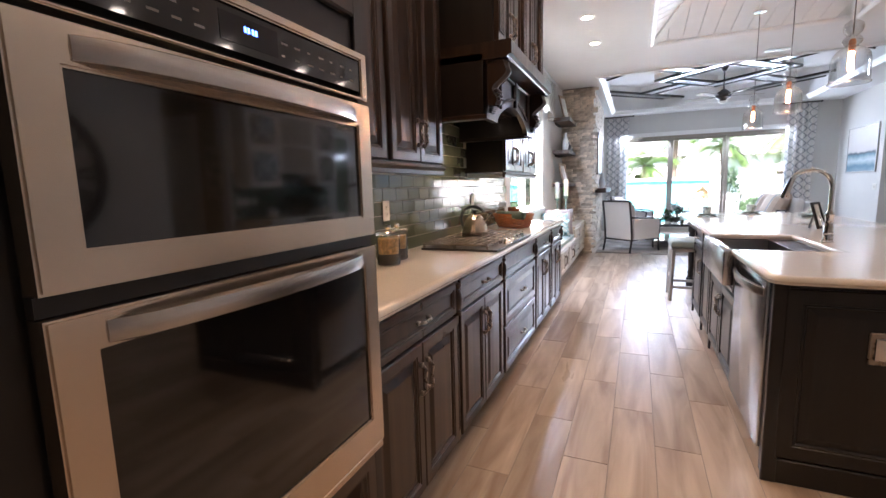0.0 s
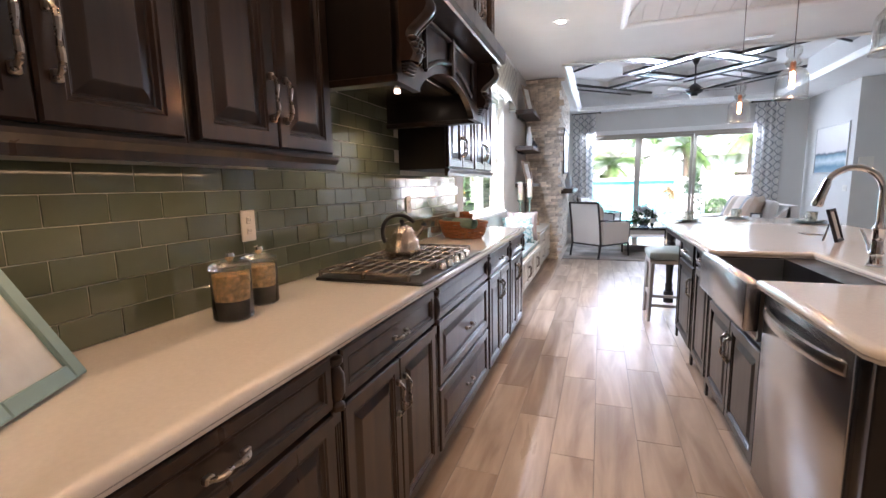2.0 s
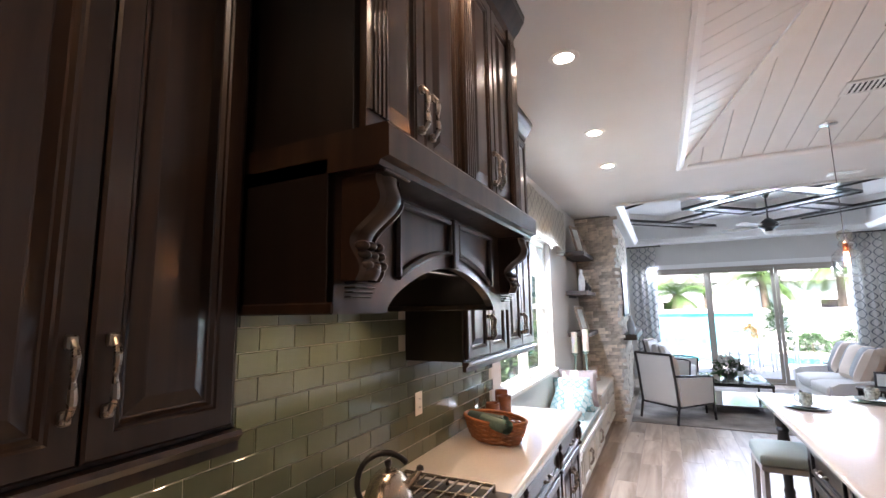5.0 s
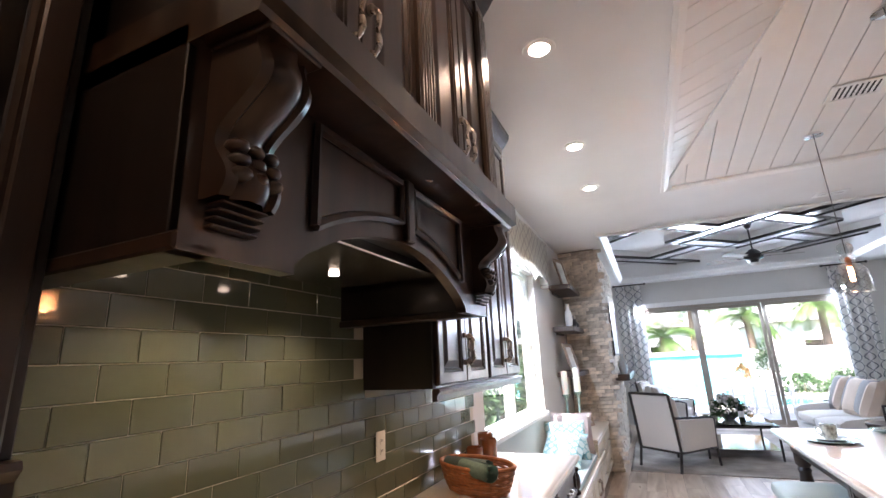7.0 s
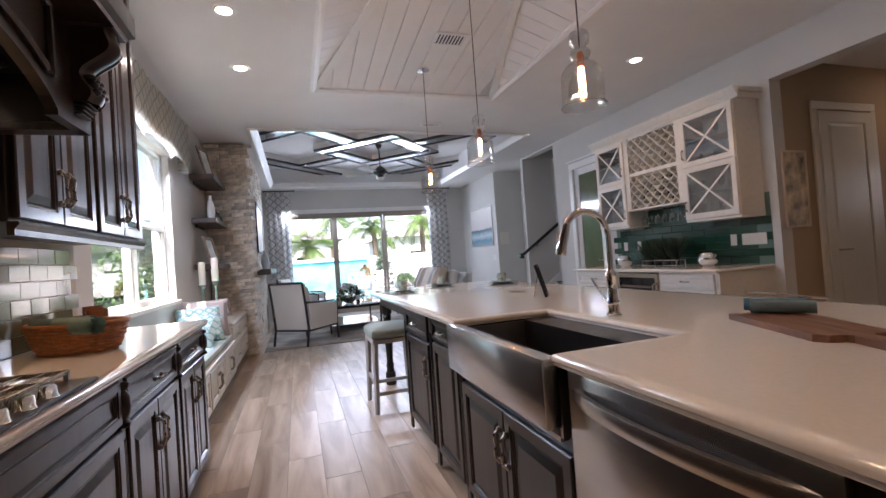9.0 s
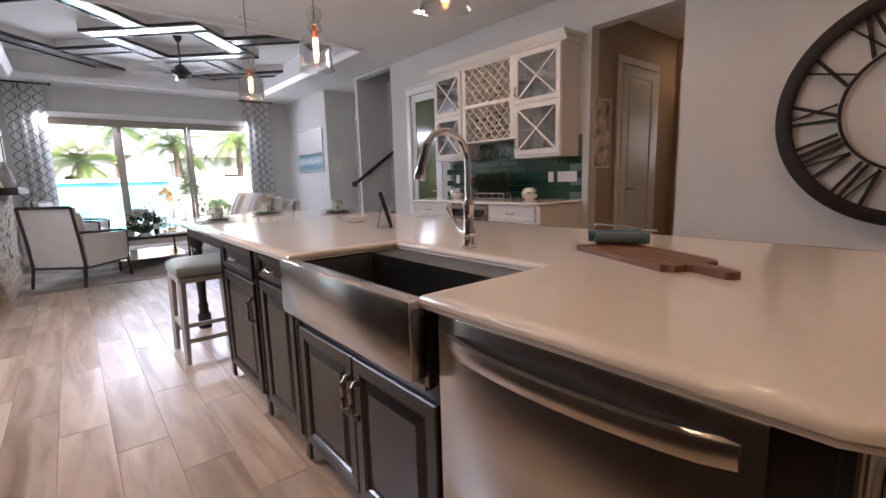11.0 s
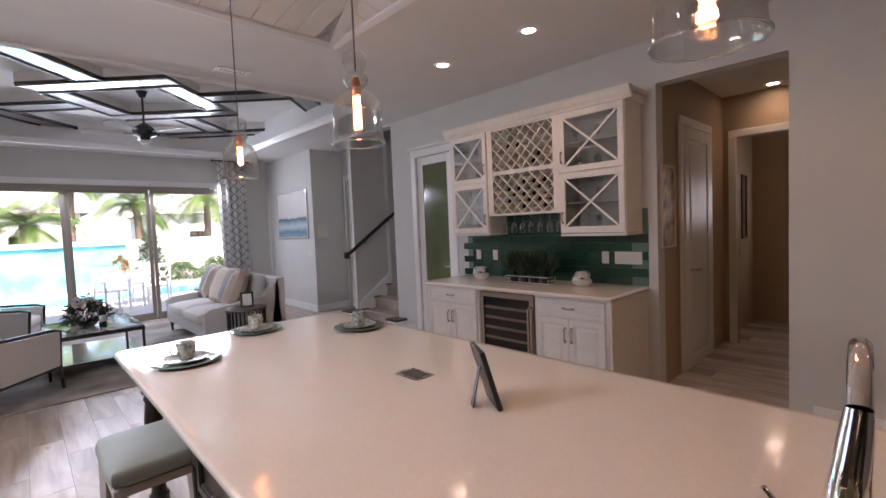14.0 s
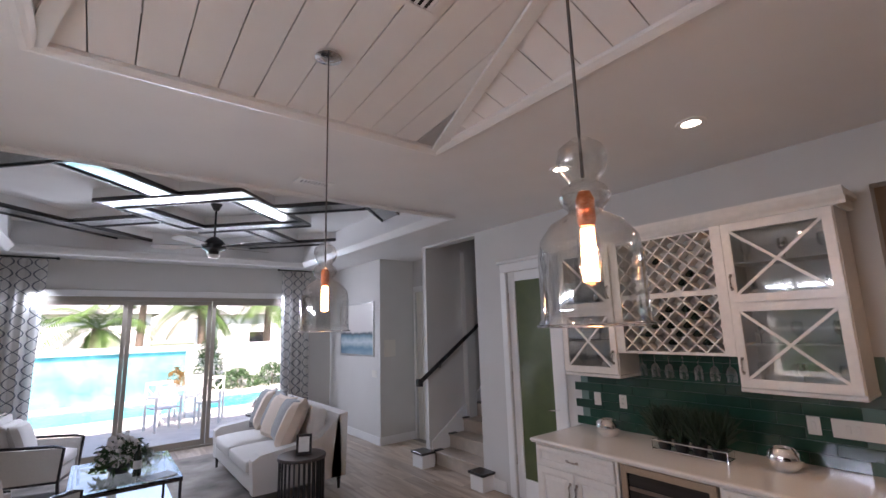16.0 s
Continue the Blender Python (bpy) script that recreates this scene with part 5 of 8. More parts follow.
def pendant(x, y, zc, zb=1.877):
    t = thing("pendant_light", "clear blown-glass pendant lamp, lit filament bulb, over the island", "pendant light", "pendant lights over the island", (x, y, 0))
    part("canopy", lathe([(0, 0.02), (0.055, 0.018), (0.062, 0.0), (0.0, -0.008)], (0, 0, zc - 0.02), 24), CHROME, t, smooth=True)
    part("cord", cyl((0, 0, zb + 0.29), (0, 0, zc - 0.02), 0.0035, n=8), CORD, t)
    prof = [(0.105, 0.0), (0.1, 0.012), (0.098, 0.03), (0.098, 0.13), (0.092, 0.165), (0.07, 0.195), (0.036, 0.215), (0.032, 0.222), (0.045, 0.235), (0.05, 0.25), (0.042, 0.268), (0.028, 0.278), (0.03, 0.284), (0.044, 0.3), (0.05, 0.325), (0.044, 0.35), (0.024, 0.366), (0.016, 0.372)]
    part("shade", lathe(prof, (0, 0, zb), 36, True), THIN, t, "clear bell-shaped glass shade", smooth=True)
    part("shade_rim", tube(oval(0.105, 0.105, zb, 36), 0.003, 6), GLASS, t, smooth=True)
    part("socket", lathe([(0, 0.1), (0.012, 0.1), (0.018, 0.085), (0.018, 0.04), (0.014, 0.03), (0, 0.03)], (0, 0, zb + 0.16), 18), COPPER, t, smooth=True)
    b = part("bulb", lathe([(0.012, 0.12), (0.016, 0.11), (0.021, 0.09), (0.021, 0.03), (0.016, 0.006), (0, 0.0)], (0, 0, zb + 0.075), 18, True), THIN, t, smooth=True)
    bm = bmesh.new()
    for k in range(6):
        a = k * math.pi / 3
        bm_tube(bm, [(0.01 * math.cos(a), 0.01 * math.sin(a), zb + 0.085), (0.008 * math.cos(a + .5), 0.008 * math.sin(a + .5), zb + 0.185)], 0.0055, 6)
    part("filament", bm, BULB, b, "glowing orange filament")
    lamp("pendant_lamp", "POINT", 7, Matrix.Translation((x, y, zb + 0.11)), (1, 0.5, 0.22), 0.02)




def vault_z(x, y):
    return CEIL + 0.02 + min((vy1 - y) * VK_FAR, (x - vx0) * VK_L)


for x, y in ((1.873, 5.28), (1.873, 6.52), (1.873, 7.81)):
    pendant(x, y, vault_z(x, y))

# vents
def register(m, w, d, slats=9):
    t = thing("ceiling_vent", "white metal ceiling air vent with angled slats", "vent", "", m)
    bm = bmesh.new()
    for x0, x1, y0, y1 in ((-w / 2, w / 2, -d / 2, -d / 2 + 0.025), (-w / 2, w / 2, d / 2 - 0.025, d / 2), (-w / 2, -w / 2 + 0.025, -d / 2 + 0.025, d / 2 - 0.025), (w / 2 - 0.025, w / 2, -d / 2 + 0.025, d / 2 - 0.025)):
        bm_box(bm, x0, x1, y0, y1, -0.012, 0.0, 0.002)
    part("frame", bm, TRIM, t)
    part("backing", box(-w / 2 + 0.02, w / 2 - 0.02, -d / 2 + 0.02, d / 2 - 0.02, -0.002, 0.0), BLACK, t)
    for k in range(slats):
        x = -w / 2 + 0.035 + k * (w - 0.07) / (slats - 1)
        s = part("slat", box(-0.007, 0.007, -d / 2 + 0.025, d / 2 - 0.025, -0.001, 0.001), TRIM, t)
        s.location, s.rotation_euler = (x, 0, -0.008), (0, radians(38), 0)


register(Matrix.Translation((1.98, 7.27, CEIL + 0.016 + (vy1 - 7.27) * VK_FAR)) @ Euler((-math.atan(VK_FAR), 0, 0)).to_matrix().to_4x4(), 0.32, 0.2)
register(Matrix.Translation((2.42, 9.39, CEIL - 0.001)), 0.3, 0.14, 9)

# window over the seat
wy0, wy1, wz0, wz1 = WIN
VINYL = mat("white_vinyl", (0.75, 0.8, 0.77), 0.35, var=0.01)
win = tagged(new("window_1"), "white double-hung twin window above the window seat", kind="structure")
xw = XL - 0.11
for a, b in ((wy0, 7.68), (7.72, wy1)):
    bm = bmesh.new()
    for y0, y1, z0, z1 in ((a, a + 0.05, wz0, wz1), (b - 0.05, b, wz0, wz1), (a + 0.05, b - 0.05, wz0, wz0 + 0.05), (a + 0.05, b - 0.05, wz1 - 0.05, wz1), (a + 0.05, b - 0.05, 1.66, 1.71)):
        bm_box(bm, xw - 0.03, xw + 0.03, y0, y1, z0, z1, 0.003)
    part("window_frame", bm, VINYL, win)
    for z0, z1 in ((wz0 + 0.05, 1.66), (1.71, wz1 - 0.05)):
        pn = part("pane", box(xw - 0.003, xw + 0.003, a + 0.05, b - 0.05, z0, z1), GLASS, win)
        pn.visible_shadow = False
part("mullion", box(xw - 0.04, xw + 0.05, 7.681, 7.719, wz0, wz1), VINYL, win)
part("window_sill", box(XL - 0.08, XL + 0.03, wy0 - 0.03, wy1 + 0.03, wz0 - 0.035, wz0 - 0.001, 0.004), TRIM, win)
LATTICE_V = lattice_mat("trellis_valance_fabric", (0.52, 0.50, 0.44), (0.30, 0.29, 0.26), 0.16, 0.26, "y")
vl = thing("window_valance", "cream trellis-patterned fabric valance with scalloped hem above the window", "valance", "", (0, 0, 0))
bm = bmesh.new()
front = []
n = 72
for i in range(n + 1):
    y = 6.62 + (9.0 - 6.62) * i / n
    u = (i / n * 3) % 1
    zb = 2.3 + 0.1 * math.sin(math.pi * u) ** 0.6
    x = -0.53 + 0.008 * math.cos(2 * math.pi * u)
    front.append((x, y, zb))
top = [bm.verts.new((x, y, 2.86)) for x, y, z in front]
bot = [bm.verts.new(p) for p in front]
for i in range(n):
    bm.faces.new((top[i], top[i + 1], bot[i + 1], bot[i]))
bmesh.ops.solidify(bm, geom=bm.faces[:], thickness=0.012)
for y in (6.62, 8.988):
    bm_box(bm, XL + 0.001, -0.545, y, y + 0.012, 2.32, 2.86)
part("fabric", bm, LATTICE_V, vl)
part("board", box(XL + 0.001, -0.545, 6.634, 8.986, 2.83, 2.858), TRIM, vl)

# window seat and console
CREAM = mat("cream_cabinet_paint", (0.70, 0.66, 0.57), 0.4, var=0.03, coat=0.15)
for a, b in ((6.75, 7.5), (7.5, 8.24), (8.24, 8.985)):
    w = b - a
    cabinet("window_seat_cabinet", "cream painted low cabinet under the window seat cushion", "cabinet", "low cabinets of the window seat", (-0.2, (a + b) / 2), EAST, w, 0.435, 0, 0.42, [("d", 0.02, w / 2 - 0.002, 0.11, 0.41, "rhigh"), ("d", w / 2 + 0.002, w - 0.02, 0.11, 0.41, "lhigh")], CREAM)
worktop("seat_board", "cream painted seat board on the low window cabinets", XL + 0.001, -0.17, 6.74, 8.99, CREAM, sides="e", z=0.458)
AQUA = mat("aqua_cushion_fabric", (0.42, 0.55, 0.56), 0.9, var=0.06, scale=50, bump=0.3, bscale=300)
cu = thing("seat_cushion", "long pale aqua fabric cushion on the window seat", "cushion", "", (0, 0, 0))
part("pad", soft_pad(XL + 0.02, -0.2, 6.78, 8.97, 0.459, 0.53, 0.03, 0.006, 10), AQUA, cu, smooth=True)
part("piping", tube([(-0.205, 6.8, 0.52), (-0.205, 8.95, 0.52)], 0.005, 6), FABRIC_WHITE, cu)
w = 0.72
for a, b in ((9.0, 9.73), (9.73, 10.46)):
    cabinet("console_cabinet", "cream painted console cabinet with two drawers and bright pulls", "cabinet", "console cabinets beside the stone column", (-0.22, (a + b) / 2), EAST, b - a, 0.41, 0, 0.6, [("w", 0.02, b - a - 0.02, 0.36, 0.585, "c"), ("w", 0.02, b - a - 0.02, 0.115, 0.35, "c")], CREAM, pulls=CHROME)
worktop("console_worktop", "cream painted top board on the console cabinets", XL + 0.001, -0.19, 8.992, 10.47, CREAM, sides="e", z=0.637)


def throw_pillow(m, mtl, label, w=0.45, h=0.45, d=0.16, piping=None, cat="pillow"):
    t = thing("throw_pillow", label, cat, "", m)
    part("cover", pillow_bm(w, h, d), mtl, t, smooth=True)
    if piping:
        r_ = []
        for i in range(41):
            s = i / 40 * 4
            k, f = int(s) % 4, s - int(s)
            a, b = [(-1, 0), (1, 0), (1, 1), (-1, 1)][k], [(-1, 0), (1, 0), (1, 1), (-1, 1)][(k + 1) % 4]
            u, v = a[0] + (b[0] - a[0]) * f, a[1] + (b[1] - a[1]) * f
            r_.append((u * w / 2 * 0.985, 0, v * h))
        part("piping", tube(r_, 0.006, 6), piping, t)
    return t


GREYMAUVE = mat("mauve_grey_fabric", (0.4, 0.36, 0.36), 0.9, var=0.06, scale=60, bump=0.4, bscale=300)
AQUA_STRIPE = lattice_mat("aqua_pattern_fabric", (0.5, 0.62, 0.62), (0.2, 0.42, 0.45), 0.09, 0.14, "x", 0.2)
throw_pillow(pose(-0.42, 8.78, 0.53, -18, 0, 8), GREYMAUVE, "mauve-grey throw pillow on the window seat", 0.44, 0.42)
throw_pillow(pose(-0.4, 8.45, 0.53, -30, 0, 20), AQUA_STRIPE, "aqua patterned throw pillow on the window seat", 0.42, 0.4)
throw_pillow(pose(-0.46, 8.12, 0.53, -45, 0, -15), AQUA_STRIPE, "aqua patterned throw pillow lying on the window seat", 0.42, 0.38)
WAX = mat("ivory_wax", (0.82, 0.78, 0.68), 0.5, var=0.03, Subsurface_Weight=0.2)
MERCURY = mat("sea_green_mercury_glass", (0.42, 0.6, 0.54), 0.12, 0.7, var=0.2, scale=30)
for x, y, h in ((-0.37, 9.18, 0.5), (-0.53, 9.32, 0.46)):
    hold = h - 0.0
    t = thing("candle_holder", "tall sea-green glass candlestick standing on the console", "candle holder", "candlesticks on the console", (x, y, 0.637))
    part("stem", lathe([(0, 0), (0.055, 0), (0.055, 0.012), (0.02, 0.03), (0.015, 0.06), (0.03, 0.085), (0.014, 0.11), (0.013, 0.2), (0.026, 0.23), (0.013, 0.26), (0.014, h - 0.06), (0.045, h - 0.03), (0.048, h - 0.015), (0, h - 0.012)], n=20), MERCURY, t, smooth=True)
    c_ = thing("pillar_candle", "ivory pillar candle on the tall glass candlestick", "candle", "pillar candles on the candlesticks", (x, y, 0.637 + h - 0.014))
    part("wax", lathe([(0, 0), (0.036, 0), (0.037, 0.004), (0.037, 0.262), (0.033, 0.268), (0, 0.262)], n=24), WAX, c_, smooth=True)
    part("wick", cyl((0, 0, 0.26), (0.002, 0, 0.278), 0.0014, n=6), BLACK, c_)
OAK = grained("weathered_oak", (0.2, 0.15, 0.1), (0.42, 0.33, 0.25), (3, 3, 20), 0.6)
picture_frame("console_photo_frame", "small weathered wooden photo frame standing on the console", 0.3, 0.2, pose(-0.4, 9.9, 0.64, -12, 0, 65), OAK, PAPER, 0.04)
DARKSHELF = grained("dark_shelf_wood", (0.04, 0.028, 0.022), (0.1, 0.07, 0.055), (3, 20, 3), 0.5)
for z in (2.37, 1.83, 1.27):
    s = thing("floating_shelf", "thick dark brown floating wooden shelf beside the stone column", "shelf", "floating shelves by the stone column", (0, 0, 0))
    part("board", box(XL + 0.001, -0.37, 9.5, 10.42, z, z + 0.06, 0.004), DARKSHELF, s)
    part("bracket", box(XL + 0.0, XL + 0.02, 9.7, 10.2, z - 0.03, z - 0.001), BLACK, s)
picture_frame("leaning_frame", "tall weathered wooden frame leaning on the upper shelf", 0.28, 0.42, pose(-0.46, 9.85, 2.431, -14, 0, 75), OAK, PAPER, 0.045)
picture_frame("leaning_frame", "tall weathered wooden frame leaning on the lower shelf", 0.26, 0.36, pose(-0.46, 9.8, 1.331, -14, 0, 75), OAK, PAPER, 0.045)
GREYCER = mat("dark_grey_ceramic", (0.07, 0.07, 0.075), 0.3, var=0.2)
for x, y, z, h, r_, mtl, lb in ((-0.48, 10.2, 2.431, 0.24, 0.05, OAK, "brown"), (-0.46, 9.72, 1.891, 0.3, 0.05, mat("white_ceramic", (0.7, 0.7, 0.68), 0.3), "white"), (-0.45, 9.95, 1.891, 0.16, 0.06, GREYCER, "dark grey"), (-0.46, 10.2, 1.891, 0.13, 0.065, GREYCER, "dark grey")):
    t = thing("shelf_vase", f"{lb} vase standing on a dark floating shelf", "vase", "", (x, y, z))
    part("body", lathe([(0, 0), (r_ * .7, 0), (r_, h * 0.3), (r_ * .85, h * 0.6), (r_ * 0.35, h * 0.82), (r_ * 0.45, h), (r_ * 0.35, h), (r_ * 0.25, h * 0.8), (0, h * 0.7)], n=20), mtl, t, smooth=True)

# ---- tray ceiling beams ----
bmat = DARK_BEAM
CXB, CYB, SB = 2.17, 12.0, 1.175
BZ0, BZ1 = 3.33, CEIL + 0.399


def clip_poly(poly, x0, x1, y0, y1):
    for ax, lim, s in ((0, x0, 1), (0, x1, -1), (1, y0, 1), (1, y1, -1)):
        out = []
        for i, p in enumerate(poly):
            q = poly[i - 1]
            dp, dq = s * (p[ax] - lim), s * (q[ax] - lim)
            if (dp >= 0) != (dq >= 0):
                f = dq / (dq - dp)
                out.append((q[0] + f * (p[0] - q[0]), q[1] + f * (p[1] - q[1])))
            if dp >= 0:
                out.append(p)
        poly = out
        if not poly:
            break
    return poly


def beam(p0, p1, q0, q1, name="ceiling_beam"):
    """A beam over the rectangle p0..p1, q0..q1 in the grid turned by 45 degrees, cut off at the tray's sides."""
    pts = []
    for p, q in ((p0, q0), (p1, q0), (p1, q1), (p0, q1)):
        p, q = p * SB, q * SB
        pts.append((CXB + (p - q) / 2, CYB + (p + q) / 2))
    pts = clip_poly(pts, tx0 + 0.002, tx1 - 0.002, ty0 + 0.002, ty1 - 0.002)
    if len(pts) < 3:
        return
    bm = bmesh.new()
    prism(bm, pts, BZ0, BZ0 + 0.035, lambda u, y, v: (u, v, y))
    bmesh.ops.remove_doubles(bm, verts=bm.verts[:], dist=1e-4)
    t = thing("ceiling_beam", "dark-stained wooden beam of the star-patterned tray ceiling", "ceiling beam", "beams of the tray ceiling", (0, 0, 0))
    part("beam", bm, bmat, t)
    bm = bmesh.new()
    prism(bm, pts, BZ0 + 0.036, BZ1, lambda u, y, v: (u, v, y))
    part("painted_box", bm, CEILING, t, "pale painted box above the dark board")
    lo = [Vector((x, y, 0)) for x, y in pts]
    c0 = sum(lo, Vector()) / len(lo)
    bm = bmesh.new()
    for i, a in enumerate(lo):
        b = lo[(i + 1) % len(lo)]
        if (b - a).length > 0.5:
            n_ = Vector(((b - a).y, -(b - a).x, 0)).normalized()
            if n_.dot(a - c0) < 0:
                n_ = -n_
            d = (b - a).normalized()
            v = [a + d * .002, b - d * .002, b - d * .002 + n_ * 0.0 - n_ * 0.02, a + d * .002 - n_ * 0.02]
            prism(bm, [(p.x, p.y) for p in v], BZ0 - 0.014, BZ0 - 0.001, lambda u, y, w_: (u, w_, y))
    part("edge_bead", bm, BLACK, t)


I, O, S, E0, E1 = 0.66, 1.04, 0.2, 2.29, 2.68
for s in (-1, 1):
    beam(*sorted((s * I, s * O)), -O, O)
    beam(-I + .002, I - .002, *sorted((s * (I + .001), s * (O - .001))))
    beam(*sorted((s * (O + .001), s * (E0 - .001))), -S, S)
    beam(-S, S, *sorted((s * (O + .001), s * (E0 - .001))))
    beam(*sorted((s * E0, s * E1)), -4, 4)
    beam(-E0 + .002, E0 - .002, *sorted((s * E0, s * E1)))
# ceiling fan
fan = thing("ceiling_fan", "black ceiling fan with pale blades at rest and a small lamp", "ceiling fan", "", (2.17, 12.0, 0))
FZ = 2.93
part("canopy", lathe([(0, 0), (0.03, 0.0), (0.07, 0.08), (0, 0.08)], (0, 0, BZ1 - 0.08), 20), BLACK, fan, smooth=True)
part("rod", cyl((0, 0, FZ + 0.1), (0, 0, BZ1 - 0.07), 0.013), BLACK, fan)
part("motor", lathe([(0, -0.1), (0.05, -0.1), (0.06, -0.06), (0.13, -0.03), (0.14, 0.02), (0.1, 0.07), (0.04, 0.12), (0, 0.13)], (0, 0, FZ), 28), BLACK, fan, smooth=True)
part("lamp_bowl", lathe([(0, -0.05), (0.05, -0.04), (0.075, 0), (0, 0)], (0, 0, FZ - 0.101), 24), mat("frosted_bowl", (0.85, 0.83, 0.78), 0.3, var=0), fan, smooth=True)
BLADE = mat("pale_fan_blade", (0.5, 0.48, 0.45), 0.4, var=0.1)
for k in range(5):
    a = radians(72 * k + 10)
    bm = prism(bmesh.new(), [(0.2, -0.05), (0.62, -0.075), (0.68, -0.05), (0.7, 0), (0.68, 0.05), (0.62, 0.075), (0.2, 0.05)], -0.004, 0.004, lambda u, y, v: (u, v, y))
    b = part("blade", bm, BLADE, fan)
    b.matrix_local = pose(0, 0, FZ, 0, 0, math.degrees(a)) @ pose(0, 0, 0, 12, 0, 0)
    b = part("blade_arm", box(0.09, 0.24, -0.015, 0.015, -0.009, -0.0045, 0.002), BLACK, fan)
    b.matrix_local = pose(0, 0, FZ, 0, 0, math.degrees(a)) @ pose(0, 0, 0, 12, 0, 0)
for x, y in ((0.9, 10.6), (3.4, 10.6), (0.9, 13.4), (3.4, 13.4)):
    downlight(x, y, TRAY_TOP - 0.001, 16)

# ---- sliding doors and curtains ----
sd = tagged(new("door_1"), "three-panel sliding glass door in taupe metal frames, shut", kind="structure")
TAUPE = mat("taupe_metal", (0.36, 0.32, 0.27), 0.45, var=0.03)
sx = [0.25, 1.47, 2.7, 4.0]
part("track_head", box(0.25, 4.0, YF + 0.02, YF + 0.16, 2.44, 2.499), TAUPE, sd)
part("track_sill", box(0.25, 4.0, YF + 0.02, YF + 0.16, 0.0, 0.03), TAUPE, sd)
for i, (a, b) in enumerate(zip(sx, sx[1:])):
    y = YF + 0.05 + 0.035 * (i % 2)
    bm = bmesh.new()
    for x0, x1, z0, z1 in ((a + 0.002, a + 0.065, 0.032, 2.438), (b - 0.065, b - 0.002, 0.032, 2.438), (a + 0.065, b - 0.065, 0.032, 0.12), (a + 0.065, b - 0.065, 2.37, 2.438)):
        bm_box(bm, x0, x1, y - 0.015, y + 0.015, z0, z1, 0.002)
    part("door_frame", bm, TAUPE, sd)
    pn = part("pane", box(a + 0.065, b - 0.065, y - 0.003, y + 0.003, 0.12, 2.37), GLASS, sd)
    pn.visible_shadow = False
part("door_handle", box(3.95, 3.97, YF - 0.0, YF + 0.03, 1.0, 1.2, 0.004), BLACK, sd)
part("head_casing", box(0.15, 4.1, YF - 0.03, YF - 0.001, 2.5, 2.6, 0.006), TRIM, sd)
def translucent(m, amount):
    """Cloth that lets some light through."""
    nt = m.node_tree
    b = nt.nodes["Principled BSDF"]
    o = next(n for n in nt.nodes if n.type == "OUTPUT_MATERIAL")
    tl, mx = nt.nodes.new("ShaderNodeBsdfTranslucent"), nt.nodes.new("ShaderNodeMixShader")
    nt.links.new(b.inputs["Base Color"].links[0].from_socket, tl.inputs["Color"])
    mx.inputs[0].default_value = amount
    nt.links.new(b.outputs[0], mx.inputs[1])
    nt.links.new(tl.outputs[0], mx.inputs[2])
    nt.links.new(mx.outputs[0], o.inputs[0])
    return m


LATTICE_C = lattice_mat("trellis_curtain_fabric", (0.9, 0.89, 0.87), (0.27, 0.29, 0.32), 0.19, 0.34, "x", 0.1)
translucent(LATTICE_C, 0.45)
BLUEBAND = mat("blue_grey_band_fabric", (0.24, 0.3, 0.35), 0.9, var=0.05, bump=0.3, bscale=300)


def curtain(x0, x1, folds):
    t = thing("curtain", "long trellis-patterned curtain with a blue-grey band at the hem", "curtain", "curtains at the sliding door", (0, 0, 0))
    for nm, z0, z1, mm in (("upper_fabric", 0.62, 3.03, LATTICE_C), ("hem_band", 0.03, 0.618, BLUEBAND)):
        bm = bmesh.new()
        n = folds * 10
        cols = []
        for i in range(n + 1):
            u = i / n
            col = []
            for k in range(7):
                z = z0 + (z1 - z0) * k / 6
                amp = 0.032 * (0.6 + 0.4 * (1 - z / 3))
                col.append(bm.verts.new((x0 + (x1 - x0) * u + 0.01 * math.sin(z * 2 + i), YF - 0.1 - amp * math.cos(2 * math.pi * folds * u), z)))
            cols.append(col)
        for a, b in zip(cols, cols[1:]):
            for k in range(6):
                bm.faces.new((a[k], b[k], b[k + 1], a[k + 1]))
        bmesh.ops.solidify(bm, geom=bm.faces[:], thickness=0.004)
        part(nm, bm, mm, t, smooth=True)


curtain(-0.08, 0.44, 4)
curtain(3.87, 4.42, 4)
for x0, x1 in ((-0.12, 0.55), (3.8, 4.5)):
    t = thing("curtain_rod", "short dark metal curtain rod with ball ends above the curtain", "curtain rod", "curtain rods", (0, 0, 0))
    part("rod", cyl((x0, YF - 0.1, 3.05), (x1, YF - 0.1, 3.05), 0.012), BLACK, t)
    for x in (x0, x1):
        bm = bmesh.new()
        bmesh.ops.create_icosphere(bm, subdivisions=2, radius=0.025, matrix=Matrix.Translation((x, YF - 0.1, 3.05)))
        part("finial", bm, BLACK, t, smooth=True)
    part("bracket", box(x0 + .1, x0 + .12, YF - 0.1, YF - 0.001, 3.03, 3.05), BLACK, t)

# baseboards
BB = []
for nm, b_ in (("a", (XR - 0.014, XR - 0.001, -2, 5.46)), ("b", (XR - 0.014, XR - 0.001, 9.9, 10.2)), ("c", (XR - 0.036, XR - 0.021, 12.75, YF)), ("f", (4.02, XR - 0.04, YF - 0.016, YF - 0.001)), ("g", (XR - .03, 5.59, 12.735, 12.749)), ("h", (5.585, 5.599, 12.71, 12.73)), ("k", (5.585, 5.599, 11.53, 11.99))):
    structure("baseboard", box(*b_, 0.0, 0.13, 0.003), TRIM, "white painted baseboard")

# ---- stone column and fireplace wall ----
col = thing("stone_column", "beige and grey ledger stone clad chimney wall with stacked thin stones", "stone wall", "", (0, 0, 0))
SXF, SY = -0.09, 10.5
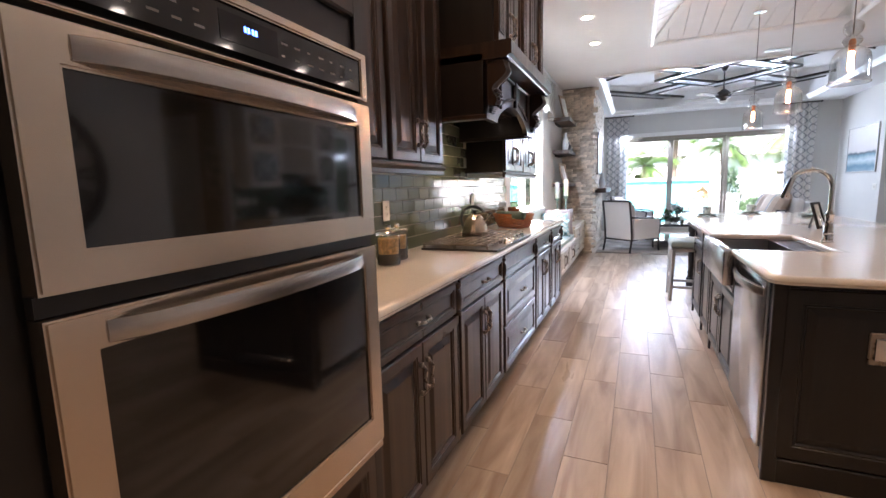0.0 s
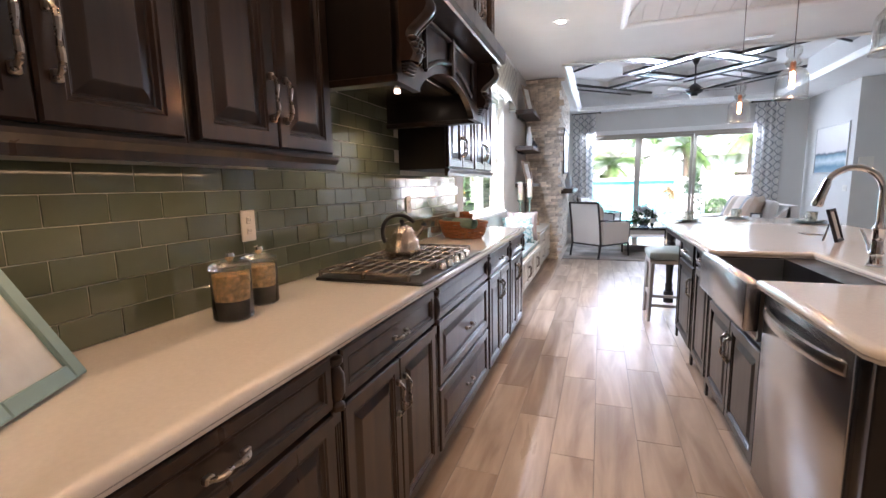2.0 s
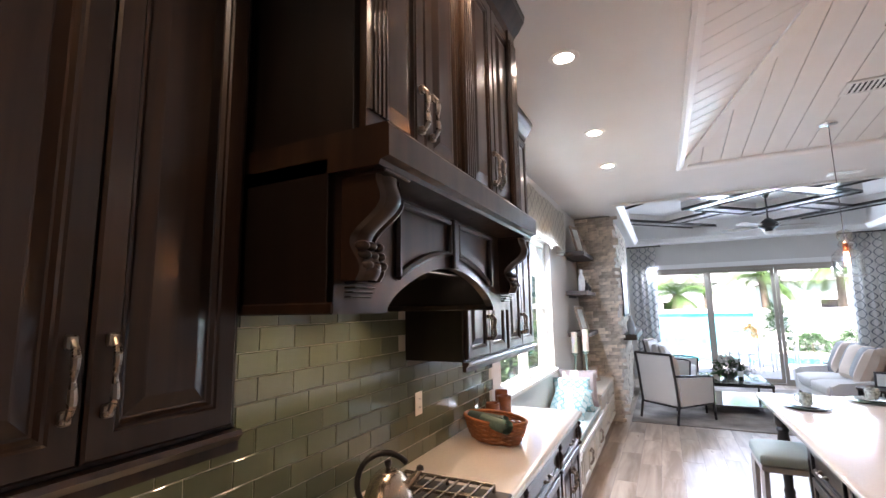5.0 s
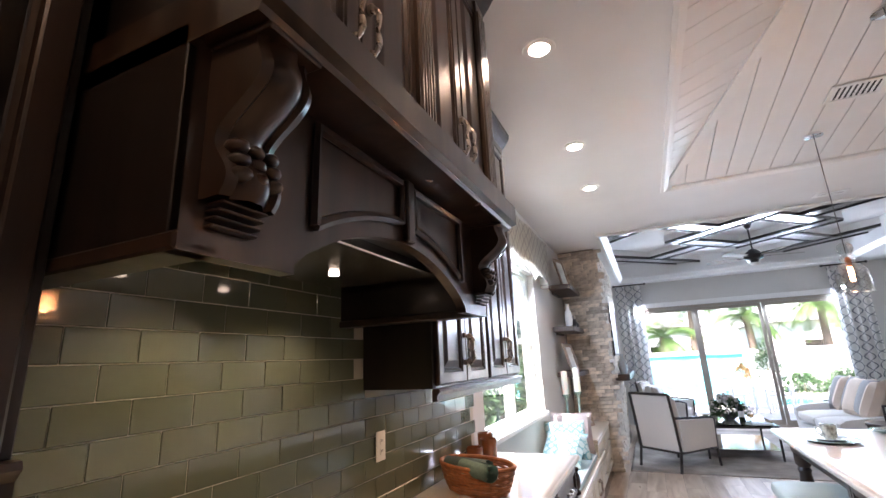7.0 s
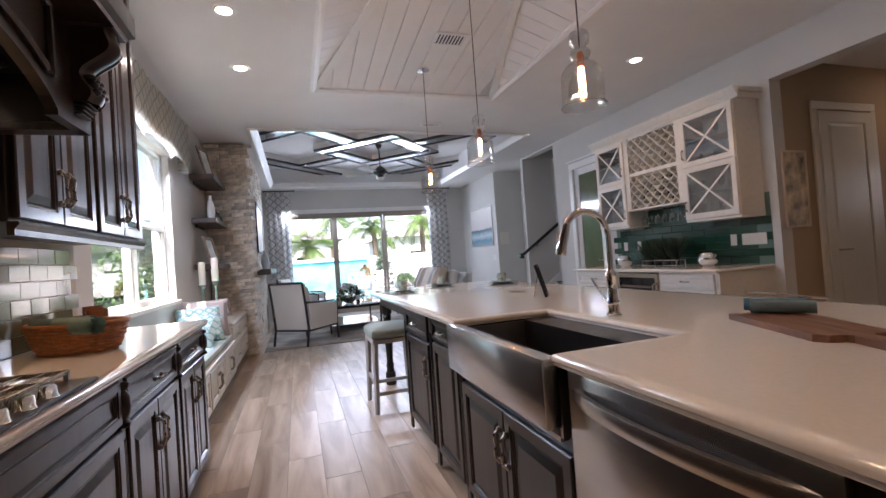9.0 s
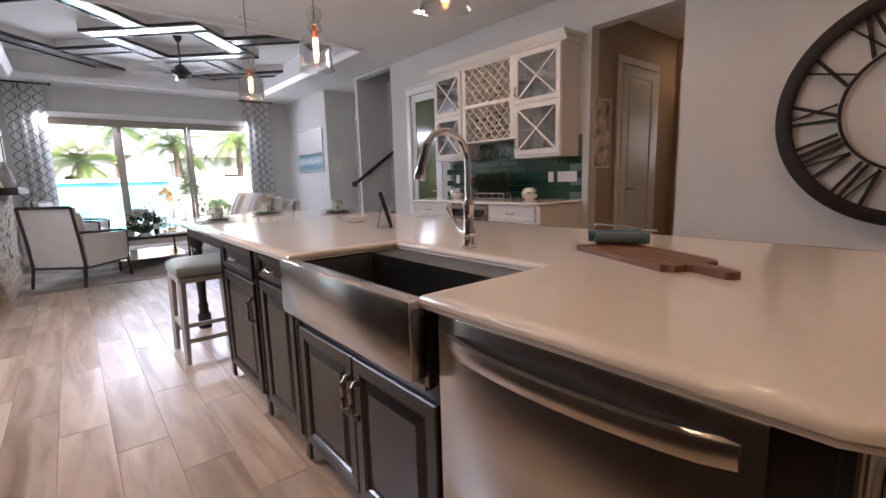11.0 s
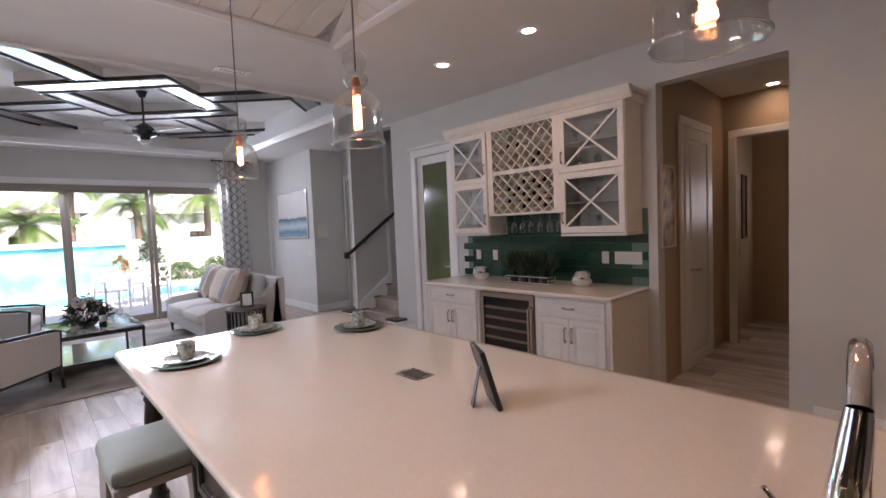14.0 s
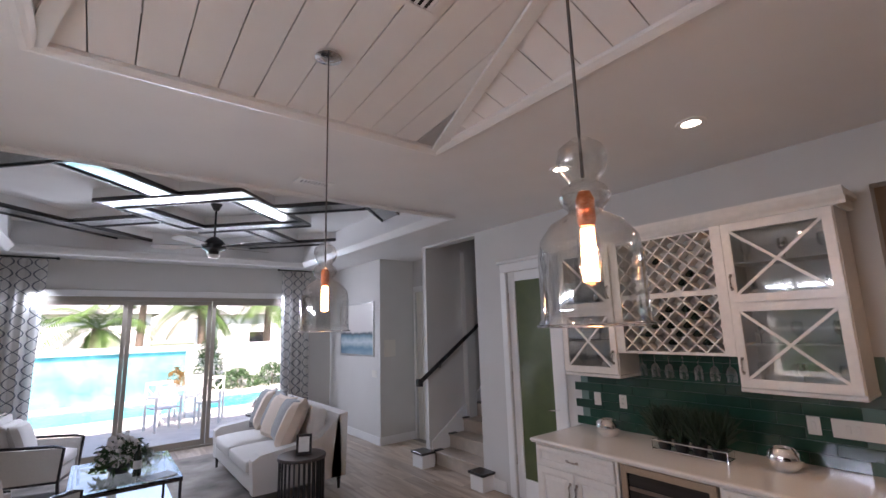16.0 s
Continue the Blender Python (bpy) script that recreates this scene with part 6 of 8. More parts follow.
part("core", box(XL + 0.001, SXF - 0.02, SY + 0.02, 13.3, 0, CEIL - 0.001), STONE_BACK, col)
rng = random.Random(21)
pool = [bpy.data.meshes.new("stone") for _ in range(24)]
sizes = []
for me in pool:
    l = rng.choice((0.12, 0.16, 0.2, 0.26, 0.32))
    h = 0.05
    bm = box(-l / 2 + .002, l / 2 - .002, -0.02 - rng.uniform(0, .012), 0.012, -h / 2 + .0015, h / 2 - .0015, 0.004)
    for v in bm.verts:
        v.co += Vector((rng.uniform(-.002, .002), rng.uniform(-.003, .003), rng.uniform(-.002, .002)))
    bm.to_mesh(me)
    bm.free()
    me.materials.append(STONE)
    sizes.append(l)
rest = bmesh.new()
nst = 0
z = 0.026
while z < CEIL - 0.01:
    u = 0.0
    while u < 0.53:
        k = rng.randrange(24)
        l = sizes[k]
        if u + l > 0.55:
            l2 = 0.55 - u
            k = min(range(24), key=lambda j: abs(sizes[j] - l2))
            l = sizes[k]
        if nst < 290:
            o = new("stone", pool[k])
            o.parent = col
            o.location = (XL + 0.003 + u + l / 2, SY + 0.008 + rng.uniform(-.004, .006), z)
            nst += 1
        else:
            bm_box(rest, XL + u + .002, XL + u + l - .002, SY - 0.015 + rng.uniform(-.006, .008), SY + .02, z - .023, z + .023, .003)
        u += l
    u = SY - 0.01
    while u < 13.28:
        l = rng.choice((0.14, 0.2, 0.28, 0.36))
        l = min(l, 13.3 - u)
        bm_box(rest, SXF - 0.022, SXF + rng.uniform(-.004, .014), u + .002, u + l - .002, z - .0235, z + .0235)
        u += l
    z += 0.05
part("side_stones", rest, STONE, col, kind="stuff")
mt = thing("mantel_shelf", "thick dark wooden mantel shelf on the stone fireplace wall", "mantel", "", (0, 0, 0))
part("board", box(SXF + 0.016, 0.13, 11.1, 13.0, 1.13, 1.22, 0.006), DARKSHELF, mt)
picture_frame("wall_art", "large pale picture in a dark frame above the mantel", 1.3, 0.85, pose(SXF + 0.025, 12.05, 1.5, 0, 0, EAST), BLACK, PAPER, 0.03)
for y, h in ((11.25, 0.3), (11.45, 0.2)):
    t = thing("mantel_vase", "pale blue-white ceramic vase on the mantel shelf", "vase", "vases on the mantel", (0.04, y, 1.22))
    part("body", lathe([(0, 0), (0.04, 0), (0.065, h * .35), (0.05, h * .65), (0.022, h * .85), (0.032, h), (0.02, h * .9), (0, h * .6)], n=20), mat("blue_white_ceramic", (0.55, 0.62, 0.68), 0.2, var=0.2), t, smooth=True)

# ---- sitting room ----
RUGM = mat("heathered_rug", (0.3, 0.27, 0.24), 0.95, var=0.55, scale=2.2, bump=0.8, bscale=260)
rug = thing("area_rug", "grey-brown heathered rug under the sitting room furniture", "rug", "", (0, 0, 0))
part("woven_body", box(0.0, 3.3, 10.55, 14.2, 0.0, 0.014, 0.005), RUGM, rug)
FRAMEWOOD = mat("black_lacquered_wood", (0.014, 0.011, 0.011), 0.28, var=0.15, coat=0.4)


def armchair(m, label):
    """Faces +y; origin on the floor at its middle."""
    t = thing("armchair", label, "armchair", "armchairs round the coffee table", m)
    part("seat_base", box(-0.31, 0.31, -0.28, 0.34, 0.24, 0.36, 0.01), FABRIC_WHITE, t)
    part("seat_cushion", soft_pad(-0.27, 0.27, -0.24, 0.37, 0.36, 0.5, 0.05, 0.02), FABRIC_WHITE, t, smooth=True)
    back = prism(bmesh.new(), [(-0.33, 0.24), (-0.42, 0.94), (-0.36, 0.955), (-0.25, 0.36), (-0.25, 0.24)], -0.3, 0.3, lambda u, y, v: (y, u, v))
    part("backrest", back, FABRIC_WHITE, t)
    part("back_cushion", soft_pad(-0.26, 0.26, -0.06, 0.06, -0.2, 0.22, 0.05, 0), FABRIC_WHITE, t, smooth=True).matrix_local = pose(0, -0.24, 0.68, 8)
    for s in (-1, 1):
        a = prism(bmesh.new(), [(-0.3, 0.24), (0.36, 0.24), (0.37, 0.6), (-0.33, 0.63)], s * 0.3 - 0.03, s * 0.3 + 0.03, lambda u, y, v: (y, u, v))
        part("arm", a, FABRIC_WHITE, t)
        part("arm_rail", tube([(s * 0.315, -0.36, 0.66), (s * 0.32, -0.1, 0.645), (s * 0.32, 0.3, 0.625), (s * 0.32, 0.39, 0.6), (s * 0.32, 0.375, 0.45), (s * 0.32, 0.36, 0.24), (s * 0.32, 0.38, 0.0)], 0.017, 6), FRAMEWOOD, t)
        part("back_post", tube([(s * 0.315, -0.44, 0.96), (s * 0.315, -0.385, 0.6), (s * 0.315, -0.35, 0.24), (s * 0.315, -0.4, 0.0)], 0.018, 6), FRAMEWOOD, t)
        part("side_rail", tube([(s * 0.32, -0.35, 0.235), (s * 0.32, 0.36, 0.235)], 0.016, 6), FRAMEWOOD, t)
    part("top_rail", tube([(-0.315, -0.44, 0.96), (0.315, -0.44, 0.96)], 0.018, 6), FRAMEWOOD, t)
    part("back_rail", tube([(-0.315, -0.352, 0.235), (0.315, -0.352, 0.235)], 0.016, 6), FRAMEWOOD, t)
    part("front_rail", tube([(-0.315, 0.362, 0.235), (0.315, 0.362, 0.235)], 0.016, 6), FRAMEWOOD, t)
    return t


armchair(pose(0.62, 10.98, 0.014, 0, 0, -40), "white upholstered armchair with black wooden frame beside the rug's edge")
armchair(pose(0.62, 13.5, 0.014, 0, 0, -105), "white upholstered armchair with black wooden frame near the curtains")
PWHITE = mat("ivory_velvet", (0.72, 0.6, 0.5), 0.85, var=0.05, bump=0.3, bscale=300)
PGREY = mat("silver_grey_velvet", (0.3, 0.3, 0.3), 0.8, var=0.15, scale=40, bump=0.3, bscale=300)
throw_pillow(pose(0.57, 13.48, 0.52, -20, 0, 75), FABRIC_WHITE, "white throw pillow on an armchair", 0.42, 0.4)
throw_pillow(pose(0.56, 10.93, 0.52, -20, 0, 140), FABRIC_WHITE, "white throw pillow on an armchair", 0.4, 0.38)

tb = thing("coffee_table", "glass-topped coffee table with dark metal frame on the rug", "coffee table", "", (0, 0, 0))
X0t, X1t, Y0t, Y1t = 1.0, 1.92, 11.45, 12.75
part("top", box(X0t, X1t, Y0t, Y1t, 0.46, 0.474, 0.003), glass("tinted_table_glass", (0.75, 0.85, 0.84)), tb)
bm = bmesh.new()
for x0, x1, y0, y1 in ((X0t, X1t, Y0t, Y0t + .03), (X0t, X1t, Y1t - .03, Y1t), (X0t, X0t + .03, Y0t + .03, Y1t - .03), (X1t - .03, X1t, Y0t + .03, Y1t - .03)):
    bm_box(bm, x0, x1, y0, y1, 0.43, 0.459, 0.003)
part("top_frame", bm, FRAMEWOOD, tb)
part("shelf", box(X0t + .02, X1t - .02, Y0t + .02, Y1t - .02, 0.14, 0.155, 0.003), mat("mirrored_shelf", (0.8, 0.82, 0.82), 0.08, 1.0, var=0), tb)
for x in (X0t + 0.02, X1t - 0.02):
    for y in (Y0t + 0.02, Y1t - 0.02):
        part("leg", box(x - 0.014, x + 0.014, y - 0.014, y + 0.014, 0.014, 0.43, 0.003), FRAMEWOOD, tb)
LEAF = random_tint(mat("leaf_green", (0.05, 0.12, 0.035), 0.5, var=0.3, scale=20), 0.6, 1.4)
PETAL = mat("white_petals", (0.72, 0.68, 0.66), 0.6, var=0.15, scale=30)


def leaf_cloud(n, r, h, size, seed, droop=0.2, z0=0.0, flat=0.5):
    rng = random.Random(seed)
    bm = bmesh.new()
    for _ in range(n):
        a, e = rng.uniform(0, 2 * math.pi), rng.uniform(-0.3, 1.4)
        rr = r * rng.uniform(0.35, 1) ** 0.6
        p = Vector((rr * math.cos(a) * math.cos(e), rr * math.sin(a) * math.cos(e), z0 + h * max(-0.2, math.sin(e)) * rng.uniform(.6, 1)))
        s = size * rng.uniform(0.6, 1.3)
        m4 = Matrix.Translation(p) @ Euler((rng.uniform(-1, 1), rng.uniform(-1, 1), a + rng.uniform(-.6, .6))).to_matrix().to_4x4()
        v = [bm.verts.new(m4 @ Vector(q)) for q in ((-s, 0, 0), (-s * .3, -s * flat * .6, s * .1), (s * .5, -s * flat * .5, s * .1), (s * 1.1, 0, -s * droop), (s * .5, s * flat * .5, s * .1), (-s * .3, s * flat * .6, s * .1))]
        bm.faces.new(v)
    return bm


fl = thing("flower_arrangement", "white flowers and green leaves in a low dark bowl", "flowers", "", (1.42, 12.05, 0.475))
part("bowl", lathe([(0, 0), (0.07, 0), (0.12, 0.05), (0.13, 0.1), (0.12, 0.1), (0.1, 0.05), (0, 0.03)], n=24), GREYCER, fl, smooth=True)
part("leaves", leaf_cloud(260, 0.26, 0.24, 0.05, 4, z0=0.1), LEAF, fl, kind="stuff")
part("blossom", leaf_cloud(200, 0.22, 0.25, 0.03, 5, z0=0.16, flat=1.4), PETAL, fl, kind="stuff")
bt = thing("wine_bottle", "dark green glass bottle standing on the coffee table", "bottle", "", (1.55, 11.8, 0.475))
part("glass", lathe([(0, 0), (0.037, 0), (0.038, 0.01), (0.038, 0.19), (0.03, 0.22), (0.014, 0.25), (0.013, 0.3), (0, 0.3)], n=20), mat("dark_bottle", (0.01, 0.02, 0.012), 0.08, var=0), bt, smooth=True)
part("label", lathe([(0.0385, 0.07), (0.0388, 0.071), (0.0388, 0.15), (0.0385, 0.151)], n=20, closed=True), PAPER, bt, smooth=True)
for x, y in ((1.66, 11.9), (1.72, 11.76)):
    g = thing("wine_glass", "clear stemmed wine glass on the coffee table", "glass", "wine glasses on the coffee table", (x, y, 0.475))
    part("glass", lathe([(0, 0.001), (0.033, 0.001), (0.03, 0.005), (0.004, 0.01), (0.004, 0.09), (0.03, 0.12), (0.037, 0.16), (0.031, 0.21)], n=18, closed=True), THIN, g, smooth=True)
bo = thing("magazine", "dark magazine lying on the coffee table", "magazine", "", pose(1.72, 11.6, 0.475, 0, 0, 20))
part("pages", box(-0.14, 0.14, -0.1, 0.1, 0.0, 0.008), PAPER, bo)
part("cover", box(-0.141, 0.141, -0.101, 0.101, 0.0085, 0.0105), GREYCER, bo)

sf = thing("sofa", "white upholstered sofa with loose cushions and dark tapered feet", "sofa", "", (0, 0, 0.014))
FX0, FX1, FY0, FY1 = 2.5, 3.62, 11.3, 13.4
part("base", soft_pad(FX0 + .05, FX1, FY0 + .02, FY1 - .02, 0.15, 0.33, 0.04), FABRIC_WHITE, sf, smooth=True)
part("backrest", prism(bmesh.new(), [(FX1 - 0.18, 0.3), (FX1 - 0.1, 0.86), (FX1 + 0.02, 0.87), (FX1 + 0.0, 0.15), (FX1 - 0.18, 0.15)], FY0, FY1, lambda u, y, v: (u, y, v)), FABRIC_WHITE, sf)
for y0, y1 in ((FY0, FY0 + 0.14), (FY1 - 0.14, FY1)):
    part("arm", prism(bmesh.new(), [(FX0 + 0.06, 0.15), (FX0 + 0.04, 0.5), (FX0 + 0.12, 0.55), (FX1 - 0.32, 0.62), (FX1 - 0.08, 0.85), (FX1 - 0.05, 0.15)], y0, y1, lambda u, y, v: (u, y, v)), FABRIC_WHITE, sf)
for i in range(2):
    y0 = FY0 + 0.15 + i * 0.83
    part("seat_cushion", soft_pad(FX0, FX1 - 0.2, y0, y0 + 0.82, 0.33, 0.49, 0.06, 0.03), FABRIC_WHITE, sf, smooth=True)
    part("back_cushion", soft_pad(-0.09, 0.09, -0.4, 0.4, -0.2, 0.24, 0.08, 0.0), FABRIC_WHITE, sf, smooth=True).matrix_local = pose(FX1 - 0.27, y0 + 0.41, 0.7, 0, 10, 0)
for x in (FX0 + 0.1, FX1 - 0.06):
    for y in (FY0 + 0.07, FY1 - 0.07):
        part("foot", cyl((x, y, 0), (x, y, 0.155), 0.015, 0.026, 10), FRAMEWOOD, sf)
for y, a, mtl, lab in ((11.78, 62, PWHITE, "ivory velvet"), (12.0, 80, PGREY, "silver-grey patterned"), (12.25, 95, PWHITE, "ivory velvet"), (12.75, 80, PGREY, "silver-grey"), (12.98, 105, PGREY, "silver-grey patterned"), (13.12, 70, PWHITE, "ivory")):
    throw_pillow(pose(3.0 if y < 12.5 else 3.08, y, 0.5, -24, 0, a + 180), mtl, f"{lab} throw pillow on the white sofa", 0.6, 0.58, 0.24)

et = thing("end_table", "round dark metal drum side table with upright bars, beside the sofa", "side table", "", (2.95, 10.95, 0.0))
part("top", lathe([(0, 0.585), (0.245, 0.585), (0.25, 0.575), (0.25, 0.555), (0, 0.555)], n=36), mat("dark_bronze", (0.07, 0.055, 0.05), 0.35, 0.6, var=0.2), et, smooth=True)
part("base_ring", lathe([(0.22, 0), (0.24, 0), (0.24, 0.03), (0.22, 0.03)], n=36, closed=True), BLACK, et, smooth=True)
for k in range(28):
    a = 2 * math.pi * k / 28
    part("bar", box(0.225, 0.235, -0.008, 0.008, 0.03, 0.555), BLACK, et).rotation_euler = (0, 0, a)
picture_frame("photo_frame", "dark photo frame standing on the round side table", 0.16, 0.2, pose(2.96, 10.93, 0.587, -12, 0, -25), FRAMEWOOD, PAPER, 0.025, None, True)
tt = thing("corner_table", "small dark side table with flowers beyond the sofa", "side table", "", (3.3, 13.8, 0))
part("top", lathe([(0, 0.6), (0.22, 0.6), (0.22, 0.57), (0, 0.57)], n=28), FRAMEWOOD, tt, smooth=True)
part("stem", cyl((0, 0, 0.02), (0, 0, 0.57), 0.03), FRAMEWOOD, tt)
part("foot", lathe([(0, 0.02), (0.16, 0.015), (0.16, 0), (0, 0)], n=24), FRAMEWOOD, tt, smooth=True)
fl2 = thing("flower_vase", "small vase of pale flowers on the corner table", "flowers", "", (3.3, 13.8, 0.6))
part("vase", lathe([(0, 0), (0.04, 0), (0.05, 0.06), (0.03, 0.1), (0, 0.09)], n=18), GREYCER, fl2, smooth=True)
part("blossom", leaf_cloud(110, 0.12, 0.12, 0.03, 9, z0=0.12, flat=1.3), PETAL, fl2, kind="stuff")

# seascape on the wall
m = bpy.data.materials.new("seascape_print")
m.use_nodes = True
nt = m.node_tree
b = nt.nodes["Principled BSDF"]
b.inputs["Roughness"].default_value = 0.5
tc, sp, nz, ad, rp = nt.nodes.new("ShaderNodeTexCoord"), nt.nodes.new("ShaderNodeSeparateXYZ"), nt.nodes.new("ShaderNodeTexNoise"), nt.nodes.new("ShaderNodeMath"), nt.nodes.new("ShaderNodeValToRGB")
nz.inputs["Scale"].default_value, nz.inputs["Detail"].default_value = 5, 8
ad.operation = "MULTIPLY_ADD"
ad.inputs[1].default_value = 0.16
nt.links.new(tc.outputs["Generated"], sp.inputs[0])
nt.links.new(tc.outputs["Object"], nz.inputs["Vector"])
nt.links.new(nz.outputs["Fac"], ad.inputs[0])
nt.links.new(sp.outputs[2], ad.inputs[2])
nt.links.new(ad.outputs[0], rp.inputs[0])
els = rp.color_ramp.elements
els[0].position, els[0].color = 0.0, (0.35, 0.45, 0.5, 1)
els[1].position, els[1].color = 1.0, (0.72, 0.7, 0.66, 1)
for p_, c_ in ((0.2, (0.1, 0.22, 0.3, 1)), (0.32, (0.5, 0.58, 0.6, 1)), (0.44, (0.12, 0.24, 0.3, 1)), (0.49, (0.07, 0.1, 0.12, 1)), (0.53, (0.6, 0.56, 0.54, 1))):
    e_ = els.new(p_)
    e_.color = c_
nt.links.new(rp.outputs[0], b.inputs["Base Color"])
picture_frame("wall_painting", "pale blue and cream seascape in a thin silver frame", 1.35, 0.95, pose(XR - 0.03, 13.62, 1.4, 0, 0, WEST), mat("silver_frame", (0.55, 0.54, 0.52), 0.35, 0.5), m, 0.03)
t = thing("thermostat", "white wall control plate beside the painting", "thermostat", "", (0, 0, 0))
part("plate", box(4.98, 5.2, 12.73, 12.749, 1.4, 1.68, 0.004), OUTLET, t)
outlet(pose(XR - 0.021, 12.95, 1.12, 0, 0, WEST), 2, True)

# niche door
d2 = tagged(new("door_2"), "cream painted panel door in the recess beside the stairs, shut", kind="structure")
DOORP = mat("cream_door_paint", (0.74, 0.72, 0.64), 0.4, var=0.02)
f = part("door_leaf", panel_front(0.69, 2.1, 0.03, rail=0.12), DOORP, d2)
f.matrix_local = pose(5.66, 12.35, 0.005, 0, 0, WEST)
for y0, y1, z0, z1 in ((11.9, 12.0, 0, 2.5), (12.7, 12.735, 0, 2.5), (11.9, 12.735, 2.5, 2.6)):
    part("casing", box(5.58, 5.6, y0, y1, z0, z1, 0.004), TRIM, d2)
part("transom_panel", box(5.63, 5.66, 12.0, 12.7, 2.11, 2.5), DOORP, d2)

# ---- stairs ----
TREADM = mat("beige_stair_tile", (0.45, 0.38, 0.31), 0.5, var=0.12, scale=8)
stair = tagged(new("stairs"), "straight stairs with beige treads, pale risers and dark side strips", kind="structure")
RISE, RUN = 0.18, 0.265
for k in range(12):
    x0 = 5.0 + k * RUN
    part("step", box(x0, x0 + RUN + (0.0 if k < 11 else 0.3), 10.225, 11.395, (k) * RISE - (0.0 if k == 0 else 0.1), (k + 1) * RISE - 0.03), TREADM, stair)
    part("tread", box(x0 - 0.025, x0 + RUN - 0.002, 10.26, 11.36, (k + 1) * RISE - 0.029, (k + 1) * RISE, 0.006), TREADM, stair)
    for y0, y1 in ((11.30, 11.39), (10.23, 10.3)):
        part("end_cap", box(x0 - 0.032, x0 + 0.1, y0, y1, (k + 1) * RISE + 0.001, (k + 1) * RISE + 0.015, 0.003), FRAMEWOOD, stair)
for s, (y0, y1) in enumerate(((11.36, 11.394), (10.226, 10.26))):
    part("skirt_board", prism(bmesh.new(), [(4.96, 0.0), (4.96, 0.3), (8.15, 0.3 + 3.19 * RISE / RUN), (8.15, 3.19 * RISE / RUN - 0.1), (5.2, 0.0)], y0, y1, lambda u, y, v: (u, y, v)), TRIM, stair)
for y0, y1, x0 in ((11.28, 11.52, 4.72), (10.1, 10.32, 4.74)):
    t = thing("stair_block", "low white block with dark wooden cap by the stairs", "stair block", "blocks at the foot of the stairs", (0, 0, 0))
    part("block", box(x0, XR - 0.002, y0, y1, 0.0, 0.17, 0.004), TRIM, t)
    part("cap", box(x0 - 0.02, XR - 0.002, y0 - 0.02, y1 + 0.02, 0.171, 0.2, 0.005), FRAMEWOOD, t)
hr = thing("handrail", "dark wooden handrail climbing the stair wall on metal brackets", "handrail", "", (0, 0, 0))
part("rail", bm_tube(bmesh.new(), [(4.72, 11.31, 1.13), (4.78, 11.31, 1.16), (8.0, 11.31, 1.16 + 3.22 * RISE / RUN)], 0.03, 8), FRAMEWOOD, hr, smooth=True)
part("rail_end", box(4.68, 4.76, 11.27, 11.35, 1.07, 1.17, 0.01), FRAMEWOOD, hr)
for x in (5.1, 6.2, 7.3):
    part("bracket", tube([(x, 11.31, 1.13 + (x - 4.78) * RISE / RUN), (x, 11.33, 1.08 + (x - 4.78) * RISE / RUN), (x, 11.398, 1.08 + (x - 4.78) * RISE / RUN)], 0.008, 6), BLACK, hr)

# ---- pantry door ----
py0, py1, _, pz1 = PANTRY
pd = tagged(new("door_3"), "white pantry door with one tall pale-green frosted glass panel, shut", kind="structure")
for y0, y1, z0, z1 in ((py0 - 0.09, py0, 0, pz1), (py1, py1 + 0.09, 0, pz1), (py0 - 0.09, py1 + 0.09, pz1 + 0.001, pz1 + 0.1)):
    part("casing", box(XR - 0.022, XR - 0.001, y0, y1, z0, z1, 0.004), TRIM, pd)
part("cornice", box(XR - 0.05, XR - 0.001, py0 - 0.12, py1 + 0.12, pz1 + 0.102, pz1 + 0.14, 0.01), TRIM, pd)
bm = bmesh.new()
for y0, y1, z0, z1 in ((py0, py0 + 0.1, 0.01, pz1), (py1 - 0.1, py1, 0.01, pz1), (py0 + 0.1, py1 - 0.1, 0.01, 0.22), (py0 + 0.1, py1 - 0.1, pz1 - 0.11, pz1)):
    bm_box(bm, XR + 0.02, XR + 0.06, y0 + 0.001, y1 - 0.001, z0, z1 - 0.001, 0.003)
part("door_frame", bm, TRIM, pd)
FROST = mat("reflective_frosted_glass", (0.1, 0.13, 0.06), 0.08, var=0.1, coat=1.0)
part("pane", box(XR + 0.035, XR + 0.045, py0 + 0.1, py1 - 0.1, 0.22, pz1 - 0.11), FROST, pd)
part("door_handle", tube([(XR + 0.02, py0 + 0.05, 1.0), (XR - 0.04, py0 + 0.05, 1.0), (XR - 0.045, py0 + 0.12, 1.0)], 0.009, 8), CHROME, pd, smooth=True)
for z in (0.4, 1.3, 2.2):
    part("hinge", cyl((XR + 0.015, py1 - 0.002, z - 0.05), (XR + 0.015, py1 - 0.002, z + 0.05), 0.006, n=8), NICKEL, pd)

# ---- bar ----
BXF = 4.22
for a, b, in ((6.64, 7.34), (8.02, 8.8)):
    w = b - a
    m_ = w / 2
    cabinet("bar_base_cabinet", "white glazed wooden bar cabinet, drawer over two doors", "cabinet", "base cabinets of the bar", (BXF, (a + b) / 2), WEST, w, XR - BXF - 0.001, 0, TOP - 0.001,
            [("w", 0.025, w - 0.025, TOP - 0.165, TOP - 0.015, "c"), ("d", 0.025, m_ - 0.002, 0.115, TOP - 0.18, "rhigh"), ("d", m_ + 0.002, w - 0.025, 0.115, TOP - 0.18, "lhigh")], WHITE_CAB)
f = thing("bar_end_panel", "pinkish white painted end panel closing the bar cabinets", "cabinet panel", "", (0, 0, 0))
part("panel", box(BXF, XR - .001, 6.615, 6.638, 0.0, TOP - 0.001, 0.002), WHITE_CAB, f)
